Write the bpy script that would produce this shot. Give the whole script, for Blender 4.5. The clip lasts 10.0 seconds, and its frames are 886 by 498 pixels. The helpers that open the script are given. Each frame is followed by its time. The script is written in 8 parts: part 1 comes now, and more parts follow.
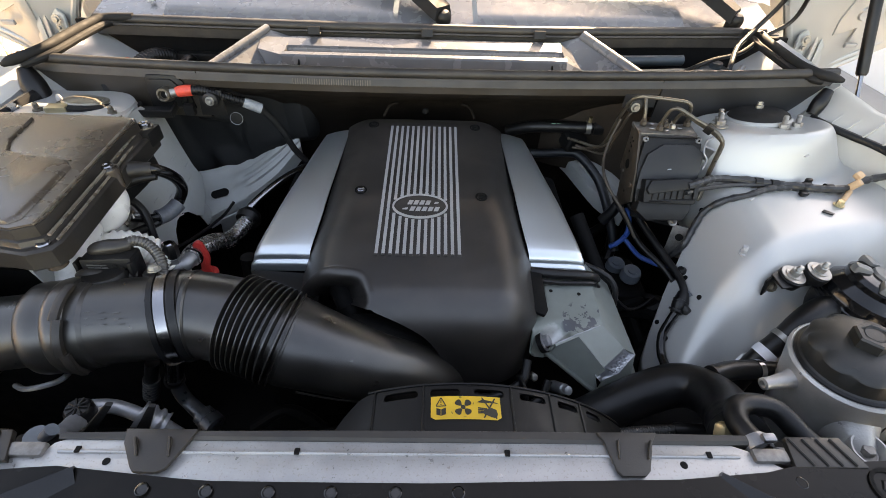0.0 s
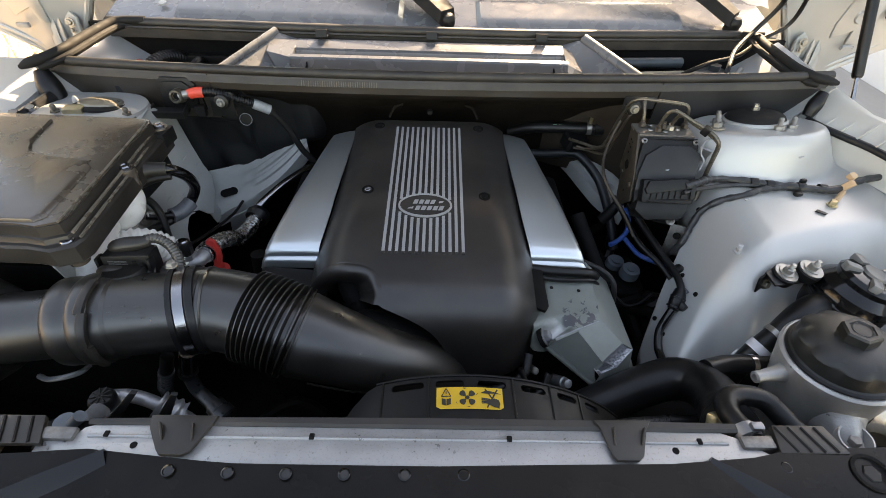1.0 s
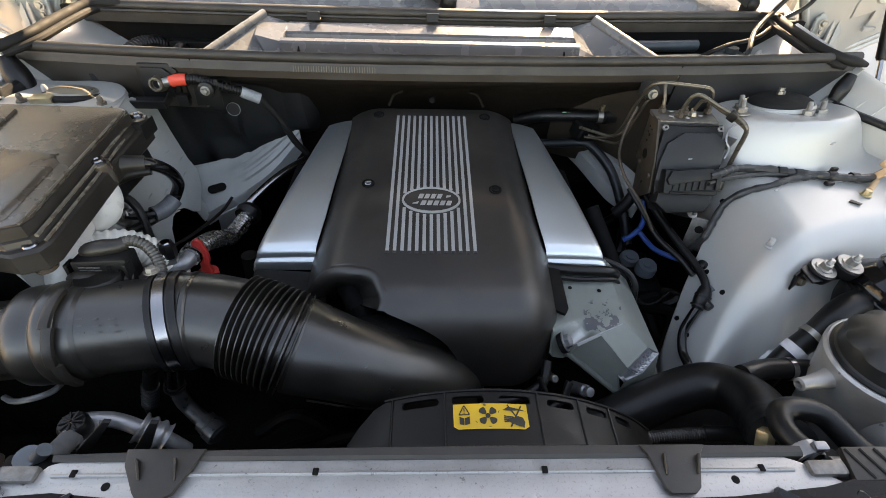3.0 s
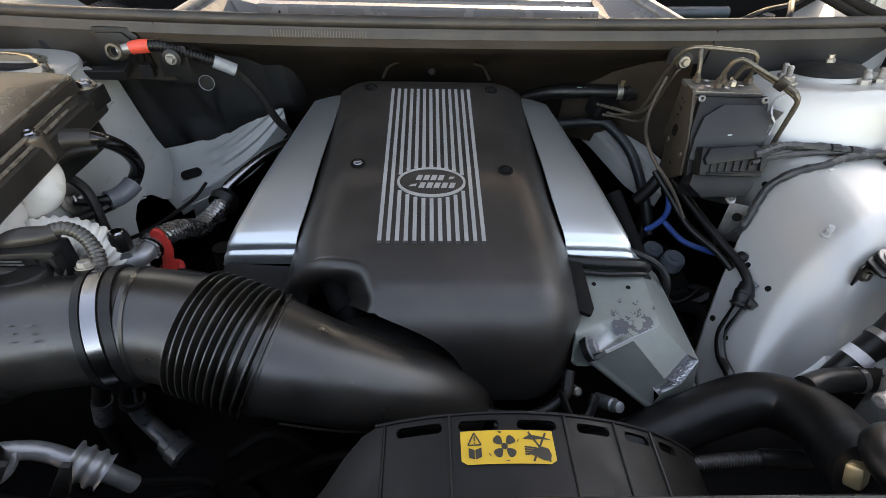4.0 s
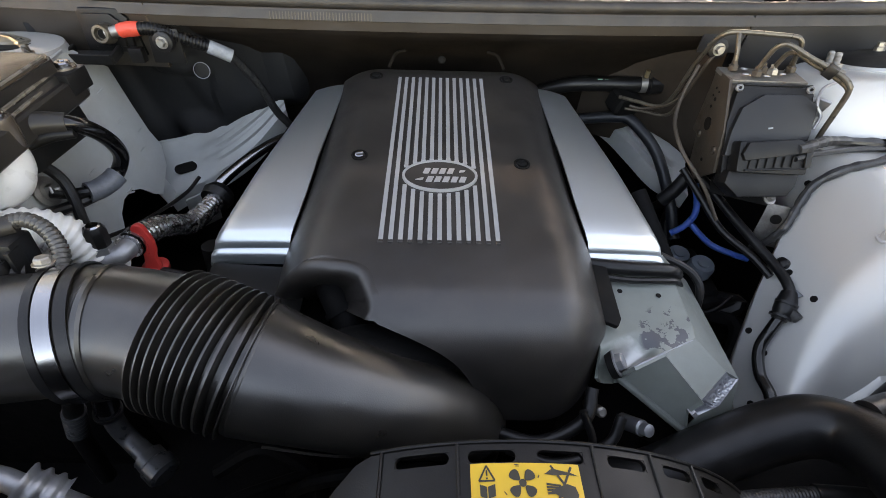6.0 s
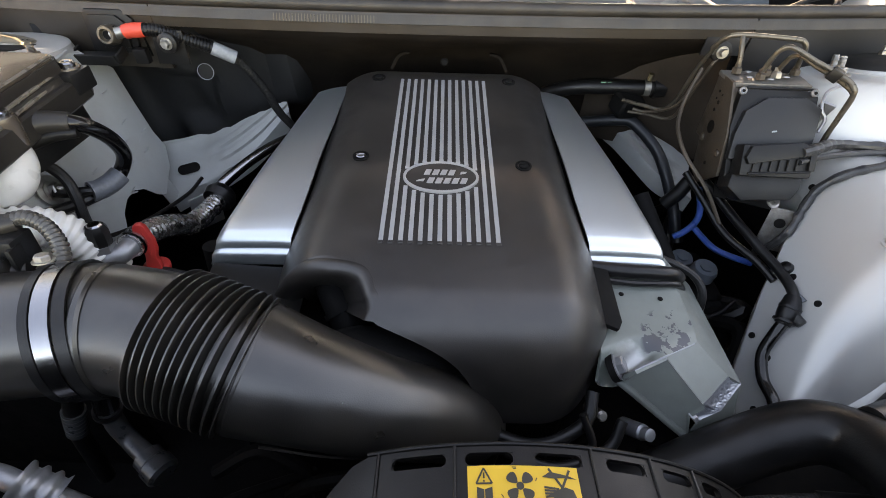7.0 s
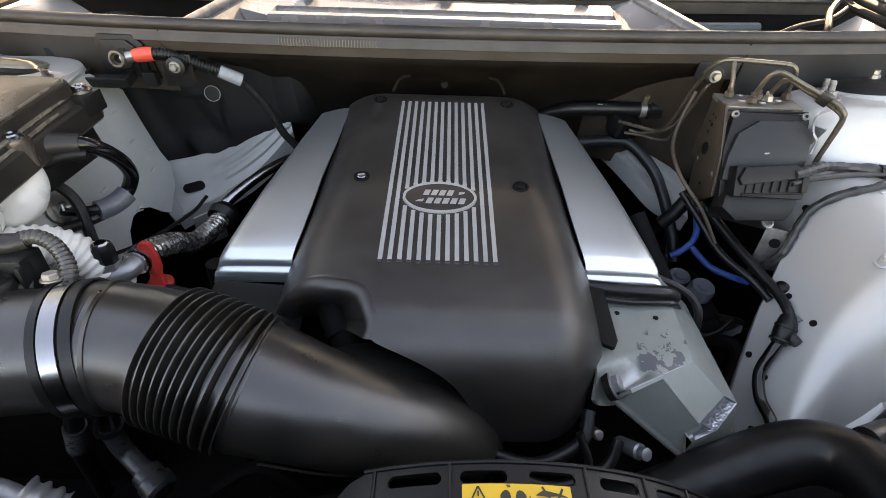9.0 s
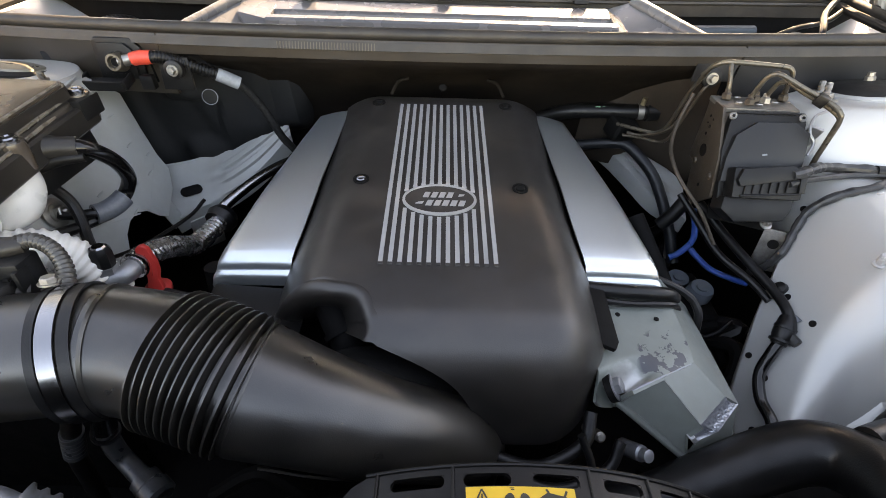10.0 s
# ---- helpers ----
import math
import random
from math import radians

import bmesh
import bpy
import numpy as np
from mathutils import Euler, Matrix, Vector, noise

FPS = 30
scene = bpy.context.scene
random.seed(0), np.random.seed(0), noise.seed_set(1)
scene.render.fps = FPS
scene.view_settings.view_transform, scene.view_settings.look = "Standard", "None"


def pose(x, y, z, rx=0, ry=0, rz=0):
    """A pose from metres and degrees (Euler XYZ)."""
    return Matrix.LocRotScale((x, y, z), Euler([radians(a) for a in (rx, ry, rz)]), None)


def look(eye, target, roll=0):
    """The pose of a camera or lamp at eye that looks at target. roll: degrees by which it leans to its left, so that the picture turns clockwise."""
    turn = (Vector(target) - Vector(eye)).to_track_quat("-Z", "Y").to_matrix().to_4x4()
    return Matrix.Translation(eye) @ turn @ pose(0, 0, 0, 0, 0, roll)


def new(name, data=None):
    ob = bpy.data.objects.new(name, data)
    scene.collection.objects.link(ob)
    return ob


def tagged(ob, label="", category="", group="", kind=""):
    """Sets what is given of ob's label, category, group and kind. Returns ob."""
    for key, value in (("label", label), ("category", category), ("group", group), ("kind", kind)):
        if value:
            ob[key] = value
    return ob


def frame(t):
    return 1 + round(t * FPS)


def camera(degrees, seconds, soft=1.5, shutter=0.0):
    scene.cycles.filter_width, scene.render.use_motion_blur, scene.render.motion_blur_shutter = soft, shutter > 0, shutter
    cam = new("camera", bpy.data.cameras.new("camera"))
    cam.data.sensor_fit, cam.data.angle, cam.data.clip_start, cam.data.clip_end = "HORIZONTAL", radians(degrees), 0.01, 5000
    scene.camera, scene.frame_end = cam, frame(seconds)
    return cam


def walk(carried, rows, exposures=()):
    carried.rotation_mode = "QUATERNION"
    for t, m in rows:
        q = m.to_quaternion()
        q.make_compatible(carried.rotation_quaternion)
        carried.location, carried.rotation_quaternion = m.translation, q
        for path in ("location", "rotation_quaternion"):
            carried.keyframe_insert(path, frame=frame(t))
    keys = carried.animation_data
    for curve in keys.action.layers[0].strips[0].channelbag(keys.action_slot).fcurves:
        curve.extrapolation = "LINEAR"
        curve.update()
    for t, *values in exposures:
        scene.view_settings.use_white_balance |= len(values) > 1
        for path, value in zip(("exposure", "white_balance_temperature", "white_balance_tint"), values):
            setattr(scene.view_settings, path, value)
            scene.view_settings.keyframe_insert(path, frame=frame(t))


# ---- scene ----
cam = camera(86.9, 10.0, 0.5)
METRES, EYE, TILT, LEAN, TURN = 0.28, 1.45, -85.0, -1.1, -0.6
ROWS = [
    (0.0, 0.0, 0.0, 0.0, -0.42, 43.18, -0.45),
    (0.5, 0.0043, -0.0472, -0.0458, -0.39, 43.08, -0.69),
    (1.0, -0.0151, -0.0619, -0.0592, -0.37, 42.93, -0.68),
    (1.5, -0.0361, -0.0484, -0.0431, -0.43, 42.86, -0.44),
    (2.0, -0.0688, -0.0426, -0.0225, -0.45, 42.74, -0.22),
    (2.5, -0.0908, -0.0149, 0.0141, -0.49, 42.55, 0.16),
    (4.0, -0.1074, 0.3509, 0.3181, -0.51, 41.63, 0.68),
    (4.5, -0.124, 0.4534, 0.3874, -0.46, 41.62, 0.48),
    (5.0, -0.111, 0.4984, 0.4367, -0.42, 41.82, 0.14),
    (5.5, -0.1107, 0.5047, 0.4415, -0.35, 42.04, -0.18),
    (7.0, -0.0961, 0.5187, 0.4384, -0.23, 42.59, -1.1),
    (7.5, -0.0888, 0.5132, 0.4336, -0.18, 43.18, -1.37),
    (8.0, -0.1008, 0.4946, 0.4242, -0.12, 43.8, -1.56),
    (8.5, -0.0891, 0.4884, 0.4206, -0.11, 44.27, -1.6),
    (9.0, -0.0796, 0.4871, 0.4236, -0.15, 44.57, -1.46),
    (9.5, -0.0791, 0.4886, 0.4288, -0.21, 44.81, -1.23),
    (10.0, -0.094, 0.494, 0.4228, -0.27, 45.01, -0.97),
]
walk(cam, [(t, pose(0, 0, EYE, TILT, LEAN, TURN) @ pose(METRES * x, METRES * y, METRES * z, 90 + pitch, roll, yaw)) for t, x, y, z, yaw, pitch, roll in ROWS], [(0.0, 2.77, 10300, 18), (0.5, 2.63, 10300, 17), (1.5, 2.56, 10400, 16), (2.5, 2.60, 10400, 16), (4.5, 2.97, 10600, 18), (7.0, 3.10, 10800, 20), (10.0, 3.14, 10900, 20)])

# ---- light ----
world = bpy.data.worlds.new("sky")
scene.world = world
world.use_nodes = True
_sky = world.node_tree.nodes.new("ShaderNodeTexSky")
_sky.sky_type = "NISHITA"
_sky.sun_disc = False
SUN = Vector((0.29, 0.797, 0.53)).normalized()
_sky.sun_elevation = math.asin(SUN.z)
_sky.sun_rotation = math.atan2(SUN.x, SUN.y)
_bg = world.node_tree.nodes["Background"]
_bg.inputs["Strength"].default_value = 0.15
world.node_tree.links.new(_sky.outputs[0], _bg.inputs["Color"])
_sun_data = bpy.data.lights.new("sun", "SUN")
_sun_data.energy, _sun_data.angle, _sun_data.color = 5.0, radians(0.5), (1.0, 0.92, 0.80)
_sun_ob = new("sun", _sun_data)
_sun_ob.matrix_world = look(SUN * 10, (0, 0, 0))

# ---- materials ----
MATS = {}


def material(name, color, rough=0.5, metal=0.0, var=0.15, scale=60.0, bump=0.05, bump_scale=900.0, dust=None, dust_amount=0.3,
             coat=0.0, rough_var=0.1, spec=0.5):
    """A surface with two scales of tone, roughness variation, an optional film of dust and fine relief. scale is per metre."""
    m = bpy.data.materials.new(name)
    m.use_nodes = True
    nt, n = m.node_tree, m.node_tree.nodes
    b = n["Principled BSDF"]
    b.inputs["Metallic"].default_value = metal
    b.inputs["Coat Weight"].default_value = coat
    b.inputs["Specular IOR Level"].default_value = spec
    tc = n.new("ShaderNodeTexCoord")
    big = n.new("ShaderNodeTexNoise")
    big.inputs["Scale"].default_value, big.inputs["Detail"].default_value = scale * 0.2, 5
    small = n.new("ShaderNodeTexNoise")
    small.inputs["Scale"].default_value, small.inputs["Detail"].default_value = scale, 6
    for t in (big, small):
        nt.links.new(tc.outputs["Object"], t.inputs["Vector"])
    add = n.new("ShaderNodeMath")
    add.operation = "ADD"
    nt.links.new(big.outputs[0], add.inputs[0])
    nt.links.new(small.outputs[0], add.inputs[1])
    ramp = n.new("ShaderNodeMapRange")
    ramp.inputs["From Min"].default_value, ramp.inputs["From Max"].default_value = 0.6, 1.4
    ramp.inputs["To Min"].default_value, ramp.inputs["To Max"].default_value = 1 - var, 1 + var
    nt.links.new(add.outputs[0], ramp.inputs["Value"])
    tone = n.new("ShaderNodeVectorMath")
    tone.operation = "SCALE"
    tone.inputs[0].default_value = color
    nt.links.new(ramp.outputs[0], tone.inputs["Scale"])
    out = tone.outputs[0]
    if dust:
        d = n.new("ShaderNodeTexNoise")
        d.inputs["Scale"].default_value, d.inputs["Detail"].default_value, d.inputs["Roughness"].default_value = scale * 0.4, 9, 0.65
        nt.links.new(tc.outputs["Object"], d.inputs["Vector"])
        dr = n.new("ShaderNodeMapRange")
        dr.inputs["From Min"].default_value, dr.inputs["From Max"].default_value = 0.42, 0.72
        dr.inputs["To Max"].default_value = dust_amount
        nt.links.new(d.outputs[0], dr.inputs["Value"])
        mix = n.new("ShaderNodeMix")
        mix.data_type = "RGBA"
        nt.links.new(dr.outputs[0], mix.inputs[0])
        nt.links.new(out, mix.inputs[6])
        mix.inputs[7].default_value = (*dust, 1)
        out = mix.outputs[2]
    nt.links.new(out, b.inputs["Base Color"])
    rr = n.new("ShaderNodeMapRange")
    rr.inputs["From Min"].default_value, rr.inputs["From Max"].default_value = 0.3, 0.7
    rr.inputs["To Min"].default_value, rr.inputs["To Max"].default_value = max(0.02, rough - rough_var), min(1, rough + rough_var)
    nt.links.new(small.outputs[0], rr.inputs["Value"])
    nt.links.new(rr.outputs[0], b.inputs["Roughness"])
    if bump:
        g = n.new("ShaderNodeTexNoise")
        g.inputs["Scale"].default_value, g.inputs["Detail"].default_value = bump_scale, 3
        nt.links.new(tc.outputs["Object"], g.inputs["Vector"])
        bp = n.new("ShaderNodeBump")
        bp.inputs["Strength"].default_value, bp.inputs["Distance"].default_value = bump, 0.001
        nt.links.new(g.outputs[0], bp.inputs["Height"])
        nt.links.new(bp.outputs[0], b.inputs["Normal"])
    MATS[name] = m
    return m


def flaked(name, color, under, scale, amount, rough=0.45, metal=0.0, soft=0.015):
    """Paint that has come off in patches."""
    m = material(name, color, rough, metal, 0.12, 70, 0.08, 500)
    nt, n = m.node_tree, m.node_tree.nodes
    b = n["Principled BSDF"]
    old = b.inputs["Base Color"].links[0].from_socket
    tc = n.new("ShaderNodeTexCoord")
    t = n.new("ShaderNodeTexNoise")
    t.inputs["Scale"].default_value, t.inputs["Detail"].default_value, t.inputs["Roughness"].default_value = scale, 8, 0.6
    nt.links.new(tc.outputs["Object"], t.inputs["Vector"])
    r = n.new("ShaderNodeMapRange")
    r.inputs["From Min"].default_value, r.inputs["From Max"].default_value = amount, amount + soft
    nt.links.new(t.outputs[0], r.inputs["Value"])
    mix = n.new("ShaderNodeMix")
    mix.data_type = "RGBA"
    nt.links.new(r.outputs[0], mix.inputs[0])
    nt.links.new(old, mix.inputs[6])
    mix.inputs[7].default_value = (*under, 1)
    nt.links.new(mix.outputs[2], b.inputs["Base Color"])
    return m


def worn_zone(m, centre, near, far):
    """Keeps the flaked patches of a paint to the neighbourhood of one worn spot, given in the object's metres."""
    nt, n = m.node_tree, m.node_tree.nodes
    mix = n["Principled BSDF"].inputs["Base Color"].links[0].from_node
    patches = mix.inputs[0].links[0].from_socket
    tc = n.new("ShaderNodeTexCoord")
    d = n.new("ShaderNodeVectorMath")
    d.operation = "DISTANCE"
    d.inputs[1].default_value = centre
    nt.links.new(tc.outputs["Object"], d.inputs[0])
    r = n.new("ShaderNodeMapRange")
    r.inputs["From Min"].default_value, r.inputs["From Max"].default_value = near, far
    r.inputs["To Min"].default_value, r.inputs["To Max"].default_value = 1.0, 0.0
    nt.links.new(d.outputs["Value"], r.inputs["Value"])
    lim = n.new("ShaderNodeMath")
    lim.operation = "MULTIPLY"
    nt.links.new(patches, lim.inputs[0])
    nt.links.new(r.outputs[0], lim.inputs[1])
    cut = n.new("ShaderNodeMapRange")
    cut.inputs["From Min"].default_value, cut.inputs["From Max"].default_value = 0.30, 0.42
    nt.links.new(lim.outputs[0], cut.inputs["Value"])
    nt.links.new(cut.outputs[0], mix.inputs[0])


def bared(m, centre, near, far):
    """Rubs a paint down to bright metal round one spot, given in the object's metres."""
    nt, n = m.node_tree, m.node_tree.nodes
    b = n["Principled BSDF"]
    tc = n.new("ShaderNodeTexCoord")
    d = n.new("ShaderNodeVectorMath")
    d.operation = "DISTANCE"
    d.inputs[1].default_value = centre
    nt.links.new(tc.outputs["Object"], d.inputs[0])
    t = n.new("ShaderNodeTexNoise")
    t.inputs["Scale"].default_value, t.inputs["Detail"].default_value = 90, 5
    nt.links.new(tc.outputs["Object"], t.inputs["Vector"])
    wob = n.new("ShaderNodeMath")
    wob.operation = "MULTIPLY_ADD"
    wob.inputs[1].default_value, wob.inputs[2].default_value = 0.016, -0.008
    nt.links.new(t.outputs[0], wob.inputs[0])
    add = n.new("ShaderNodeMath")
    add.operation = "ADD"
    nt.links.new(d.outputs["Value"], add.inputs[0])
    nt.links.new(wob.outputs[0], add.inputs[1])
    r = n.new("ShaderNodeMapRange")
    r.inputs["From Min"].default_value, r.inputs["From Max"].default_value = near, far
    r.inputs["To Min"].default_value, r.inputs["To Max"].default_value = 1.0, 0.0
    nt.links.new(add.outputs[0], r.inputs["Value"])
    mix = n.new("ShaderNodeMix")
    mix.data_type = "RGBA"
    nt.links.new(r.outputs[0], mix.inputs[0])
    nt.links.new(b.inputs["Base Color"].links[0].from_socket, mix.inputs[6])
    mix.inputs[7].default_value = (0.46, 0.46, 0.45, 1)
    nt.links.new(mix.outputs[2], b.inputs["Base Color"])
    gain = n.new("ShaderNodeMath")
    gain.operation = "MULTIPLY_ADD"
    gain.inputs[1].default_value, gain.inputs[2].default_value = 0.65, 0.15
    nt.links.new(r.outputs[0], gain.inputs[0])
    nt.links.new(gain.outputs[0], b.inputs["Metallic"])


COVER = material("satin_black_plastic", (0.0150, 0.0130, 0.0122), 0.42, 0, 0.25, 30, 0.14, 1200, (0.058, 0.046, 0.036), 0.30, rough_var=0.07, spec=0.7)
TUBE = material("moulded_black_plastic", (0.0120, 0.0110, 0.0102), 0.33, 0, 0.2, 40, 0.10, 900, (0.055, 0.046, 0.036), 0.32, rough_var=0.06, spec=0.85)
LOOM = material("dusty_taped_loom", (0.016, 0.016, 0.017), 0.38, 0, 0.3, 120, 0.35, 260, (0.07, 0.068, 0.065), 0.45)
CAPBLACK = material("satin_olive_black_plastic", (0.017, 0.0165, 0.0145), 0.45, 0, 0.2, 40, 0.12, 700, (0.05, 0.047, 0.040), 0.35, spec=0.5)
RIBBED = material("glossy_grey_corrugated_plastic", (0.05, 0.047, 0.043), 0.24, 0, 0.2, 80, 0.1, 700, (0.09, 0.08, 0.07), 0.3)
RUBBER = material("black_rubber", (0.0050, 0.0050, 0.0055), 0.38, 0, 0.25, 60, 0.15, 600, (0.017, 0.0155, 0.014), 0.25, spec=0.34)
SEAL = material("weathered_rubber_seal", (0.0175, 0.0150, 0.0128), 0.5, 0, 0.3, 50, 0.25, 400, (0.072, 0.057, 0.042), 0.36)
# Near-black for grimy metal, and for voids and holes lying in shade.
DARK = material("grimy_black_and_deep_shade", (0.0035, 0.0034, 0.0034), 0.75, 0, 0.4, 40, 0.3, 200, (0.009, 0.008, 0.0075), 0.25, spec=0.15)
# Much paler than the box: sun catching the ribs, put into colour.
RIBLIT = material("sunlit_rib_plastic", (0.15, 0.125, 0.10), 0.30, 0, 0.3, 60, 0.1, 500, (0.07, 0.058, 0.045), 0.4, spec=0.7)
# Dust, plus the brown reflection on the lid put into the colour.
BOX = material("dusty_plastic_brown_reflection", (0.056, 0.043, 0.033), 0.25, 0, 0.2, 25, 0.06, 900, (0.120, 0.092, 0.068), 0.34, rough_var=0.06, spec=0.7)
GREYP = material("grey_black_plastic", (0.0060, 0.0056, 0.0054), 0.44, 0, 0.2, 40, 0.12, 800, (0.022, 0.0185, 0.015), 0.22, spec=0.28)
COWL = material("faded_grey_plastic", (0.115, 0.118, 0.124), 0.27, 0, 0.15, 30, 0.12, 800, (0.16, 0.15, 0.135), 0.25)
SILVER = material("silver_lacquer", (0.655, 0.705, 0.725), 0.33, 0.93, 0.01, 12, 0, 2500, rough_var=0.02)
STRIPE = material("silver_stripe_print", (0.42, 0.42, 0.42), 0.4, 0.5, 0.06, 200, 0.03)
PAINT = material("silver_body_paint", (0.432, 0.432, 0.420), 0.32, 0.3, 0.03, 14, 0.02, 300, coat=0.0, rough_var=0.03)
PRIMER = material("grey_underbody_paint", (0.385, 0.400, 0.390), 0.42, 0.1, 0.1, 40, 0.08, 300, (0.32, 0.28, 0.225), 0.35)
ALLOY = material("cast_alloy", (0.46, 0.45, 0.435), 0.36, 0.5, 0.2, 40, 0.30, 350, (0.24, 0.21, 0.18), 0.35)
STEEL = material("bright_steel", (0.30, 0.30, 0.31), 0.20, 1.0, 0.06, 60, 0.02, 800, rough_var=0.05)
ZINC = material("zinc_plated_steel", (0.34, 0.325, 0.30), 0.42, 0.9, 0.2, 200, 0.1, 600)
BRASS = material("yellow_plated_steel", (0.48, 0.40, 0.25), 0.38, 0.8, 0.2, 200, 0.1, 600)
RUSTY = material("tarnished_steel_pipe", (0.125, 0.108, 0.085), 0.36, 0.7, 0.35, 200, 0.1, 600)
BARE = flaked("stained_bare_alloy", (0.335, 0.335, 0.335), (0.235, 0.222, 0.205), 420, 0.56, 0.36, 0.5, 0.14)
FLAKE = flaked("flaking_grey_green_paint", (0.172, 0.192, 0.176), (0.066, 0.070, 0.078), 62, 0.535, 0.42, 0.15)
worn_zone(FLAKE, (0.242, -0.178, 0.316), 0.014, 0.052)
bared(FLAKE, (0.190, -0.197, 0.304), 0.010, 0.022)
GREENGREY = material("grey_green_paint", (0.172, 0.192, 0.178), 0.42, 0.15, 0.14, 50, 0.10, 500, (0.13, 0.135, 0.12), 0.5)
SCRAPED = material("scraped_bright_alloy", (0.33, 0.35, 0.38), 0.38, 0.6, 0.3, 160, 0.35, 420, (0.16, 0.17, 0.18), 0.5)
BLUEHOSE = material("blue_black_rubber", (0.012, 0.014, 0.017), 0.42, 0, 0.25, 60, 0.15, 600, (0.03, 0.03, 0.03), 0.25, spec=0.4)
HYDRO = material("brown_stained_alloy", (0.060, 0.047, 0.036), 0.5, 0.4, 0.35, 80, 0.3, 400, (0.030, 0.023, 0.017), 0.5)
HYDRO2 = material("stained_alloy_face", (0.20, 0.19, 0.18), 0.42, 0.6, 0.4, 200, 0.25, 400, (0.05, 0.042, 0.035), 0.6)
CAPMETAL2 = material("scuffed_grey_plastic", (0.16, 0.158, 0.150), 0.40, 0, 0.25, 60, 0.15, 500, (0.07, 0.065, 0.06), 0.4)
CAPMETAL = material("dull_plated_cap", (0.30, 0.28, 0.23), 0.35, 0.6, 0.25, 60, 0.1, 400, (0.16, 0.13, 0.10), 0.4)
HOUSING = material("dark_grey_glossy_plastic", (0.085, 0.087, 0.092), 0.26, 0, 0.15, 30, 0.10, 600, (0.13, 0.12, 0.11), 0.25, rough_var=0.06)
LINK = material("dark_teal_metal", (0.042, 0.056, 0.064), 0.4, 0.3, 0.3, 60, 0.1, 400, (0.06, 0.06, 0.06), 0.3)
PIPEGREY = material("grey_coated_pipe", (0.085, 0.09, 0.097), 0.34, 0.4, 0.25, 120, 0.15, 500, (0.05, 0.045, 0.04), 0.4)
FOIL = material("crinkled_foil", (0.62, 0.62, 0.62), 0.24, 0.95, 0.2, 120, 1.0, 260)
RED = material("red_plastic", (0.45, 0.03, 0.025), 0.42, 0, 0.12, 80, 0.08)
REDTAPE = material("red_heatshrink", (0.72, 0.07, 0.04), 0.45, 0, 0.12, 120, 0.2, 300)
YELLOW = material("yellow_warning_sticker", (0.72, 0.42, 0.03), 0.45, 0, 0.06, 60, 0.03)
INK = material("black_print", (0.03, 0.025, 0.015), 0.5, 0, 0.1, 60, 0.0)
BLUE = material("blue_plastic_line", (0.012, 0.10, 0.40), 0.35, 0, 0.2, 60, 0.08, 900, (0.03, 0.06, 0.12), 0.3)
CAPGREY = material("blue_grey_cap", (0.10, 0.12, 0.14), 0.5, 0, 0.15, 60, 0.15)
WHITE = material("white_label", (0.62, 0.62, 0.66), 0.5, 0, 0.12, 150, 0.1)
GREENPRINT = material("green_hose_print", (0.08, 0.22, 0.13), 0.5, 0, 0.3, 300, 0.0)
LABELDARK = material("blue_grey_cable_label", (0.095, 0.105, 0.120), 0.42, 0, 0.3, 250, 0.15)
GREYLABEL = material("grey_cable_label", (0.25, 0.27, 0.29), 0.45, 0, 0.25, 250, 0.15)
PALE = material("pale_grey_plastic", (0.36, 0.355, 0.35), 0.34, 0, 0.15, 60, 0.15, 500, (0.24, 0.22, 0.2), 0.25)
DUCT = material("white_translucent_plastic", (0.72, 0.70, 0.66), 0.32, 0, 0.10, 60, 0.15, 500, (0.5, 0.46, 0.4), 0.25)
FELT = material("dark_sound_insulation", (0.0125, 0.0135, 0.0150), 0.7, 0, 0.3, 30, 0.35, 120, (0.024, 0.0235, 0.023), 0.3, spec=0.25)
BROWNFELT = material("brown_black_insulation", (0.030, 0.0225, 0.0175), 0.75, 0, 0.4, 25, 0.4, 160, (0.070, 0.053, 0.040), 0.4, spec=0.18)
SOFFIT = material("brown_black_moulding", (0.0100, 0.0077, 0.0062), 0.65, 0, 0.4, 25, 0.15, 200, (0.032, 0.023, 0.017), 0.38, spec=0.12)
LINER = material("bonnet_lining", (0.020, 0.0155, 0.012), 0.9, 0, 0.2, 30, 0.3, 300)
GROUND = material("pale_concrete", (0.27, 0.268, 0.26), 0.85, 0, 0.15, 8, 0.3, 60, (0.21, 0.205, 0.20), 0.4)
# Paving and board colours raised to bounce warm light onto the left side.
PAVING = material("beige_paving", (0.52, 0.43, 0.32), 0.85, 0, 0.15, 8, 0.3, 60, (0.42, 0.34, 0.26), 0.4)
BOARD = material("pale_beige_boards", (0.72, 0.59, 0.44), 0.75, 0, 0.15, 8, 0.2, 80)
WALLP = material("pale_blue_plaster", (0.55, 0.60, 0.66), 0.7, 0, 0.06, 8, 0.2, 80)
WIRE = material("galvanised_wire", (0.5, 0.5, 0.5), 0.45, 0.7, 0.1, 60, 0.0)
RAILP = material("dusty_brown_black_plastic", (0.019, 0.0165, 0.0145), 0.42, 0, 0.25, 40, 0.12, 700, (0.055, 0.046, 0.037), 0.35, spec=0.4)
SHEET = material("worn_black_plastic_sheet", (0.0050, 0.0046, 0.0044), 0.24, 0, 0.25, 30, 0.12, 150, (0.020, 0.017, 0.0145), 0.3, rough_var=0.08, spec=0.13)
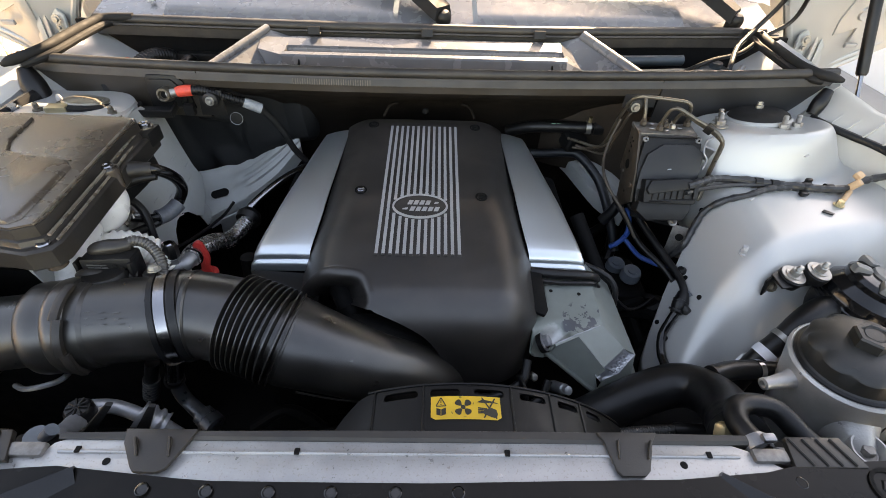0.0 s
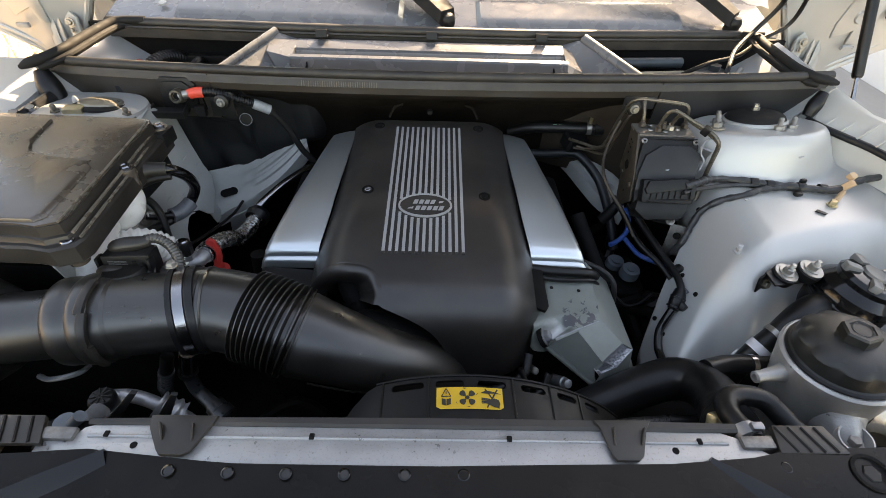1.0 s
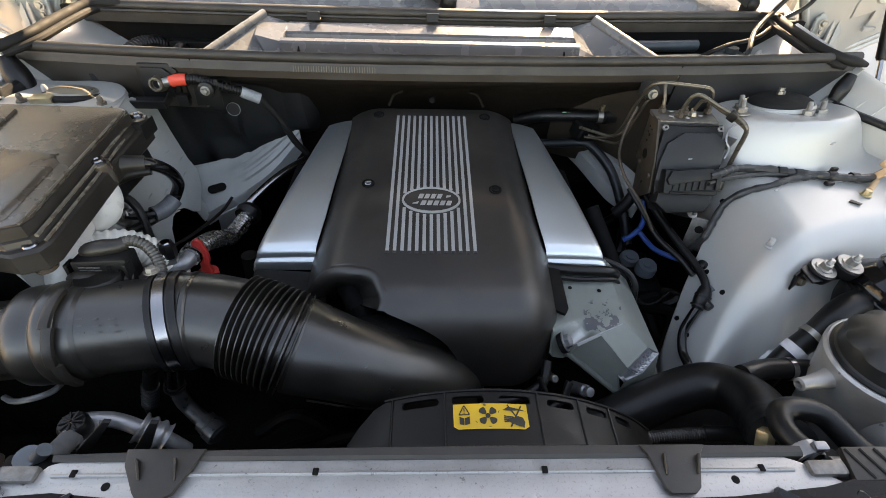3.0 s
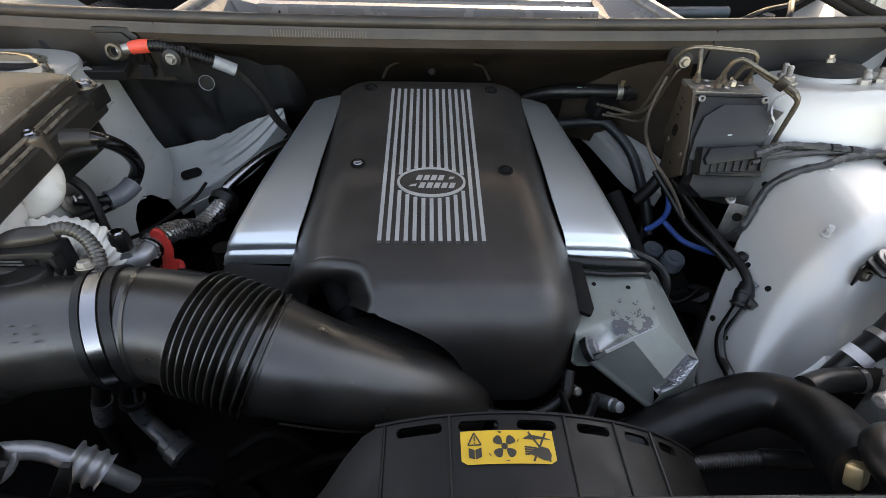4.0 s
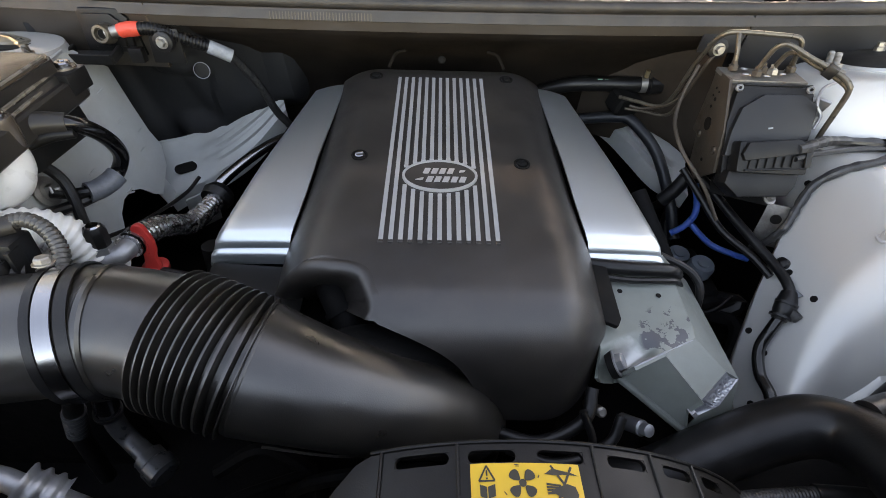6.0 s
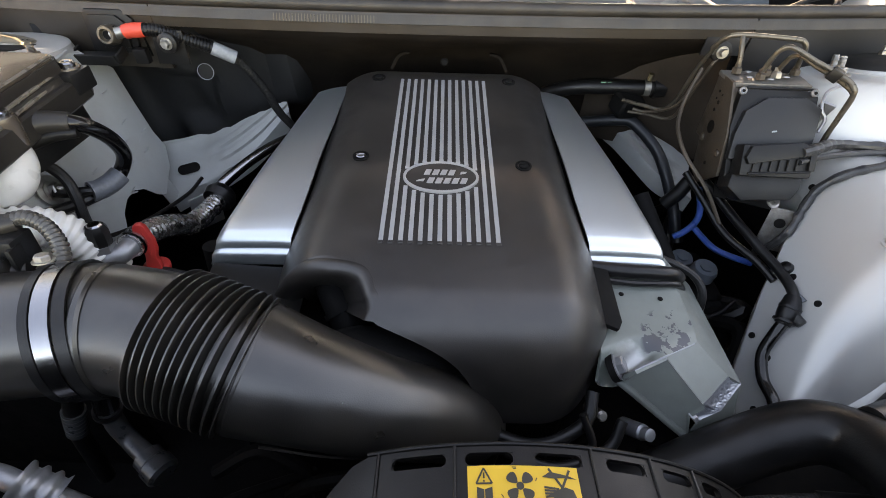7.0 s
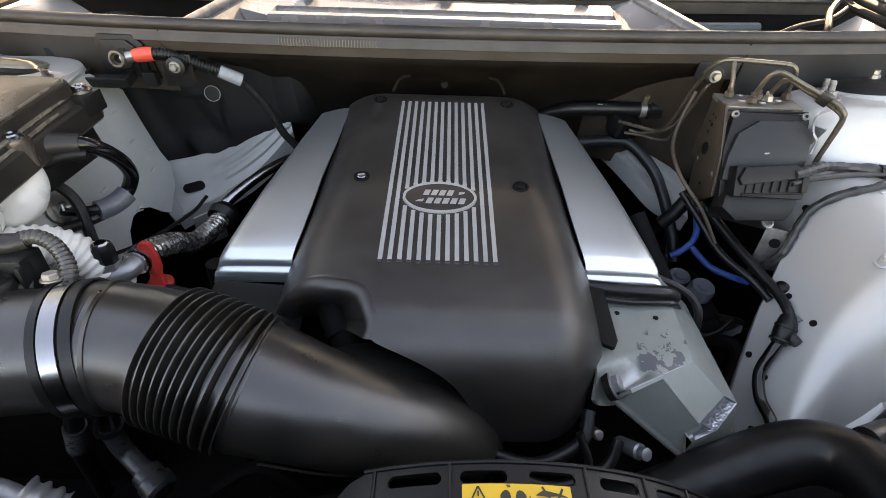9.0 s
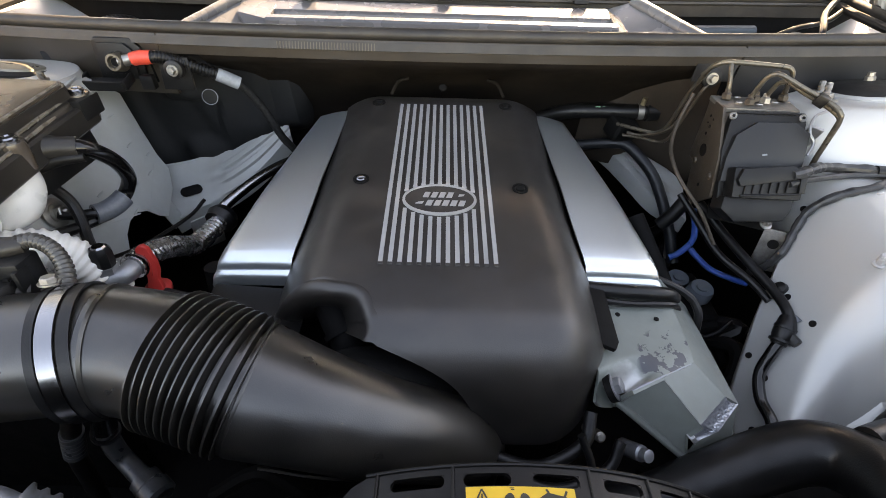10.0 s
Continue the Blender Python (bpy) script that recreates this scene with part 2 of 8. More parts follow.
GLOSSY = material("glossy_black_plastic", (0.0045, 0.0045, 0.005), 0.14, 0, 0.2, 30, 0.10, 120, (0.014, 0.0125, 0.011), 0.3, rough_var=0.06, spec=0.45)
DULL = material("dull_grey_metal", (0.28, 0.285, 0.295), 0.38, 0.6, 0.25, 120, 0.15, 500, (0.16, 0.14, 0.12), 0.3)
# Paler seal rubber: the lit stretch of ribs put into colour.
STRIP = material("lit_tan_rubber", (0.105, 0.083, 0.058), 0.6, 0, 0.25, 120, 0.2, 500, (0.05, 0.042, 0.032), 0.4)
PLATEG = material("satin_grey_module_face", (0.0125, 0.0132, 0.0142), 0.40, 0, 0.15, 60, 0.10, 800, (0.028, 0.025, 0.022), 0.25, spec=0.35)
MODULE = material("module_black_plastic", (0.0065, 0.0066, 0.0070), 0.42, 0, 0.2, 60, 0.12, 800, (0.022, 0.019, 0.016), 0.3, spec=0.26)
PRINT = material("worn_grey_print", (0.055, 0.055, 0.055), 0.5, 0, 0.4, 400, 0.0)
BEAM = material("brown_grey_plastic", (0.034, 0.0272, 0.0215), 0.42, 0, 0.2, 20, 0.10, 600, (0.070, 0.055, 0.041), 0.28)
# Darker copy of the beam plastic, holding the right end's shade.
BEAMEND = material("shaded_beam_plastic", (0.020, 0.020, 0.0205), 0.5, 0, 0.2, 20, 0.10, 600, (0.04, 0.036, 0.032), 0.25)
# Body paint with warm sunlight put into its colour.
SUNLITWING = material("sunlit_wing_paint", (0.46, 0.44, 0.40), 0.4, 0.0, 0.08, 20, 0.05, 300)
SIDESEAL = material("matte_black_rubber", (0.009, 0.009, 0.009), 0.72, 0, 0.3, 60, 0.2, 500, (0.028, 0.024, 0.02), 0.3, spec=0.25)
GLASS = bpy.data.materials.new("windscreen_glass")
GLASS.use_nodes = True
_g = GLASS.node_tree.nodes["Principled BSDF"]
_g.inputs["Transmission Weight"].default_value, _g.inputs["Roughness"].default_value = 1.0, 0.02
_g.inputs["Base Color"].default_value, _g.inputs["IOR"].default_value = (0.75, 0.85, 0.85, 1), 1.45


# ---- mesh helpers ----
def thing(name, base, label, category, group="", kind=""):
    ob = new(name)
    ob.empty_display_size = 0.02
    ob.location = base
    return tagged(ob, label, category, group, kind)


def root_of(ob):
    while ob.parent:
        ob = ob.parent
    return ob


def finish(bm, sharp=0.6):
    bmesh.ops.recalc_face_normals(bm, faces=bm.faces)
    for f in bm.faces:
        f.smooth = True
    for e in bm.edges:
        e.smooth = not (len(e.link_faces) == 2 and e.calc_face_angle(0) > sharp)


def part(name, bm, mat, parent, label="", sharp=0.6):
    """Links a bmesh, given in world metres, as one mesh object under a thing or a part."""
    base = root_of(parent).location
    bmesh.ops.translate(bm, verts=bm.verts, vec=-base)
    finish(bm, sharp)
    me = bpy.data.meshes.new(name)
    bm.to_mesh(me)
    bm.free()
    me.materials.append(mat)
    ob = new(name, me)
    ob.parent = parent
    if label:
        ob["label"] = label
    return ob


def single(name, bm, mat, base, label, category, group="", kind="", sharp=0.6):
    """One mesh as a thing of its own."""
    base = Vector(base)
    bmesh.ops.translate(bm, verts=bm.verts, vec=-base)
    finish(bm, sharp)
    me = bpy.data.meshes.new(name)
    bm.to_mesh(me)
    bm.free()
    me.materials.append(mat)
    ob = new(name, me)
    ob.location = base
    return tagged(ob, label, category, group, kind)


def skin(rows, closed=True, caps=True):
    """A bmesh through rows of points; closed joins each row's end to its start."""
    bm = bmesh.new()
    vs = [[bm.verts.new(p) for p in r] for r in rows]
    n = len(rows[0])
    for a, b in zip(vs, vs[1:]):
        for i in range(n if closed else n - 1):
            j = (i + 1) % n
            try:
                bm.faces.new((a[i], a[j], b[j], b[i]))
            except ValueError:
                pass
    if caps and closed:
        bm.faces.new(vs[0])
        bm.faces.new(vs[-1])
    return bm


def merge(*bms):
    out = bmesh.new()
    for b in bms:
        me = bpy.data.meshes.new("tmp")
        b.to_mesh(me)
        b.free()
        out.from_mesh(me)
        bpy.data.meshes.remove(me)
    return out


def spline(pts, per=8):
    """Catmull-Rom through points (any dimension)."""
    p = [np.array(q, float) for q in pts]
    p = [2 * p[0] - p[1]] + p + [2 * p[-1] - p[-2]]
    out = []
    for i in range(1, len(p) - 2):
        for k in range(per):
            t = k / per
            a, b, c, d = p[i - 1], p[i], p[i + 1], p[i + 2]
            out.append(0.5 * (2 * b + (c - a) * t + (2 * a - 5 * b + 4 * c - d) * t * t + (3 * b - a - 3 * c + d) * t ** 3))
    out.append(p[-2])
    return out


def sweep(path, radii, segs=16, flat=1.0, cap=True):
    """A tube along a list of points, with a radius for each."""
    path = [Vector(q[:3]) for q in path]
    rows, up = [], None
    for i, q in enumerate(path):
        d = (path[min(i + 1, len(path) - 1)] - path[max(i - 1, 0)]).normalized()
        if up is None:
            up = d.orthogonal().normalized()
        up = (up - d * up.dot(d)).normalized()
        side = d.cross(up)
        r = radii[i] if hasattr(radii, "__len__") else radii
        rows.append([q + (up * math.cos(a) + side * math.sin(a) * flat) * r for a in (2 * math.pi * k / segs for k in range(segs))])
    return skin(rows, True, cap)


def hose(pts, r, per=8, segs=14):
    """A smooth hose through points (x, y, z) or (x, y, z, radius)."""
    s = spline(pts, per)
    return sweep([q[:3] for q in s], [q[3] if len(q) > 3 else r for q in s], segs)


def ribbed(pts, r, pitch, depth, segs=12):
    """A corrugated hose."""
    s = [Vector(q[:3]) for q in spline(pts, 30)]
    path, radii, run, nxt, k = [s[0]], [r], 0.0, 0.0, 0
    for a, b in zip(s, s[1:]):
        L = (b - a).length
        while nxt < run + L:
            path.append(a.lerp(b, (nxt - run) / max(L, 1e-9)))
            radii.append(r if k % 4 in (0, 1) else r - depth)
            nxt += pitch / 4
            k += 1
        run += L
    return sweep(path[1:], radii[1:], segs)


def lathe(profile, origin, axis=(0, 0, 1), segs=32, start=0.0, cap=True):
    """Turns (radius, height) pairs round an axis."""
    q = Vector(axis).to_track_quat("Z", "Y").to_matrix()
    o = Vector(origin)
    rows = []
    for r, h in profile:
        rows.append([o + q @ Vector((max(r, 1e-4) * math.cos(start + 2 * math.pi * k / segs), max(r, 1e-4) * math.sin(start + 2 * math.pi * k / segs), h)) for k in range(segs)])
    return skin(rows, True, cap)


def block(size, m, bevel=0.003, segs=2):
    """A bevelled block centred at the pose m."""
    bm = bmesh.new()
    bmesh.ops.create_cube(bm, size=1.0)
    bmesh.ops.scale(bm, vec=size, verts=bm.verts)
    if bevel:
        bmesh.ops.bevel(bm, geom=bm.edges, offset=min(bevel, min(size) * 0.45), segments=segs, profile=0.6, affect="EDGES")
    bmesh.ops.transform(bm, matrix=m, verts=bm.verts)
    return bm


def plate(poly, thick, m=Matrix(), bevel=0.0015):
    """A polygon (x, y) extruded downward by thick, rounded along its edges, at the pose m."""
    bm = bmesh.new()
    f = bm.faces.new([bm.verts.new((x, y, 0)) for x, y in poly])
    r = bmesh.ops.extrude_face_region(bm, geom=[f])
    bmesh.ops.translate(bm, vec=(0, 0, -thick), verts=[v for v in r["geom"] if isinstance(v, bmesh.types.BMVert)])
    bmesh.ops.recalc_face_normals(bm, faces=bm.faces)
    if bevel:
        bmesh.ops.bevel(bm, geom=bm.edges, offset=bevel, segments=2, profile=0.6, affect="EDGES")
    bmesh.ops.transform(bm, matrix=m, verts=bm.verts)
    return bm


def surface(f, us, vs, thick=0.0015):
    """A sheet f(u, v), given a thickness along its normals."""
    rows = [[Vector(f(u, v)) for u in us] for v in vs]
    bm = skin(rows, False, False)
    if thick:
        bmesh.ops.recalc_face_normals(bm, faces=bm.faces)
        bmesh.ops.solidify(bm, geom=bm.faces, thickness=thick)
    return bm


def axes(o, x, y):
    """A pose at o with its x axis along x and its y axis near y."""
    x = Vector(x).normalized()
    z = x.cross(Vector(y)).normalized()
    y = z.cross(x)
    return Matrix.Translation(o) @ Matrix((x, y, z)).transposed().to_4x4()


def bolt(o, axis, r=0.005, h=0.005, washer=1.6):
    """A hexagon head on its washer."""
    w = lathe([(0, 0), (r * washer, 0), (r * washer, 0.0012), (0, 0.0012)], o, axis, 20) if washer else bmesh.new()
    hd = lathe([(0, 0.001), (r, 0.001), (r, h * 0.85), (r * 0.86, h), (0, h)], o, axis, 6)
    return merge(w, hd)


def stud(o, axis, r=0.004, h=0.02, nut=0.008):
    """A threaded stud with its flange nut."""
    o = Vector(o)
    a = [lathe([(0, 0), (nut * 1.5, 0), (nut * 1.45, 0.002), (nut, 0.0025), (0, 0.0025)], o, axis, 20),
         lathe([(0, 0.002), (nut, 0.002), (nut, 0.0095), (nut * 0.86, 0.0105), (0, 0.0105)], o, axis, 6)]
    prof = [(r * 0.8, 0.009)]
    k = int((h - 0.010) / 0.0015)
    for i in range(k):
        prof += [(r, 0.010 + 0.0015 * i), (r * 0.86, 0.0107 + 0.0015 * i)]
    prof += [(r * 0.7, h), (0, h)]
    a.append(lathe([(0, 0.009)] + prof, o, axis, 12))
    return merge(*a)


def band(o, axis, r, width, thick=0.0012, segs=40):
    """A flat clamp band round an axis."""
    return lathe([(r, -width / 2), (r + thick, -width / 2), (r + thick, width / 2), (r, width / 2), (r, -width / 2)], o, axis, segs, 0.0, False)


def smooth(a, b, x):
    t = min(1, max(0, (x - a) / (b - a)))
    return t * t * (3 - 2 * t)


def interp(x, xs, ys):
    return float(np.interp(x, xs, ys))


# ---- setting: ground, fence, wall ----
def build_setting():
    bm = bmesh.new()
    bmesh.ops.create_grid(bm, x_segments=40, y_segments=40, size=60)
    single("ground", bm, GROUND, (0, 0, 0), "pale concrete yard around the car", "ground", kind="structure")
    f = thing("chain_link_fence", (-2.6, 2.0, 0), "galvanised chain link fence beside the car", "fence")
    for k in range(5):
        part("post", lathe([(0.03, 0), (0.03, 1.9), (0.0, 1.92)], (-2.6, -0.8 + 1.4 * k, 0), (0, 0, 1), 12), WIRE, f)
    bm = bmesh.new()
    for sgn in (1, -1):
        for k in range(-24, 62):
            y0 = -0.8 + 0.09 * k
            a, b = (y0, 0.05), (y0 + sgn * 1.8, 1.85)
            ws = []
            for t in (0.0, 1.0):
                y = a[0] + (b[0] - a[0]) * t
                z = a[1] + (b[1] - a[1]) * t
                ws.append((-2.6 + 0.004 * sgn, y, z))
            me = sweep(ws, 0.003, 4)
            tmp = bpy.data.meshes.new("t")
            me.to_mesh(tmp)
            me.free()
            bm.from_mesh(tmp)
            bpy.data.meshes.remove(tmp)
    tagged(part("wire_mesh", bm, WIRE, f), kind="stuff")
    # Paving added as a warm reflector for the left of the bay.
    pv = thing("paving", (-4.2, 0.5, 0), "beige paving slabs added beside the car to bounce warm light", "paving", kind="structure")
    slab = None
    for i in range(6):
        for j in range(14):
            at = (-1.45 - 0.78 * i, -4.3 + 0.78 * j, 0.022)
            if slab is None:
                slab = part("slab", block((0.77, 0.77, 0.036), pose(*at), 0.006, 1), PAVING, pv)
                first = Vector(at)
            else:
                c = slab.copy()
                scene.collection.objects.link(c)
                c.location = Vector(at) - first
    bf = thing("board_fence", (-2.95, 2.0, 0), "pale beige board fence behind the wire fence", "fence")
    board = None
    for k in range(46):
        at = Vector((-2.95, -1.9 + 0.17 * k, 0.95))
        if board is None:
            board, first = part("board", block((0.022, 0.16, 1.80), pose(*at), 0.003, 1), BOARD, bf), at
        else:
            c = board.copy()
            scene.collection.objects.link(c)
            c.location = at - first
    for z in (0.45, 1.45):
        part("fence_rail", block((0.04, 7.9, 0.07), pose(-2.985, 1.92, z), 0.004, 1), BOARD, bf)
    # Wall height was set to cut off sun; its top is unseen.
    single("house_wall", block((0.2, 9, 2.375), pose(3.6, 3.5, 1.1875), 0.01), WALLP, (3.6, 3.5, 0), "pale blue rendered wall of a house", "wall", kind="structure")


# ---- body shell round the bay ----
def build_body():
    c = thing("car_body", (0, 1.2, 0.3), "silver car body with wings and bumper round the bay", "car body", kind="structure")
    for sg in (-1, 1):
        part("outer_wing", block((0.03, 1.50, 0.66), pose(sg * 1.005, 0.62, 0.65), 0.012, 3), PAINT, c)
        part("door", block((0.05, 1.30, 0.80), pose(sg * 0.99, 2.05, 0.75), 0.02, 3), PAINT, c)
        part("dark_closure", block((0.24, 0.02, 0.60), pose(sg * 0.87, 0.18, 0.76), 0.004), DARK, c)
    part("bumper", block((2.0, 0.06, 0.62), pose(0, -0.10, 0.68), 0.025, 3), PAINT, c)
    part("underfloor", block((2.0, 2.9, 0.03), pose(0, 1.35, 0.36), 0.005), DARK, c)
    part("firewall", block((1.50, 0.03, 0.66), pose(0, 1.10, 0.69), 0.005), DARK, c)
    # Dark panel added to block bright gaps below the wing.
    part("dark_closure", block((0.40, 0.02, 0.33), pose(0.57, 0.240, 0.745), 0.004), DARK, c)


# ---- engine cover ----
CX = -0.020


def cover_profile():
    """Centre line of the cover from its back edge to its front foot: (y, z)."""
    p = [(0.832, 1.018), (0.826, 1.034), (0.812, 1.041), (0.70, 1.031), (0.60, 1.022), (0.50, 1.013), (0.44, 1.006), (0.415, 1.001),
         (0.396, 0.990), (0.382, 0.972), (0.374, 0.948), (0.370, 0.91), (0.366, 0.868)]
    return spline(p, 5)


def cover_half(y):
    return interp(y, [0.37, 0.42, 0.51, 0.60, 0.70, 0.80, 0.84], [0.166, 0.170, 0.172, 0.160, 0.152, 0.146, 0.144])


def cover_drop(y):
    return interp(y, [0.36, 0.42, 0.52, 0.60, 0.70, 0.80, 0.84], [0.045, 0.060, 0.060, 0.047, 0.034, 0.022, 0.018])


def cover_top(y):
    return interp(y, [0.40, 0.415, 0.44, 0.50, 0.60, 0.70, 0.812, 0.83], [0.99, 1.001, 1.006, 1.013, 1.022, 1.031, 1.041, 1.03])


def cover_surf(x, y):
    """Height of the cover's uncut skin."""
    z = interp(y, [0.366, 0.370, 0.374, 0.382, 0.396, 0.415, 0.44, 0.50, 0.60, 0.70, 0.812], [0.868, 0.91, 0.948, 0.972, 0.990, 1.001, 1.006, 1.013, 1.022, 1.031, 1.041])
    e = abs(x - CX) / cover_half(y)
    return z - (cover_drop(y) * ((e - 0.60) / 0.40) ** 2.2 if e > 0.60 else 0)


def build_cover():
    root = thing("engine_cover", (CX, 0.6, 0.95), "satin black and silver plastic engine cover with thirteen silver stripes", "engine cover")
    full = cover_profile()
    prof = [p for p in full if not 0.4465 < p[0] < 0.4595]
    k = next(i for i, p in enumerate(prof) if p[0] < 0.45)
    prof[k:k] = [np.array((y, interp(y, [p[0] for p in full[::-1]], [p[1] for p in full[::-1]]))) for y in (0.4585, 0.4472)]
    us = [-1 + 2 * k / 84 for k in range(85)]
    rows, n = [], len(prof)
    for i, (y, z) in enumerate(prof):
        ty, tz = np.array(prof[min(i + 1, n - 1)]) - np.array(prof[max(i - 1, 0)])
        L = math.hypot(ty, tz)
        ny, nz = tz / L, -ty / L          # outward: up on top, forward on the face
        if i < 12:
            ny, nz = 0, 1
        hw, dr = cover_half(y), cover_drop(y)
        left = CX - hw
        if y < 0.450:          # cut away round the hood and the intake pipe
            left = interp(y, [0.366, 0.369, 0.3727, 0.381, 0.389, 0.3945, 0.397, 0.404, 0.416, 0.429, 0.441, 0.4475], [0.035, 0.0236, 0.004, -0.029, -0.0609, -0.0800, -0.0805, -0.0785, -0.0807, -0.0858, -0.0930, -0.1055])
        row = []
        for u in us:
            x = max(left, CX + u * hw)
            e = abs(x - CX) / hw
            f = 0.0 if e < 0.60 else ((e - 0.60) / 0.40) ** 2.2
            if left > CX - hw and x < CX:
                f = 0
            row.append(Vector((x, y - ny * dr * f, z - nz * dr * f)))
        rows.append(row)
    bm = skin(rows, False, False)
    bmesh.ops.remove_doubles(bm, verts=bm.verts, dist=0.00002)
    bmesh.ops.recalc_face_normals(bm, faces=bm.faces)
    bmesh.ops.solidify(bm, geom=bm.faces, thickness=0.003)
    part("centre_panel", bm, COVER, root, "satin black moulded panel with a rounded front", 0.9)
    # the scooped hood over the throttle, at the front corner
    rim = [Vector((x, y, cover_surf(x, y))) for x, y in spline([(-0.191, 0.4592), (-0.177, 0.4572), (-0.160, 0.4552), (-0.143, 0.4525), (-0.124, 0.4500), (-0.1055, 0.4475), (-0.093, 0.441), (-0.0858, 0.4289), (-0.0807, 0.416), (-0.0785, 0.404), (-0.0810, 0.3955)], 6)]
    heart, deep = Vector((-0.140, 0.405, 0.985)), Vector((-0.160, 0.500, 0.895))
    rows = [[] for _ in range(10)]
    for p in rim:
        n = Vector((cover_surf(p.x - 0.002, p.y) - cover_surf(p.x + 0.002, p.y), cover_surf(p.x, p.y - 0.002) - cover_surf(p.x, p.y + 0.002), 0.004)).normalized()
        d = heart - p
        d = (d - n * d.dot(n)).normalized()
        lip = [p - d * 0.0050 + n * 0.0005, p - d * 0.0015 + n * 0.0011, p + d * 0.0022 + n * 0.0006, p + d * 0.0055 - n * 0.0016, p + d * 0.0080 - n * 0.0050, p + d * 0.0090 - n * 0.0100]
        lip += [lip[-1].lerp(deep, g) for g in (0.18, 0.40, 0.65, 0.88)]
        for row, q in zip(rows, lip):
            row.append(q)
    bm = skin(rows, False, False)
    part("throttle_hood", bm, COVER, root, "rounded scoop over the throttle pipe", 1.2)
    # stripes, cut where the badge lies
    oy, oa, ob = 0.577, 0.0455, 0.0300
    ox = -0.0215
    for k in range(13):
        x = -0.0795 + 0.00967 * k
        d = (x - ox) / oa
        cuts = [(0.478, 0.797)]
        if abs(d) < 1:
            h = ob * math.sqrt(1 - d * d)
            cuts = [(0.478, oy - h), (oy + h, 0.797)]
        for a, b in cuts:
            ys = np.linspace(a, b, 9)
            rows = []
            for y in ys:
                z = cover_top(y)
                rows.append([(x - 0.0024, y, z - 0.001), (x - 0.0022, y, z + 0.0011), (x + 0.0022, y, z + 0.0011), (x + 0.0024, y, z - 0.001)])
            part("stripe", skin(rows), STRIPE, root)
            part("stripe_foot" if a == 0.478 else "stripe_end", block((0.0052, 0.004, 0.003), pose(x, a - 0.001 if a == 0.478 else a + 0.001, cover_top(a) + 0.0002), 0.0006, 1), COVER if a == 0.478 else STRIPE, root)
    tilt = math.atan2(1.022 - 1.013, 0.1)
    m = Matrix.Translation((ox, oy, cover_top(oy) + 0.0005)) @ Matrix.Rotation(tilt, 4, "X")
    seg = 64
    ring = [[m @ Vector((r1 * math.cos(a), r2 * math.sin(a), h)) for a in (2 * math.pi * k / seg for k in range(seg))]
            for r1, r2, h in ((0.0425, 0.0272, -0.001), (0.0423, 0.0270, 0.0022), (0.0395, 0.0242, 0.0022), (0.0393, 0.0240, 0.0004))]
    badge = part("badge", skin(ring, True, False), STRIPE, root, "oval badge with a raised silver rim")
    base = [[m @ Vector((0.0395 * s * math.cos(a), 0.0242 * s * math.sin(a), 0.0012)) for a in (2 * math.pi * k / seg for k in range(seg))] for s in (1, 0.5, 0.02)]
    part("badge_field", skin(base, True, False), COVER, badge)
    for row, (n_l, x0, w) in enumerate(((4, -0.0195, 0.0090), (5, -0.0160, 0.0092))):
        yy = 0.0070 if row == 0 else -0.0075
        for k in range(n_l):
            x = x0 + k * w
            sl = 0.0028
            poly = [(x, yy - 0.0045), (x + w * 0.72, yy - 0.0045), (x + w * 0.72 + sl, yy + 0.0045), (x + sl, yy + 0.0045)]
            part("badge_bar", plate(poly, 0.0012, m @ pose(0, 0, 0.0024), 0.0003), STRIPE, badge)
    part("badge_dash", plate([(0.0215, 0.0045), (0.0275, 0.0060), (0.0290, 0.0085), (0.0225, 0.0085)], 0.0012, m @ pose(0, 0, 0.0024), 0.0003), STRIPE, badge)
    part("badge_dash", plate([(-0.0275, -0.0090), (-0.0195, -0.0090), (-0.0180, -0.0050), (-0.0240, -0.0065)], 0.0012, m @ pose(0, 0, 0.0024), 0.0003), STRIPE, badge)
    for x, y, mt in ((-0.116, 0.613, STEEL), (0.074, 0.602, DARK), (-0.114, 0.800, DARK), (0.073, 0.797, DARK)):
        z = cover_top(y)
        s = part("cover_screw", lathe([(0.0095, -0.001), (0.0095, 0.0006), (0.0075, 0.0010), (0.0068, -0.0006), (0.0, -0.0006)], (x, y, z + 0.0006), (0, -0.09, 1), 28), DARK, root)
        part("screw_head", merge(lathe([(0.0055, 0), (0.0055, 0.0022), (0.0045, 0.003), (0.0, 0.003)], (x, y, z), (0, -0.09, 1), 20),
                                 block((0.009, 0.0014, 0.0012), pose(x, y, z + 0.0035, 0, 0, 15), 0.0002, 1)), mt, s, "bright screw head" if mt is STEEL else "")
    # silver side panels
    for side in (-1, 1):
        ys = [0.826, 0.822, 0.812, 0.76, 0.72, 0.68, 0.645, 0.62, 0.59, 0.56, 0.54, 0.528, 0.523, 0.5225, 0.518, 0.516, 0.514, 0.514]
        lip = [0.012, 0.004, 0, 0, 0, 0, 0, 0, 0, 0, 0, 0.002, 0.007, 0.0125, 0.0125, 0.0145, 0.018, 0.0275]
        rows = []
        for y, lp in zip(ys, lip):
            xi = interp(y, [0.514, 0.60, 0.70, 0.826], [0.1690, 0.1575, 0.149, 0.1415])
            xo = interp(y, [0.514, 0.56, 0.62, 0.70, 0.80, 0.812], [0.2560, 0.249, 0.2365, 0.2175, 0.197, 0.194])
            if lp >= 0.0125:
                xo += 0.003
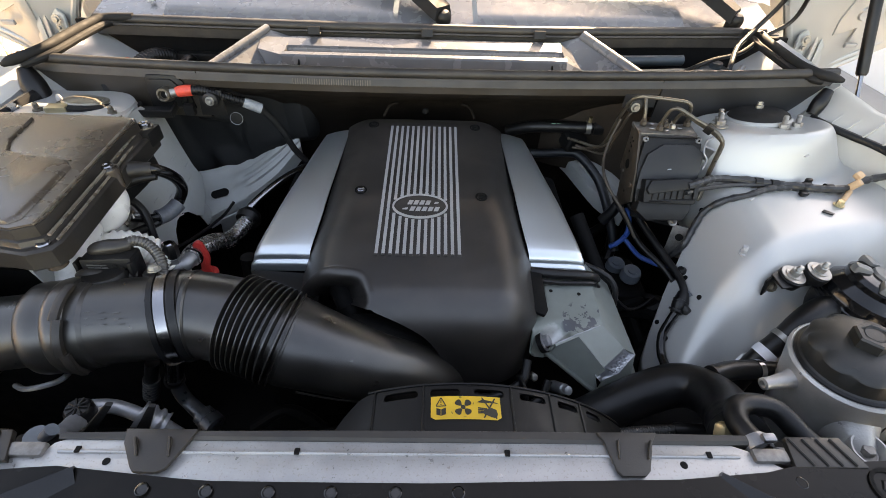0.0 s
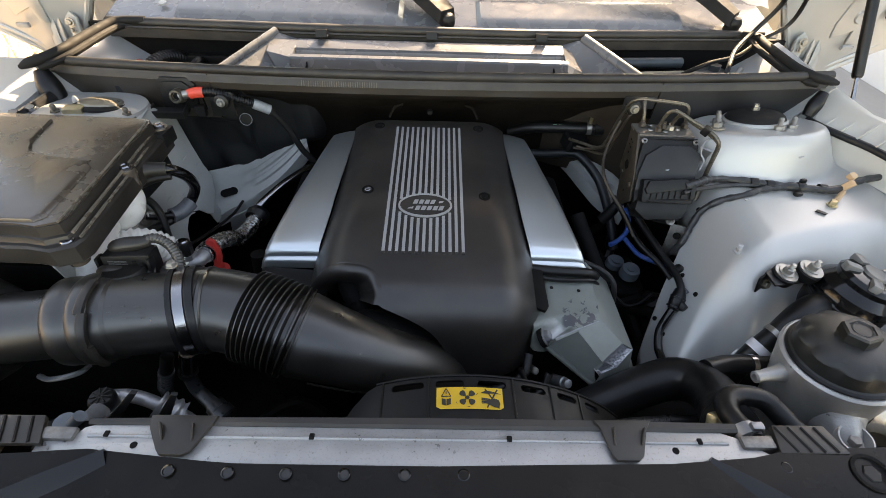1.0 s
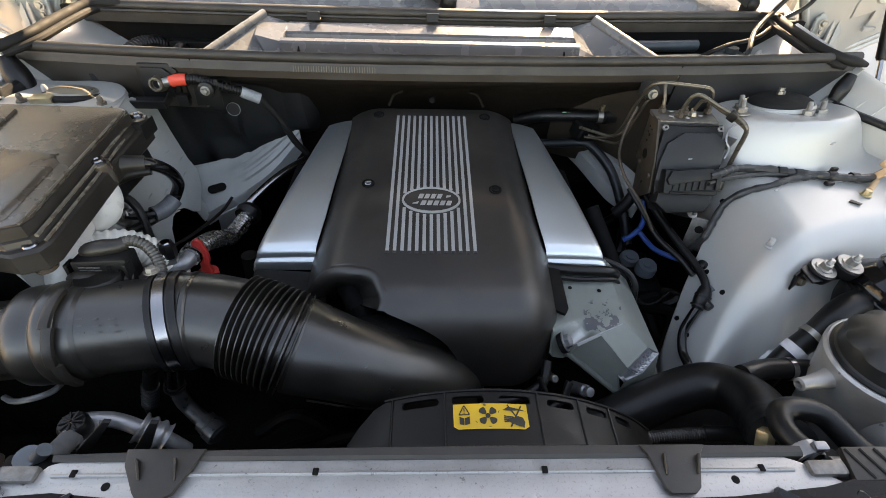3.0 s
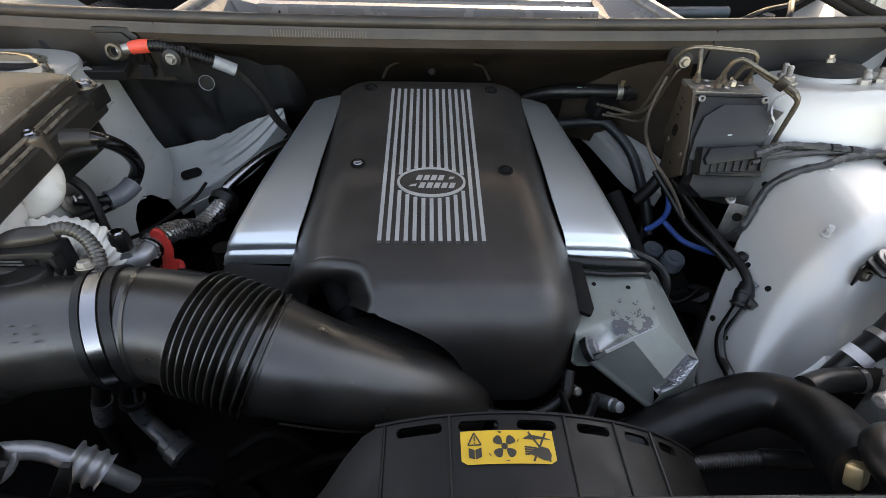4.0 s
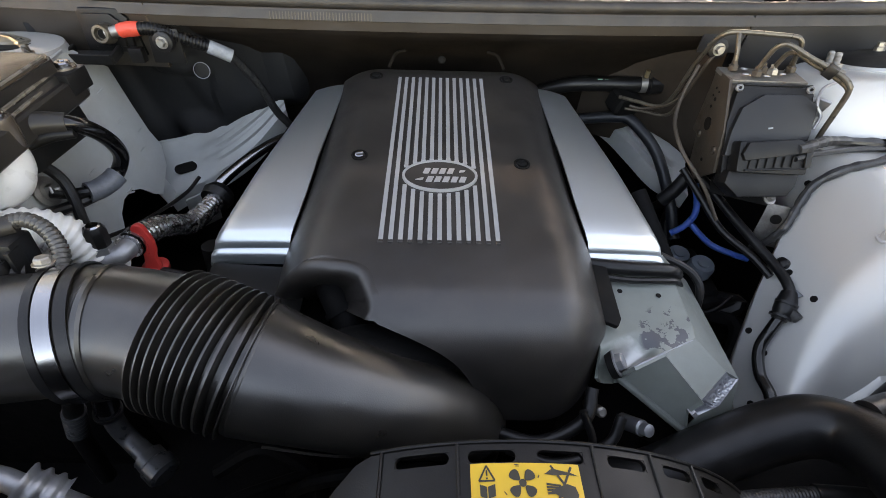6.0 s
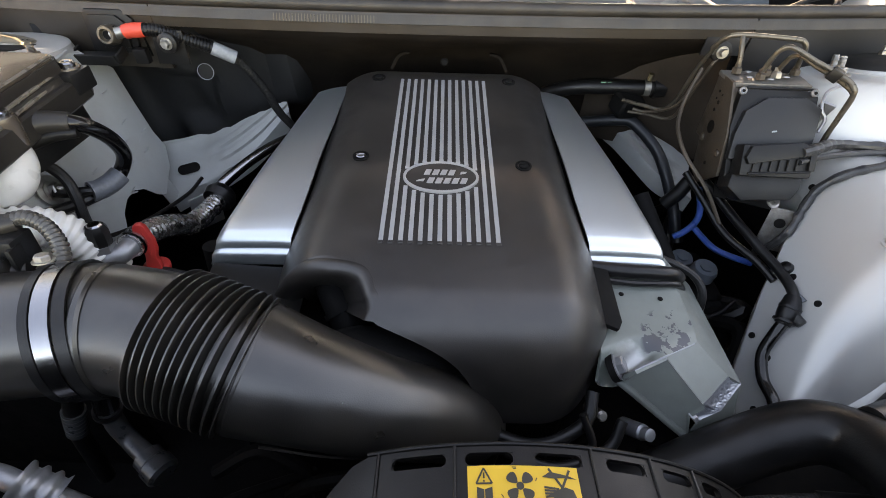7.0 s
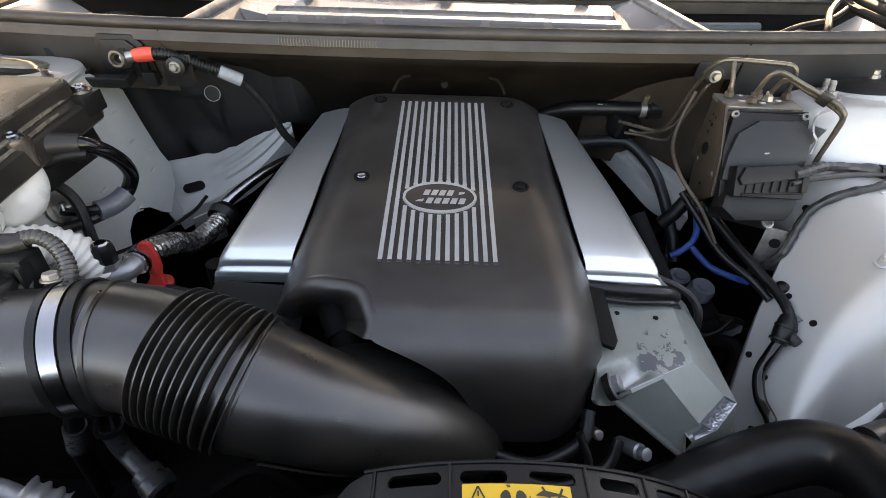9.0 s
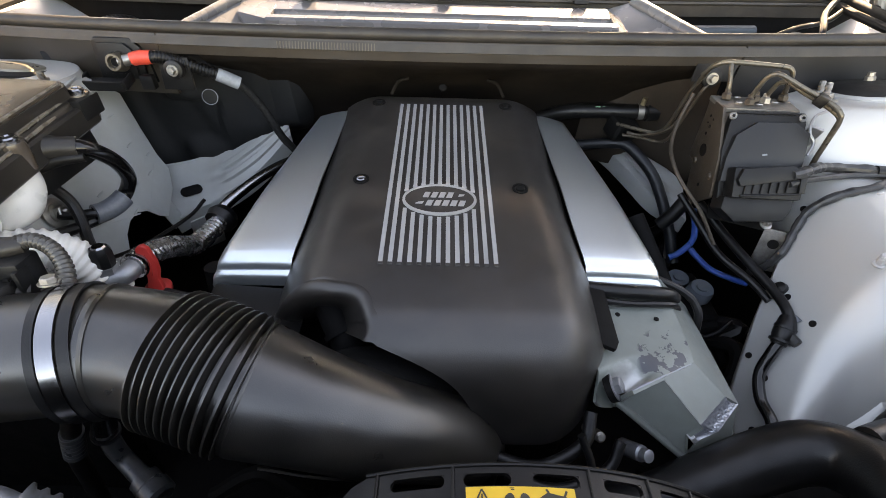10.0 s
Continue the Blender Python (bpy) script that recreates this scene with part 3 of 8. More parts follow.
            zi = interp(y, [0.514, 0.56, 0.61, 0.66, 0.70, 0.80], [0.967, 0.9785, 0.9935, 1.0045, 1.009, 1.021])
            zo = interp(y, [0.514, 0.56, 0.61, 0.66, 0.70, 0.80], [0.965, 0.9720, 0.9815, 0.9915, 0.996, 1.008])
            prof = []
            for t in (0, 0.25, 0.5, 0.75, 0.88):
                prof.append((xi + (xo - xi) * t, zi + (zo - zi) * t ** 1.6))
            prof += [(xo - 0.004, zo - 0.0014), (xo - 0.0012, zo - 0.004), (xo, zo - 0.009), (xo + 0.001, zo - 0.026)]
            rows.append([Vector((CX + side * x, y, z - lp * (1 if k < 8 else 0.05))) for k, (x, z) in enumerate(prof)])
        bm = skin(rows, False, False)
        bmesh.ops.recalc_face_normals(bm, faces=bm.faces)
        bmesh.ops.solidify(bm, geom=bm.faces, thickness=0.002)
        part("side_panel", bm, SILVER, root, "silver lacquered side panel with a stepped front lip", 0.75)


# ---- engine below the cover ----
def build_engine():
    e = thing("engine", (CX, 0.6, 0.62), "grimy dark engine block under its cover", "engine")
    part("block", block((0.34, 0.26, 0.30), pose(CX, 0.715, 0.76), 0.02, 3), DARK, e)
    part("front_case", block((0.24, 0.10, 0.30), pose(CX + 0.03, 0.45, 0.75), 0.02, 3), DARK, e)
    # cylinder heads below the silver panels
    for side in (-1, 1):
        part("cylinder_head", block((0.10, 0.30, 0.12), pose(CX + side * 0.205, 0.67, 0.875, 0, side * 14, 0), 0.012, 3), DARK, e)
    # valve cover of the bare bank: a gently falling top with a bolt pocket, two front facets, a chamfered side and a scraped lower step
    ridge = [Vector(q) for q in ((0.140, 0.392, 0.916), (0.161, 0.3955, 0.910), (0.168, 0.3890, 0.9325), (0.2017, 0.4041, 0.9348), (0.2408, 0.4222, 0.9345))]
    along = Vector((0.907, 0.413, 0.0))
    across = Vector((-0.413, 0.907, 0.0))

    def top(u, v):
        k = min(3, int(u * 4))
        a = ridge[k].lerp(ridge[k + 1], u * 4 - k)
        b = Vector((0.140, 0.53, 0.951)).lerp(Vector((0.240, 0.53, 0.948)), (a.x - 0.140) / 0.1008)
        w = v ** 1.5
        p = a.lerp(b, w)
        p.z = max(p.z, 0.9345 + (p.y - 0.40) * 0.11) if v > 0.25 else p.z + (0.9345 + (p.y - 0.40) * 0.11 - p.z) * smooth(0.0, 0.25, v)
        d = p - ridge[2]
        sa, na = d.dot(along), d.dot(across)
        pocket = (1 - smooth(0.002, 0.040, sa)) * smooth(-0.034, -0.014, sa) * smooth(-0.001, 0.009, na) * (1 - smooth(0.013, 0.031, na))
        p.z -= 0.019 * pocket
        return p
    vc = part("valve_cover", surface(top, np.linspace(0, 1, 61), np.linspace(0, 1, 61), 0.003), FLAKE, e, "flaking grey-green painted valve cover with a faceted front", 1.0)
    g0, pa, pb, pc = ridge[1], ridge[2], ridge[3], ridge[4]
    pd, pf, pe = Vector((0.2744, 0.4004, 0.908)), Vector((0.2378, 0.3702, 0.9050)), Vector((0.2285, 0.3690, 0.888))
    ph, pi_, pk, pq = Vector((0.2370, 0.3643, 0.8565)), Vector((0.2947, 0.4015, 0.893)), Vector((0.2663, 0.3757, 0.884)), Vector((0.2405, 0.3662, 0.880))
    pj, pn, po = Vector((0.2865, 0.3718, 0.855)), Vector((0.240, 0.53, 0.948)), Vector((0.285, 0.53, 0.905))

    def facet(*loop):
        """A flat or gently bent facet with a softened outline."""
        bm = bmesh.new()
        c = sum(loop, Vector()) / len(loop)
        inner = [bm.verts.new(q.lerp(c, 0.012)) for q in loop]
        nrm = (loop[1] - loop[0]).cross(loop[2] - loop[0]).normalized()
        nrm = nrm if nrm.dot(Vector((0, -0.4, 1))) > 0 else -nrm
        outer = [bm.verts.new(q - nrm * 0.0002) for q in loop]
        base = [bm.verts.new(q - nrm * 0.004) for q in loop]
        bm.faces.new(inner)
        for k in range(len(loop)):
            n = (k + 1) % len(loop)
            bm.faces.new((inner[k], inner[n], outer[n], outer[k]))
            bm.faces.new((outer[k], outer[n], base[n], base[k]))
        return bm
    part("front_facet", facet(g0, pa, pb, pf, pe, ph), GREENGREY, vc, "", 0.4)
    part("front_facet", facet(pb, pc, pd, pf), GREENGREY, vc, "", 0.4)
    part("side_chamfer", facet(pc, pn, po, pi_, pd), GREENGREY, vc, "", 0.4)
    part("lower_face", facet(pq, pk, pi_, pj, ph), GREENGREY, vc, "", 0.4)
    part("side_skirt", facet(pi_, po, Vector((0.32, 0.53, 0.84)), Vector((0.312, 0.40, 0.84)), pj), GREENGREY, vc, "", 0.4)
    # scraped step: a shallow gouged channel between the facets and the lower face

    def step(u, v):
        u3 = u * 2
        hi = pd.lerp(pf, u3) if u3 < 1 else pf.lerp(pe, u3 - 1)
        lo = pi_.lerp(pk, u3) if u3 < 1 else pk.lerp(pq, u3 - 1)
        p = hi.lerp(lo, v)
        n = Vector((-0.25, -0.45, 0.85))
        gouge = noise.noise(Vector((26 * u, 7 * v, 0.3))) + 0.6 * noise.noise(Vector((60 * u, 15 * v, 4.1)))
        return p + n * (-0.0045 * math.sin(math.pi * v) + 0.0022 * gouge * smooth(0.75, 0.5, u) * smooth(0.05, 0.3, v) * smooth(1.0, 0.8, v))
    part("scraped_edge", surface(step, np.linspace(0, 1, 70), np.linspace(0, 1, 22), 0.002), SCRAPED, vc, "bright scraped step", 1.2)
    part("corner_bolt", bolt(pe.lerp(pq, 0.45) + Vector((-0.001, -0.001, 0.0)), (0.75, 0.30, 0.55), 0.0058, 0.005, 1.15), DULL, vc)
    # Thin bright tube stands in for the ridge's highlight as well as wear.
    part("bright_ridge", hose([(*(q - Vector((-0.0002, 0.0002, 0.0007))), r) for q, r in ((pa, 0.0006), (pa.lerp(pb, 0.35), 0.0013), (pa.lerp(pb, 0.7), 0.0010), (pb, 0.0012), (pb.lerp(pc, 0.25), 0.0006), (pb.lerp(pc, 0.6), 0.0010), (pb.lerp(pc, 0.92), 0.0006))], 0.002, 6, 10), SCRAPED, vc, "rubbed ridge with its highlight put in as bright metal", 1.2)
    part("front_rim", hose([g0 + Vector((-0.002, 0.0, -0.003)), g0.lerp(ph, 0.3) + Vector((-0.0015, -0.001, -0.002)), g0.lerp(ph, 0.65) + Vector((-0.0015, -0.001, -0.002)), ph + Vector((-0.001, -0.001, -0.002)), ph + Vector((0.014, -0.003, -0.014))], 0.0042, 8, 10), GREENGREY, vc)
    ax = Vector((0.80, -0.10, 0.60)).normalized()
    c1 = pa + along * -0.004 + across * 0.016 + Vector((0, 0, -0.0135))
    part("bolt_seat", lathe([(0.0, -0.006), (0.0150, -0.006), (0.0148, 0.0008), (0.0125, 0.0002), (0.0, 0.0002)], c1, ax, 30), DARK, vc)
    part("boss_bolt", bolt(c1 + ax * 0.0006, ax, 0.0092, 0.008, 1.5), DULL, vc)
    part("rubber_tab", plate([(-0.010, -0.036), (0.006, -0.040), (0.012, -0.030), (0.012, 0.036), (-0.010, 0.036)], 0.006, axes((0.152, 0.462, 0.958), (1, 0.05, -0.3), (0.1, 1, 0.1)), 0.002), DARK, vc)
    for x, y in ((0.176, 0.477), (0.217, 0.472)):
        part("cover_pin", lathe([(0.0028, 0), (0.0028, 0.001), (0, 0.0012)], (x, y, 0.9345 + (y - 0.40) * 0.11), (0, 0, 1), 10), DARK, vc)
    part("gasket_strip", merge(hose([(0.145, 0.508, 0.953), (0.19, 0.501, 0.955), (0.236, 0.503, 0.950), (0.254, 0.512, 0.935)], 0.008, 6, 12), hose([(0.150, 0.490, 0.953), (0.19, 0.486, 0.951), (0.238, 0.489, 0.948), (0.256, 0.50, 0.930)], 0.0035, 6, 8)), RUBBER, vc)
    # slotted heat shield beside the bank
    for k in range(7):
        part("shield_rib", sweep([(0.238 + 0.004 * k, 0.60 - 0.014 * k, 0.925 - 0.004 * k), (0.262 + 0.003 * k, 0.505 - 0.012 * k, 0.900 - 0.005 * k)], 0.0022, 6), GREYP, e)
    part("front_fitting", lathe([(0.0, -0.03), (0.0085, -0.03), (0.0085, 0.0), (0.0065, 0.002), (0.0065, 0.010), (0.004, 0.011), (0.0, 0.011)], (0.190, 0.362, 0.862), (0.25, -0.5, 0.55), 20), DULL, e, "grey alloy pipe stub")
    part("front_fitting", lathe([(0.0, -0.03), (0.0055, -0.03), (0.0055, 0.004), (0.0035, 0.006), (0.0, 0.006)], (0.145, 0.372, 0.877), (0.1, -0.6, 0.6), 20), ZINC, e)
    for pts, r in (([(0.03, 0.36, 0.862), (0.08, 0.345, 0.866), (0.125, 0.36, 0.882), (0.135, 0.385, 0.90)], 0.0065),
                   ([(0.05, 0.345, 0.85), (0.10, 0.330, 0.852), (0.15, 0.345, 0.862), (0.165, 0.365, 0.88)], 0.0055),
                   ([(0.025, 0.37, 0.90), (0.04, 0.358, 0.86), (0.036, 0.35, 0.80)], 0.007),
                   ([(0.10, 0.35, 0.84), (0.13, 0.34, 0.87), (0.12, 0.36, 0.90)], 0.004)):
        part("front_hose", hose(pts, r), RUBBER, e)
    # bits behind the throttle arch; pipe and clip near-black for the shade inside
    part("throttle_pipe", hose([(-0.15, 0.50, 0.96), (-0.125, 0.455, 0.945), (-0.105, 0.43, 0.92), (-0.09, 0.42, 0.88)], 0.017), DARK, e)
    part("throttle_clip", band((-0.120, 0.447, 0.941), (0.5, -0.65, -0.55), 0.0175, 0.006), DARK, e)
    part("side_case", block((0.11, 0.09, 0.10), pose(-0.225, 0.475, 0.885, 8, 4, 0), 0.006, 2), GREYP, e, "black plastic ignition coil case")
    # Dark blocks added to fill the void under the cover.
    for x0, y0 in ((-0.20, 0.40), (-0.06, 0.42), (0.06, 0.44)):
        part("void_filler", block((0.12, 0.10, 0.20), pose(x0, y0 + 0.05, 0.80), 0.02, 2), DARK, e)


# ---- intake pipe ----
def build_intake():
    r = thing("intake_pipe", (-0.2, 0.36, 0.9), "moulded black plastic air intake pipe with a bellows", "intake pipe")
    body = hose([(-0.66, 0.318, 0.985, 0.044), (-0.56, 0.330, 1.000, 0.0425), (-0.46, 0.344, 1.005, 0.0425), (-0.430, 0.349, 1.006, 0.045), (-0.405, 0.353, 1.006, 0.050), (-0.375, 0.358, 1.006, 0.050), (-0.312, 0.368, 1.005, 0.050)], 0.05, 8, 40)
    part("air_meter_pipe", body, TUBE, r)
    elbow = hose([(-0.318, 0.367, 1.005, 0.0535), (-0.30, 0.370, 1.005, 0.053), (-0.272, 0.371, 1.003, 0.052), (-0.238, 0.367, 0.998, 0.053)], 0.05, 8, 40)
    part("elbow", elbow, TUBE, r)
    # bellows: deep separate ribs
    path = [Vector(q[:3]) for q in spline([(-0.240, 0.3675, 0.998), (-0.215, 0.362, 0.993), (-0.190, 0.356, 0.986), (-0.175, 0.3535, 0.980)], 132)]
    run = [0.0]
    for q0, q1 in zip(path, path[1:]):
        run.append(run[-1] + (q1 - q0).length)
    P, R = [], []
    ribs = 11
    for i, q in enumerate(path):
        ph = (run[i] / run[-1] * ribs) % 1.0
        bulge = 0.5 - 0.5 * math.cos(2 * math.pi * ph)
        P.append(q)
        R.append(0.0465 + 0.0130 * min(1.0, 1.12 * bulge) ** 8)
    part("bellows", sweep(P, R, 44), TUBE, r, "eleven-ribbed black bellows", 1.2)
    cone = hose([(-0.178, 0.354, 0.981, 0.0545), (-0.170, 0.3530, 0.978, 0.0555), (-0.150, 0.3490, 0.973, 0.0525), (-0.115, 0.3450, 0.960, 0.0480), (-0.070, 0.3455, 0.935, 0.0445), (-0.028, 0.3550, 0.905, 0.0425), (0.004, 0.3690, 0.868, 0.041), (0.016, 0.388, 0.82, 0.041), (0.018, 0.405, 0.77, 0.041)], 0.05, 8, 44)
    part("throttle_pipe", cone, TUBE, r)
    # Black tube added behind the cone to stand for the shaded gap.
    part("gap_shade_filler", hose([(-0.118, 0.378, 0.938, 0.036), (-0.095, 0.386, 0.928, 0.0420), (-0.065, 0.394, 0.914, 0.0420), (-0.028, 0.401, 0.890, 0.0405), (0.000, 0.412, 0.855, 0.0385), (0.012, 0.426, 0.81, 0.038), (0.014, 0.437, 0.76, 0.038)], 0.05, 8, 36), DARK, r, "black filler standing in for the shaded gap under the cover")
    part("elbow_lip", lathe([(0.0520, -0.004), (0.0540, -0.002), (0.0540, 0.002), (0.0520, 0.004)], (-0.284, 0.3705, 1.005), (1, 0.10, -0.02), 44, 0, False), TUBE, r)
    ax = Vector((1, 0.30, -0.01))
    cl = part("hose_clamp", band((-0.309, 0.3675, 1.005), ax, 0.0548, 0.011), STEEL, r, "polished steel hose clamp")
    part("clamp_edge", band((-0.3195, 0.3660, 1.005), ax, 0.0532, 0.006, 0.0025), RUBBER, r)
    part("clamp_edge", band((-0.2965, 0.3695, 1.005), ax, 0.0545, 0.008, 0.002), RUBBER, r)
    part("clamp_bolt", bolt((-0.326, 0.392, 1.058), (0, 0.3, 1), 0.006, 0.006, 1.3), ZINC, cl)
    ax2 = Vector((1, 0.14, 0.02))
    part("coupling", lathe([(0.043, -0.046), (0.0500, -0.044), (0.0530, -0.040), (0.0540, -0.034), (0.0540, -0.024), (0.0525, -0.019), (0.0525, -0.016), (0.0555, -0.012), (0.0562, -0.008), (0.0562, 0.002), (0.0550, 0.005), (0.0520, 0.007), (0.0520, 0.020), (0.0495, 0.024)], (-0.407, 0.3525, 1.006), ax2, 56, 0, False), TUBE, r, "two-stepped black coupling", 0.5)
    for k, (a0, a1, off) in enumerate(((-0.15, 0.62, -0.001), (0.62, 1.32, 0.003), (1.32, 2.05, 0.007))):
        rows = []
        for t in np.linspace(a0, a1, 8):
            c = Vector((-0.400 + off, 0.3525 + 0.2 * off, 1.006))
            q = lambda rr, x: c + Vector((x, 0.14 * x - rr * math.sin(t), rr * math.cos(t)))
            rows.append([q(0.0545, -0.0045), q(0.0590, -0.0045), q(0.0598, -0.0030), q(0.0598, 0.0030), q(0.0590, 0.0045), q(0.0545, 0.0045)])
        part("coupling_latch", skin(rows), RAILP, r, "", 0.5)
    part("wire_clip", hose([(-0.497, 0.31, 0.941), (-0.475, 0.300, 0.950), (-0.452, 0.300, 0.956), (-0.438, 0.308, 0.955), (-0.435, 0.32, 0.952)], 0.0034, 8, 8), DULL, r, "flat steel spring clip under the pipe")
    # worn print on the meter pipe
    for k in range(3):
        for j in range(3):
            x = -0.376 + 0.016 * j + 0.002 * k
            a = 0.50 + 0.14 * k
            rr = 0.0503
            part("print_bar", block((0.007 - 0.002 * ((j + k) % 2), 0.0013, 0.0003), axes((x, 0.358 - rr * math.sin(a), 1.006 + rr * math.cos(a)), (1, 0.15, 0), (0, math.cos(a), math.sin(a))), 0), PRINT, r)
    part("seam", hose([(-0.16, 0.300, 0.950), (-0.11, 0.302, 0.930), (-0.06, 0.312, 0.905)], 0.0012, 6, 6), TUBE, r)


# ---- fan shroud, sticker ----
FX, FR, FZ = 0.037, 0.26, 0.995


def shroud_at(x, y, lift=0.0):
    """A point on the shroud's barrel, which leans down a little towards the radiator."""
    a = math.asin(max(-1, min(1, (x - FX) / FR)))
    rr = FR + lift
    return Vector((FX + rr * math.sin(a), y, FZ - FR + rr * math.cos(a)))


def build_shroud():
    s = thing("fan_shroud", (FX, 0.25, 0.73), "black plastic radiator fan shroud with slotted rim", "fan shroud")
    y0, y1 = 0.205, 0.2855
    slots = [(-0.052, -0.014), (-0.001, 0.032), (0.047, 0.080), (0.098, 0.128), (0.143, 0.168), (0.180, 0.200)]
    cuts = sorted([-0.205, -0.16, -0.105, 0.235] + [v for ab in slots for v in ab] + list(np.linspace(-0.2, 0.23, 30)))
    xs = [cuts[0]]
    for c in cuts[1:]:
        if c - xs[-1] > 0.0018:
            xs.append(c)
        elif any(abs(c - v) < 1e-9 for ab in slots for v in ab):
            xs[-1] = c
    ys = [y0, 0.235, 0.262, 0.2710, 0.2795, y1]
    bm = bmesh.new()
    vs = {}

    def v(i, j):
        x, y = xs[i], ys[j]
        if (i, j) not in vs:
            dip = 0.0
            yy = y
            if x < -0.075:
                yy = min(y, interp(x, [-0.205, -0.12, -0.095, -0.075], [0.222, 0.232, 0.266, 0.2855]) - (ys[-1] - y) * 0.01)
            vs[(i, j)] = bm.verts.new(shroud_at(x, yy, -dip))
        return vs[(i, j)]

    for i in range(len(xs) - 1):
        for j in range(len(ys) - 1):
            mid = (xs[i] + xs[i + 1]) / 2
            if j == 3 and any(a < mid < b for a, b in slots):
                continue
            try:
                bm.faces.new((v(i, j), v(i + 1, j), v(i + 1, j + 1), v(i, j + 1)))
            except ValueError:
                pass
    bmesh.ops.recalc_face_normals(bm, faces=bm.faces)
    bmesh.ops.solidify(bm, geom=bm.faces, thickness=0.004)
    part("barrel", bm, GREYP, s, "slotted curved barrel")
    for a, b in slots:
        for x, sg in ((a, 1), (b, -1)):
            for ye, sy in ((ys[3], 1), (ys[4], -1)):
                bm = bmesh.new()
                arc = [shroud_at(x + sg * 0.0042 * (1 - math.sin(t)), ye + sy * 0.0042 * (1 - math.cos(t)), -0.0004) for t in np.linspace(0, math.pi / 2, 6)]
                bm.faces.new([bm.verts.new(p) for p in [shroud_at(x, ye, -0.0004)] + arc])
                bmesh.ops.triangulate(bm, faces=bm.faces)
                bmesh.ops.recalc_face_normals(bm, faces=bm.faces)
                bmesh.ops.solidify(bm, geom=bm.faces, thickness=0.003)
                part("slot_corner", bm, GREYP, s)
    # back rim and seams between the segments
    rim = [shroud_at(x, y1, 0.0005) for x in np.linspace(-0.07, 0.235, 30)]
    part("rim", sweep(rim, 0.0016, 8), GREYP, s)
    for x in (-0.062, -0.008, 0.088, 0.134, 0.172):
        part("rib", sweep([shroud_at(x, y, 0.0006) for y in np.linspace(y0, y1, 5)], 0.0013, 6), GREYP, s)
    part("skirt", lathe([(FR - 0.01, 0.0), (FR - 0.012, -0.02), (FR - 0.10, -0.03)], (FX, 0.222, FZ - FR), (0, 1, 0), 64, 0, False), DARK, s)
    hub = part("fan_hub", lathe([(0.0, 0.03), (0.06, 0.03), (0.07, 0.0), (0.0, 0.0)], (FX, 0.245, FZ - FR), (0, 1, 0), 32), DARK, s)
    for k in range(9):
        a = 2 * math.pi * k / 9
        m = Matrix.Translation((FX, 0.255, FZ - FR)) @ Matrix.Rotation(a, 4, "Y") @ pose(0.15, 0, 0, 35, 0, 0)
        part("blade", block((0.17, 0.003, 0.07), m, 0.001, 1), DARK, hub)
    # sticker
    st = thing("warning_sticker", (0.037, 0.258, 0.996), "yellow warning sticker with black fan symbols on the shroud", "sticker")
    x0, x1, ya, yb = 0.0005, 0.0745, 0.2435, 0.2700

    def sheet(pts_uv, lift, nu=10):
        return [shroud_at(x0 + (x1 - x0) * u, ya + (yb - ya) * w, lift) for u, w in pts_uv]
    us = [k / 16 for k in range(17)]
    edge = [[shroud_at(x0 + (x1 - x0) * u, ya + (yb - ya) * w + (0.003 if (w == 0 and u in (0, 1)) else 0), 0.0012) for u in us] for w in (0, 0.25, 0.5, 0.75, 1)]
    part("sticker_sheet", skin(edge, False, False), YELLOW, st)

    def ink(name, poly):
        bm = bmesh.new()
        bm.faces.new([bm.verts.new(shroud_at(x0 + (x1 - x0) * u, ya + (yb - ya) * w, 0.0018)) for u, w in poly])
        bmesh.ops.triangulate(bm, faces=bm.faces)
        part(name, bm, INK, st)

    def line(name, a, b, wd):
        d = Vector(((b[0] - a[0]) * 2.8, b[1] - a[1])).normalized()
        nx, ny = -d.y * wd / 2.8, d.x * wd
        ink(name, [(a[0] + nx, a[1] + ny), (b[0] + nx, b[1] + ny), (b[0] - nx, b[1] - ny), (a[0] - nx, a[1] - ny)])

    tri = [(0.075, 0.56), (0.215, 0.56), (0.145, 0.93)]
    for a, b in zip(tri, tri[1:] + tri[:1]):
        line("triangle_side", a, b, 0.022)
    line("exclamation_bar", (0.145, 0.68), (0.145, 0.82), 0.02)
    ink("exclamation_dot", [(0.137, 0.60), (0.153, 0.60), (0.153, 0.64), (0.137, 0.64)])
    ink("book_page", [(0.08, 0.20), (0.14, 0.14), (0.14, 0.42), (0.08, 0.48)])
    ink("book_page", [(0.15, 0.14), (0.215, 0.20), (0.215, 0.48), (0.15, 0.42)])
    c = (0.46, 0.50)
    ink("fan_boss", [(c[0] + 0.034 * math.cos(t), c[1] + 0.095 * math.sin(t)) for t in (2 * math.pi * k / 20 for k in range(20))])
    for k in range(4):
        b0 = math.pi / 4 + k * math.pi / 2
        pts = []
        for q in range(16):
            t = 2 * math.pi * q / 16
            rx, ry = 0.245 + 0.15 * math.cos(t), 0.125 * math.sin(t) * (1 + 0.5 * math.cos(t))
            pts.append((c[0] + (rx * math.cos(b0) - ry * math.sin(b0)) / 2.8, c[1] + rx * math.sin(b0) + ry * math.cos(b0)))
        ink("fan_blade", pts)
    for a, b in (((0.40, 0.95), (0.44, 0.95)), ((0.41, 0.91), (0.44, 0.91)), ((0.29, 0.30), (0.31, 0.22)), ((0.60, 0.62), (0.615, 0.70)), ((0.46, 0.08), (0.50, 0.08))):
        line("speed_mark", a, b, 0.012)
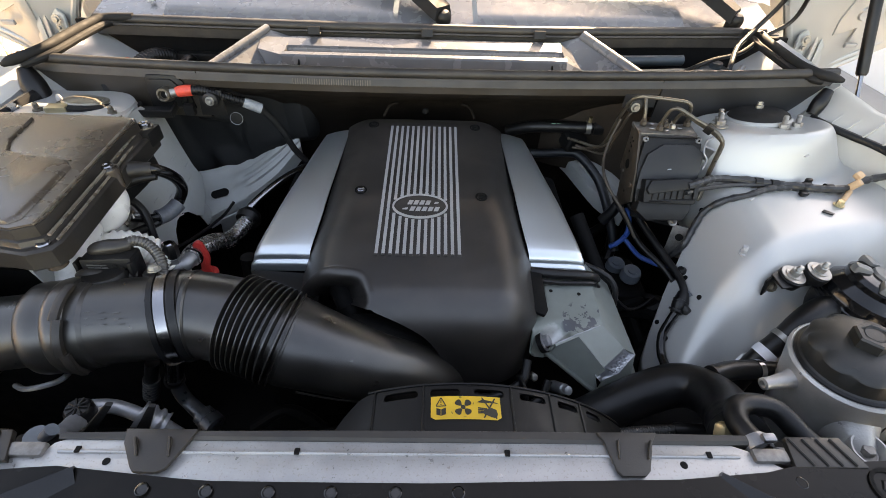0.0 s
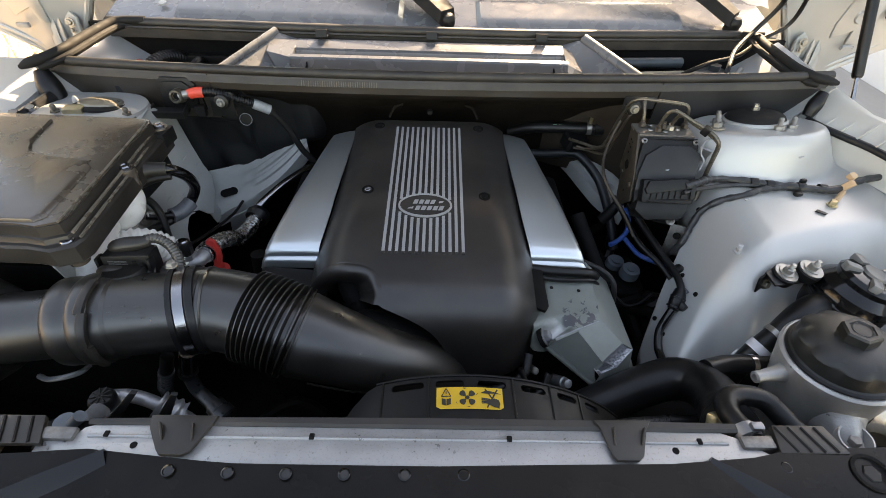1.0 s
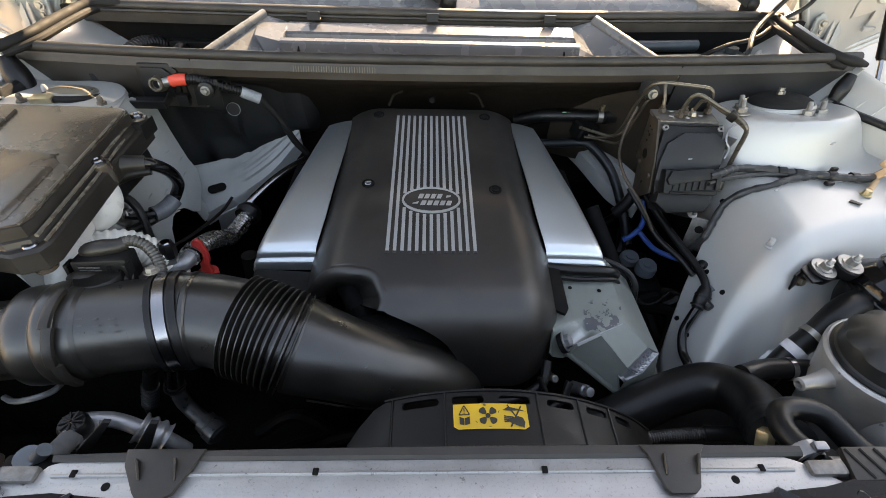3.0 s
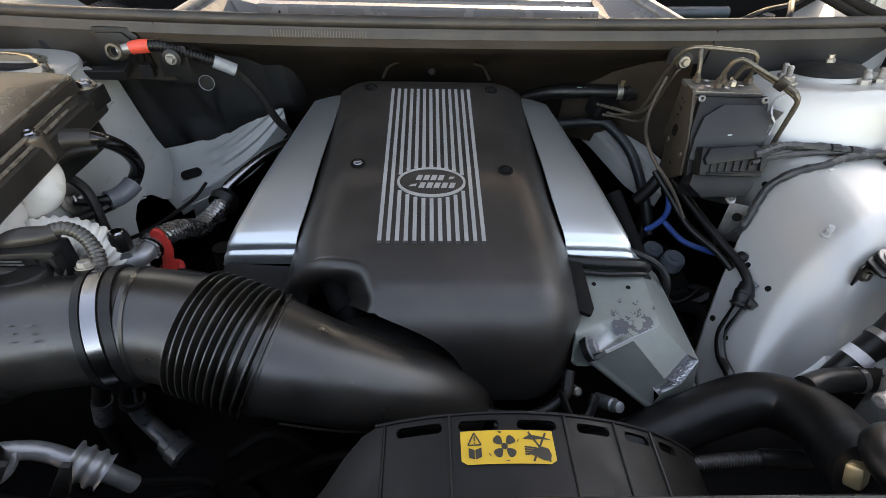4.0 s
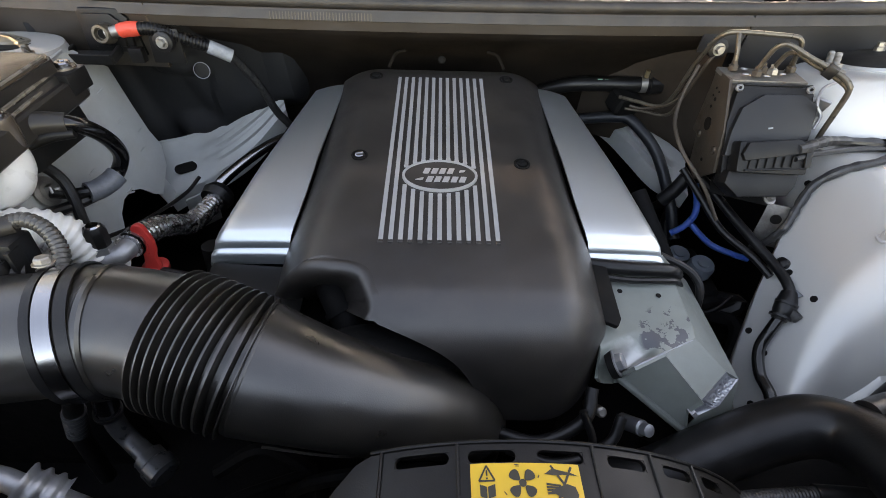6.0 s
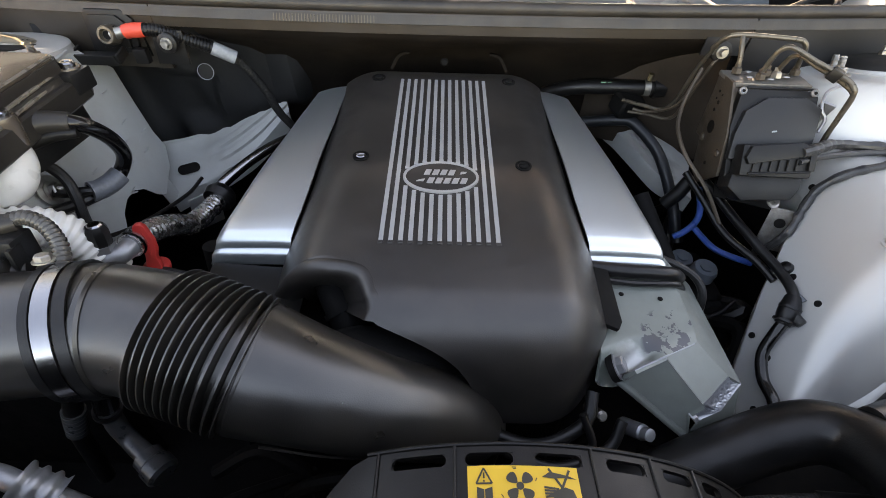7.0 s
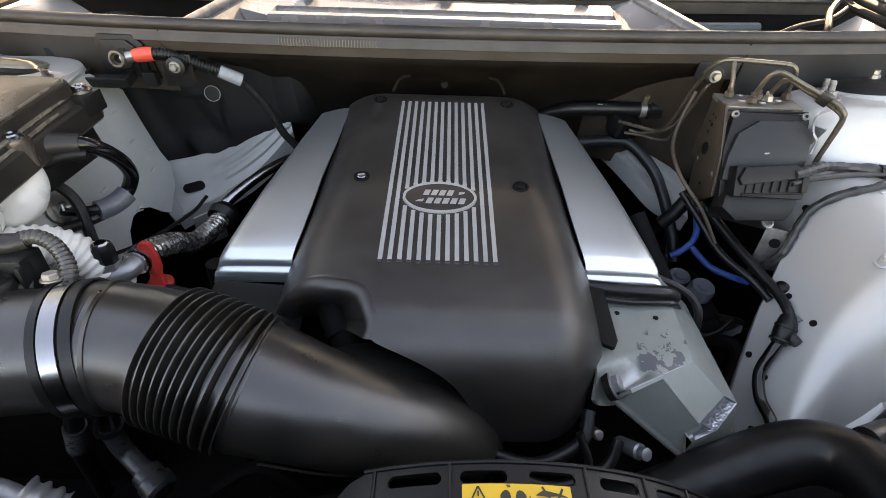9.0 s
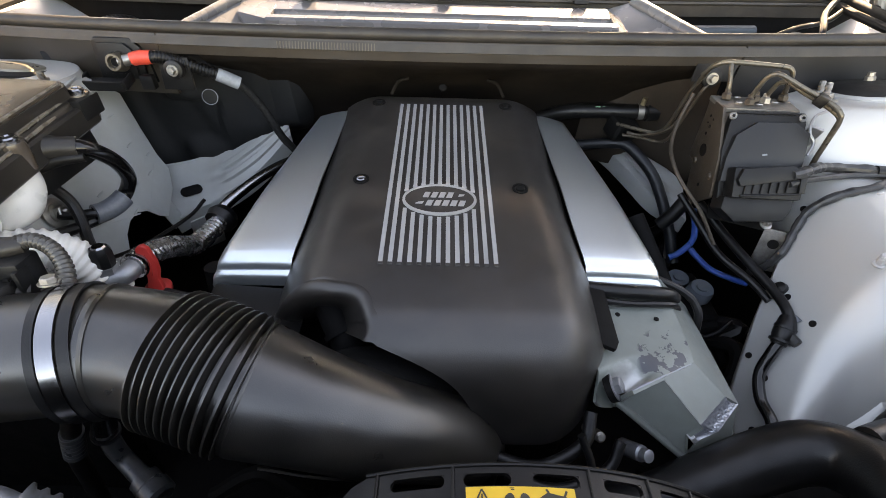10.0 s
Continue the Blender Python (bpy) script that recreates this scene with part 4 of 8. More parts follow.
    ink("crossed_symbol", [(0.70, 0.30), (0.78, 0.42), (0.86, 0.50), (0.93, 0.44), (0.95, 0.26), (0.93, 0.08), (0.86, 0.10), (0.78, 0.20)])
    for k in range(4):
        line("symbol_bar", (0.67, 0.26 + 0.075 * k), (0.80, 0.30 + 0.05 * k), 0.026)
    ink("symbol_bar", [(0.66, 0.72), (0.74, 0.86), (0.90, 0.78), (0.98, 0.70), (0.86, 0.72), (0.76, 0.70)])
    line("cross_stroke", (0.73, 0.94), (0.93, 0.06), 0.03)
    line("cross_stroke", (0.92, 0.92), (0.75, 0.06), 0.03)


# ---- front panel ----
def build_front():
    s = thing("slam_panel", (-0.02, 0.17, 1.04), "stained bare alloy slam panel across the front", "slam panel")
    poly = [(-0.345, 0.150), (-0.345, 0.168), (-0.330, 0.176), (-0.322, 0.170), (-0.312, 0.184), (-0.300, 0.1885), (0.255, 0.1885), (0.272, 0.182), (0.288, 0.172), (0.300, 0.165), (0.300, 0.145), (-0.345, 0.145)]
    part("panel", plate(poly, 0.004, pose(0, 0, 1.0615), 0.001), BARE, s)
    part("rolled_edge", sweep([(x, 0.1765, 1.0618) for x in np.linspace(-0.305, 0.262, 12)], 0.0016, 8), BARE, s)
    for x in (-0.289, -0.110, 0.065, 0.236):
        part("notch_hole", block((0.0045, 0.0055, 0.002), pose(x, 0.1775, 1.0632), 0.0006, 1), DARK, s)
    for x, y in ((-0.262, 0.1685), (0.212, 0.1695)):
        part("oval_hole", lathe([(0.0, 0.0), (0.0032, 0.0), (0.0030, 0.0008), (0.0, 0.0008)], (x, y, 1.0612), (0, 0, 1), 16), DARK, s)
    # plastic cross rail with two overlapping tabs
    rail = thing("radiator_cross_rail", (-0.02, 0.2, 1.03), "black plastic rail over the radiator with two tabs", "rail")
    rows = []
    for x in np.linspace(-0.31, 0.275, 40):
        bow = 0.004 * (1 - ((x - 0.06) / 0.34) ** 2)
        rows.append([Vector((x, 0.1865, 1.055)), Vector((x, 0.1865, 1.0625)), Vector((x, 0.189, 1.0645)), Vector((x, 0.1915 + bow, 1.0648)), Vector((x, 0.1930 + bow, 1.062)), Vector((x, 0.1945 + bow, 1.045)), Vector((x, 0.195, 1.03)), Vector((x, 0.1865, 1.04))])
    part("rail_beam", skin(rows), RAILP, rail)
    for poly, ribs in (([(-0.2555, 0.194), (-0.252, 0.181), (-0.2385, 0.162), (-0.235, 0.1585), (-0.216, 0.1580), (-0.210, 0.161), (-0.201, 0.181), (-0.196, 0.194)], ((-0.240, 0.178, 24), (-0.213, 0.178, 14))),
                       ([(0.143, 0.195), (0.148, 0.187), (0.153, 0.162), (0.156, 0.158), (0.175, 0.158), (0.180, 0.162), (0.190, 0.187), (0.196, 0.195)], ((0.158, 0.179, -8), (0.184, 0.179, -20)))):
        t = part("tab", plate(poly, 0.004, pose(0, 0, 1.0672), 0.001), RAILP, rail)
        for rx, ry, turn in ribs:
            part("tab_rib", block((0.0018, 0.016, 0.005), pose(rx, ry, 1.0685, 14, 0, turn), 0.0006, 1), RAILP, t)
    for poly in ([(-0.345, 0.997), (-0.331, 0.998), (-0.289, 1.053), (-0.295, 1.054)], [(-0.291, 1.001), (-0.276, 1.003), (-0.251, 1.051), (-0.257, 1.052)]):
        part("strut", plate(poly, 0.004, axes((0, 0.222, 0), (1, 0, 0), (0, 0, 1)), 0.0008), SIDESEAL, rail)
    # grille cover in front, with push clips
    g = thing("front_grille_cover", (-0.02, 0.10, 1.02), "dusty black plastic cover over the grille with push clips", "grille cover")
    us = np.linspace(-0.62, 0.60, 50)

    def gz(x, w):
        edge = interp(x, [-0.62, -0.36, -0.30, -0.18, 0.0, 0.20, 0.285, 0.31, 0.40, 0.60], [0.150, 0.160, 0.166, 0.1555, 0.154, 0.1575, 0.165, 0.172, 0.176, 0.182])
        y = edge - 0.20 * w
        z = 1.066 + 0.002 * math.sin(9 * x) - 0.20 * max(0, w - 0.25) ** 2 * 2 - (0.012 if w == 0 else 0)
        return (x, y, z)
    part("cover_sheet", surface(gz, us, [0, 0.012, 0.05, 0.1, 0.2, 0.35, 0.55, 0.8, 1.0], 0.002), SHEET, g)
    for x, y in [(-0.365, 0.146), (-0.172, 0.1445), (-0.124, 0.144), (-0.076, 0.144), (-0.026, 0.144), (0.023, 0.1445), (0.072, 0.145), (0.119, 0.1455), (0.168, 0.146), (-0.221, 0.1455), (0.300, 0.154)]:
        part("push_clip", lathe([(0.0, 0.0), (0.0052, 0.0), (0.0052, 0.0012), (0.0042, 0.0016), (0.0036, 0.0006), (0.0, 0.0006)], (x, y, 1.0655), (0, 0, 1), 20), GLOSSY, g)
    for xa, ya, xb, yb in ((0.233, 0.154, 0.296, 0.112), (-0.277, 0.154, -0.352, 0.112)):
        d = Vector((xb - xa, yb - ya, -0.002)).normalized()
        sd = d.cross(Vector((0, 0, 1)))
        sd = sd if sd.y > 0 else -sd
        rows = [[p - sd * 0.010 + Vector((0, 0, -0.002)), p - sd * 0.008 + Vector((0, 0, 0.0005)), p + sd * 0.008 + Vector((0, 0, 0.0062)), p + sd * 0.010 + Vector((0, 0, 0.004)), p + sd * 0.0105 + Vector((0, 0, -0.002))] for p in (Vector((xa, ya, 1.063)), Vector(((xa + xb) / 2, (ya + yb) / 2, 1.0655)), Vector((xb, yb, 1.0655)))]
        part("diagonal_facet", skin(rows), GLOSSY, g)
    hb = part("latch_bolt_well", lathe([(0.016, 0.0), (0.0165, 0.002), (0.0135, 0.002), (0.0125, -0.006), (0.0, -0.006)], (0.372, 0.150, 1.0655), (0, 0, 1), 28), DARK, g)
    part("latch_bolt", bolt((0.372, 0.150, 1.060), (0, 0, 1), 0.008, 0.007, 1.2), GREYP, hb)
    # vented end caps beside the slam panel
    for x0, sg in ((0.330, 1), (-0.372, -1)):
        v = part("vent_cap", plate([(x0 - 0.028, 0.166), (x0 - 0.024, 0.192), (x0 + 0.024, 0.192), (x0 + 0.034, 0.166)], 0.006, pose(0, 0, 1.0675), 0.0012), RAILP, rail)
        part("end_lug", block((0.030, 0.012, 0.008), pose(x0 - sg * 0.042, 0.177, 1.062, 0, 0, 0), 0.003), HYDRO2, s)
        for k in range(4):
            part("vent_rib", sweep([(x0 - 0.022 + 0.012 * k, 0.190, 1.0680), (x0 - 0.012 + 0.012 * k, 0.167, 1.0680)], 0.0013, 6), GREYP, v)
    # radiator behind the rail
    rd = thing("radiator", (-0.02, 0.2, 0.6), "dark radiator core behind the front rail", "radiator")
    part("core", block((0.72, 0.03, 0.42), pose(-0.02, 0.195, 0.815), 0.004), DARK, rd)
    for k in range(12):
        part("fin_row", block((0.70, 0.004, 0.004), pose(-0.02, 0.213, 0.64 + 0.03 * k), 0.001, 1), GREYP, rd)


# ---- bulkhead, seals, cowl ----
CABLE_A = [(0.50, 0.95, 1.095), (0.552, 0.95, 1.121), (0.622, 0.98, 1.127), (0.680, 1.02, 1.147), (0.730, 1.03, 1.175), (0.735, 1.02, 1.222), (0.72, 1.0, 1.28)]
CABLE_B = [(0.565, 0.90, 1.085), (0.563, 0.90, 1.128), (0.605, 0.97, 1.142), (0.659, 1.02, 1.166), (0.690, 1.02, 1.22), (0.68, 1.0, 1.28)]

def seal_y(x):
    return 0.806 + 0.030 * min(1.2, abs(x / 0.62)) ** 2.2


def seal_z(x):
    return 1.131 + 0.004 * (x / 0.7)


def build_bulkhead():
    b = thing("bulkhead", (0, 0.86, 0.7), "black plastic bulkhead panel below the bonnet seal", "bulkhead", kind="structure")
    xs = np.linspace(-0.745, 0.735, 60)
    # upper beam: a soft concave face under the seal, deeper at both ends
    face = [(0.018, 0.0), (0.004, 0.001), (-0.002, -0.008), (-0.0045, -0.0165), (-0.0025, -0.0185), (-0.0022, -0.024), (-0.0012, -0.031)]
    for xa, xb, low, m, label in ((-0.745, -0.4235, 0.064, BEAM, "dusty brown-black end of the beam"), (-0.4215, 0.4040, 0.003, BEAM, "dusty brown-black plastic beam"), (0.4065, 0.735, 0.068, BEAMEND, "beam end in a darker plastic that carries its shade")):
        rows = []
        for x in np.linspace(xa, xb, 44):
            dip = low * (1 - 0.35 * smooth(0.60, 0.74, abs(x))) if low > 0.02 else low
            tail = [(0.0005 + 0.010 * t * t, -0.031 - dip * t) for t in (0.25, 0.5, 0.75, 1.0)] + [(0.026, -0.033 - dip)]
            rows.append([Vector((x, seal_y(x) + dy, seal_z(x) + dz)) for dy, dz in face + tail])
        bm = skin(rows, False, False)
        bmesh.ops.recalc_face_normals(bm, faces=bm.faces)
        bmesh.ops.solidify(bm, geom=bm.faces, thickness=0.003)
        part("upper_beam", bm, m, b, label, 0.7)
    part("beam_notch", plate([(-0.030, -0.014), (0.030, -0.014), (0.030, 0.012), (-0.030, 0.012)], 0.003, axes((0.372, seal_y(0.372) - 0.002, seal_z(0.372) - 0.040), (1, 0.05, 0), (0, -0.1, 1)), 0.001), BEAMEND, b)
    part("back_wall", block((1.5, 0.03, 0.5), pose(0, 1.02, 0.80), 0.005), DARK, b)
    xx = np.linspace(-0.37, 0.375, 30)
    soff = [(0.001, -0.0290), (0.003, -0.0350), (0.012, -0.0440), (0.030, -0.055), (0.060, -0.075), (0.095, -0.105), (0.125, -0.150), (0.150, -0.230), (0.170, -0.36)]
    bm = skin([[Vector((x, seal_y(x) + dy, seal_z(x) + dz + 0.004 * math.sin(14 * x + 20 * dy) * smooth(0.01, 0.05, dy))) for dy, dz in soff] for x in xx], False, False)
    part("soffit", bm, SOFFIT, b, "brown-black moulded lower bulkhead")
    # left insulation panel, moulded in soft steps
    us, vs = np.linspace(-0.24, 0.80, 56), np.linspace(0, 1, 44)

    def ins(u, v):
        x = -0.52 + 0.37 * u
        z = 1.090 - 0.28 * v
        y = 0.842 + 0.075 * max(u, 0.0) + 0.035 * v + 0.02 * smooth(0.60, 1.0, v) + 0.09 * smooth(0.25, 0.60, u) * smooth(0.45, 0.75, v) + 0.10 * smooth(0.66, 0.80, u) + 0.012 * math.sin(12 * u + 2.0) * math.sin(5 * v + 0.6) - 0.030 * math.exp(-(((u - 0.235) / 0.095) ** 4) - ((v - 0.74) / 0.17) ** 4) - 0.016 * smooth(0.36, 0.41, u + 0.08 * v) * (1 - smooth(0.52, 0.58, u)) + 0.012 * smooth(0.16, 0.09, abs(u - 0.10 - 0.13 * v)) - 0.020 * smooth(0.30, 0.22, v) * smooth(0.14, 0.20, u) * (1 - smooth(0.33, 0.39, u))
        return (x, y, z)
    part("insulation", surface(ins, us, vs, 0.004), FELT, b, "dark moulded sound insulation")

    def ins2(u, v):
        x = 0.235 + 0.20 * u
        z = 1.100 - 0.215 * v
        return (x, 0.93 - 0.09 * u + 0.02 * v + 0.010 * math.sin(8 * u) * math.sin(6 * v), z)
    part("insulation", surface(ins2, np.linspace(0, 1, 40), vs, 0.004), BROWNFELT, b, "brown-black insulation")
    ring = part("button", lathe([(0.0114, 0.0), (0.0121, 0.0), (0.0121, 0.0012), (0.0112, 0.0012), (0.0112, 0.0)], (-0.386, 0.846, 1.023), (0.15, -1, 0.25), 30, 0, False), GREYLABEL, b, "pale printed ring")
    part("button_face", lathe([(0.0, 0.0), (0.0105, 0.0), (0.0105, 0.0008), (0, 0.0008)], (-0.386, 0.847, 1.023), (0.15, -1, 0.25), 24), RUBBER, ring)
    for o in ((-0.399, 0.792, 1.083), (0.349, 0.776, 1.098)):
        w = part("fixing_plate", lathe([(0.0, -0.006), (0.013, -0.006), (0.013, 0.001), (0.011, 0.002), (0, 0.002)], o, (0, -1, 0.15), 28), RUBBER, b)
        part("fixing_bolt", bolt(Vector(o) + Vector((0, -0.002, 0)), (0, -1, 0.15), 0.0055, 0.007, 1.45), ZINC, w)
    part("mounting_tongue", plate([(-0.022, -0.025), (0.022, -0.025), (0.022, 0.02), (-0.02, 0.02)], 0.004, axes((-0.405, 0.806, 1.075), (1, 0, 0), (0, 0.1, 1)), 0.001), MODULE, b)
    # Dark strips added behind the joints to stop light showing through.
    for x in (-0.4225, 0.4053):
        part("joint_backing", block((0.014, 0.004, 0.070), pose(x, seal_y(x) + 0.014, seal_z(x) - 0.045), 0.001, 1), DARK, b)
    for x in (-0.445, 0.405):
        part("seam", sweep([(x, seal_y(x) - 0.001, seal_z(x) - 0.034), (x, seal_y(x) + 0.004, seal_z(x) - 0.075)], 0.0015, 6), DARK, b)
    part("hook", hose([(-0.10, 0.842, 1.036), (-0.09, 0.86, 1.05), (-0.075, 0.87, 1.052)], 0.0026, 6, 8), SOFFIT, b)
    part("hook", hose([(0.075, 0.842, 1.036), (0.065, 0.86, 1.05), (0.05, 0.87, 1.052)], 0.0026, 6, 8), SOFFIT, b)
    part("centre_stud", lathe([(0.0, 0), (0.006, 0), (0.006, 0.012), (0.004, 0.014), (0.0, 0.014)], (-0.02, 0.850, 1.046), (0, -1, 0.4), 18), DARK, b)
    # rubber seal along the beam
    s = thing("bonnet_seal", (0, 0.82, 1.13), "weathered black rubber bonnet seal along the bulkhead", "seal")
    path = [(x, seal_y(x) + 0.004, seal_z(x) + 0.003) for x in xs]
    part("bulb", sweep(path, 0.0085, 12), SEAL, s)
    strip = [[Vector((x, seal_y(x) - 0.0035, seal_z(x) - 0.006)), Vector((x, seal_y(x) - 0.0075, seal_z(x) - 0.0165)), Vector((x, seal_y(x) - 0.0055, seal_z(x) - 0.0175)), Vector((x, seal_y(x) - 0.0015, seal_z(x) - 0.007))] for x in xs]
    part("grip_strip", skin(strip), SEAL, s, "faded brown ribbed strip")
    for k in range(90):
        x = -0.25 + 0.0042 * k
        if x > -0.115:
            break
        part("strip_rib", sweep([(x, seal_y(x) - 0.0045, seal_z(x) - 0.0075), (x, seal_y(x) - 0.0082, seal_z(x) - 0.0165)], 0.0008, 4), STRIP, s)
    for sg, pts in ((-1, [(-0.743, 0.808, 1.131), (-0.728, 0.814, 1.137), (-0.708, 0.826, 1.142), (-0.692, 0.855, 1.146), (-0.688, 0.90, 1.148), (-0.686, 0.95, 1.149), (-0.680, 1.0, 1.150), (-0.665, 1.02, 1.150), (-0.62, 1.028, 1.149)]),
                    (1, [(0.732, 0.8265, 1.134), (0.712, 0.829, 1.138), (0.692, 0.838, 1.1405), (0.676, 0.868, 1.143), (0.671, 0.92, 1.146), (0.672, 0.985, 1.148), (0.674, 1.025, 1.150), (0.65, 1.045, 1.149)])):
        radii = [0.004] + [0.0085] * (len(pts) - 1)
        part("side_bulb", hose([(*p, r) for p, r in zip(pts, radii)], 0.0085, 8, 12), SIDESEAL, s, "thick side seal")
        part("side_lip", hose([(x - sg * 0.011, y + 0.004, z - 0.009, r * 0.8) for (x, y, z), r in list(zip(pts, radii))[1:]], 0.007, 8, 10), SIDESEAL, s)
    # battery post on the bulkhead
    j = thing("jump_start_post", (-0.478, 0.815, 1.05), "positive terminal with a red sleeve and black ribbed cable", "terminal")
    part("housing", plate([(-0.034, -0.030), (0.030, -0.030), (0.032, 0.014), (0.020, 0.026), (-0.030, 0.026), (-0.034, 0.020)], 0.008, axes((-0.480, 0.811, 1.092), (1, 0.02, 0), (0, 0.12, 1)), 0.003), MODULE, j)
    part("housing_field", plate([(-0.026, -0.022), (0.022, -0.022), (0.022, 0.010), (0.012, 0.019), (-0.024, 0.019)], 0.004, axes((-0.480, 0.8065, 1.093), (1, 0.02, 0), (0, 0.12, 1)), 0.001), MODULE, j)
    part("hinged_lid", merge(block((0.060, 0.028, 0.005), pose(-0.496, 0.787, 1.062, 12, 0, 0), 0.002), block((0.060, 0.004, 0.013), pose(-0.496, 0.774, 1.065, 12, 0, 0), 0.0015), block((0.004, 0.026, 0.013), pose(-0.465, 0.787, 1.067, 12, 0, 0), 0.0015), block((0.004, 0.026, 0.013), pose(-0.527, 0.787, 1.067, 12, 0, 0), 0.0015)), MODULE, j, "open black lid")
    part("lid_hinge", block((0.018, 0.012, 0.020), pose(-0.443, 0.798, 1.063), 0.002), RUBBER, j)
    nut = part("terminal_nut", lathe([(0.0, 0.0), (0.0135, 0.0), (0.0135, 0.004), (0.0122, 0.006), (0.0122, 0.015), (0.0110, 0.0168), (0.0080, 0.0168), (0.0068, 0.012), (0.0, 0.012)], (-0.477, 0.806, 1.088), (-0.05, -1, 0.25), 28), RUSTY, j, "tarnished terminal nut")
    part("nut_bore", lathe([(0, 0), (0.0058, 0), (0.0058, 0.0006), (0, 0.0006)], (-0.4776, 0.7945, 1.0908), (-0.05, -1, 0.25), 20), DARK, nut)
    part("lug", hose([(-0.474, 0.799, 1.090), (-0.465, 0.800, 1.092), (-0.456, 0.802, 1.094)], 0.0075, 4, 14), ZINC, j)
    part("red_sleeve", hose([(-0.457, 0.8010, 1.093, 0.0090), (-0.449, 0.8028, 1.0947, 0.0096), (-0.439, 0.804, 1.0955, 0.0098), (-0.431, 0.805, 1.0955, 0.0092)], 0.009, 6, 18), REDTAPE, j, "bright red heat-shrink sleeve")
    cable = [(-0.435, 0.805, 1.0955), (-0.415, 0.806, 1.095), (-0.39, 0.812, 1.085), (-0.350, 0.8245, 1.066)]
    part("ribbed_cable", ribbed(cable, 0.0088, 0.0042, 0.0018, 14), RUBBER, j, "black corrugated cable", 1.2)
    part("grey_tape", hose([(-0.354, 0.823, 1.0675), (-0.345, 0.826, 1.062), (-0.328, 0.832, 1.051)], 0.0096, 6, 16), GREYLABEL, j, "grey tape")
    part("lower_cable", ribbed([(-0.332, 0.831, 1.053), (-0.322, 0.838, 1.038), (-0.304, 0.846, 1.002), (-0.288, 0.852, 0.955), (-0.272, 0.862, 0.92), (-0.26, 0.875, 0.86)], 0.0066, 0.0036, 0.0005, 12), SIDESEAL, j, "", 1.2)


def build_cowl():
    c = thing("plenum_tray", (0, 0.93, 1.03), "open plenum tray behind the bulkhead with dark wells", "tray", kind="structure")
    part("tray_floor", block((1.50, 0.12, 0.01), pose(0, 0.985, 1.030), 0.003), DARK, c)
    part("tray_back", block((1.50, 0.012, 0.11), pose(0, 1.045, 1.085), 0.003), DARK, c)
    for sg in (-1, 1):
        part("side_plate", skin([[Vector((sg * 0.735, 0.83, 1.125)), Vector((sg * 0.725, 1.03, 1.14)), Vector((sg * 0.60, 1.03, 1.05)), Vector((sg * 0.66, 0.83, 1.03))], [Vector((sg * 0.737, 0.83, 1.125)), Vector((sg * 0.727, 1.03, 1.14)), Vector((sg * 0.602, 1.03, 1.046)), Vector((sg * 0.662, 0.83, 1.026))]]), PAINT, c, "silver painted side plate")
    f = thing("cabin_filter_housing", (-0.02, 0.93, 1.07), "grey plastic cabin filter housing in the plenum", "filter housing")
    x0, x1 = -0.295, 0.250
    prof = [(0.850, 1.085), (0.858, 1.094), (0.866, 1.0950), (0.868, 1.0925), (0.872, 1.0925), (0.874, 1.0962), (0.899, 1.098), (0.904, 1.1235), (0.907, 1.1268), (0.917, 1.1285), (0.920, 1.1265), (0.922, 1.108), (0.946, 1.108), (0.951, 1.1235), (0.956, 1.1270), (0.974, 1.1315), (0.990, 1.1335), (0.995, 1.09), (0.850, 1.0795)]
    rows = [[Vector((x, y, z)) for y, z in prof] for x in (x0, x0 + 0.003, -0.02, x1 - 0.003, x1)]
    part("lid", skin(rows), HOUSING, f, "stepped dark grey lid", 0.35)
    for xg in (-0.262, 0.222):
        part("lid_gap", block((0.0025, 0.050, 0.020), pose(xg, 0.893, 1.102, 28, 0, 0), 0.0005, 1), DARK, f)
    # Tabs paler than the housing: sun on them put into the material.
    for x in (-0.262, -0.133, -0.012, 0.108, 0.228):
        part("front_tab", block((0.020, 0.012, 0.010), pose(x, 0.853, 1.0985), 0.0015, 1), PALE, f)
    for sg, xe in ((-1, x0), (1, x1)):
        if sg > 0:
            # this end falls away in facets towards the brace
            w = [(xe, 0.850, 1.085), (xe + 0.048, 0.862, 1.082), (xe + 0.036, 0.905, 1.086), (xe + 0.052, 0.93, 1.096), (xe + 0.056, 0.985, 1.108), (xe, 0.985, 1.133), (xe, 0.915, 1.122)]
        else:
            w = [(xe, 0.850, 1.085), (xe + sg * 0.045, 0.862, 1.100), (xe + sg * 0.030, 0.905, 1.108), (xe + sg * 0.050, 0.93, 1.128), (xe + sg * 0.058, 0.985, 1.133), (xe, 0.985, 1.133), (xe, 0.915, 1.122)]
        bm = bmesh.new()
        top = [bm.verts.new(p) for p in w]
        bm.faces.new(top)
        bmesh.ops.triangulate(bm, faces=bm.faces)
        r = bmesh.ops.extrude_face_region(bm, geom=list(bm.faces))
        bmesh.ops.translate(bm, vec=(0, 0, -0.010), verts=[v for v in r["geom"] if isinstance(v, bmesh.types.BMVert)])
        part("end_wing", bm, HOUSING, f, "", 0.4)
        # slanting brace beside the housing
        a, b2 = Vector((-0.423, 0.858, 1.112)), Vector((-0.345, 1.005, 1.142))
        if sg > 0:
            a, b2 = Vector((0.392, 0.862, 1.112)), Vector((0.300, 1.010, 1.142))
        br = part("brace", sweep([a, a.lerp(b2, 0.5), b2], 0.0105, 14, 0.8), COWL, f, "tubular slanting brace")
        inner = Vector((-sg * 0.085, 0, -0.028))
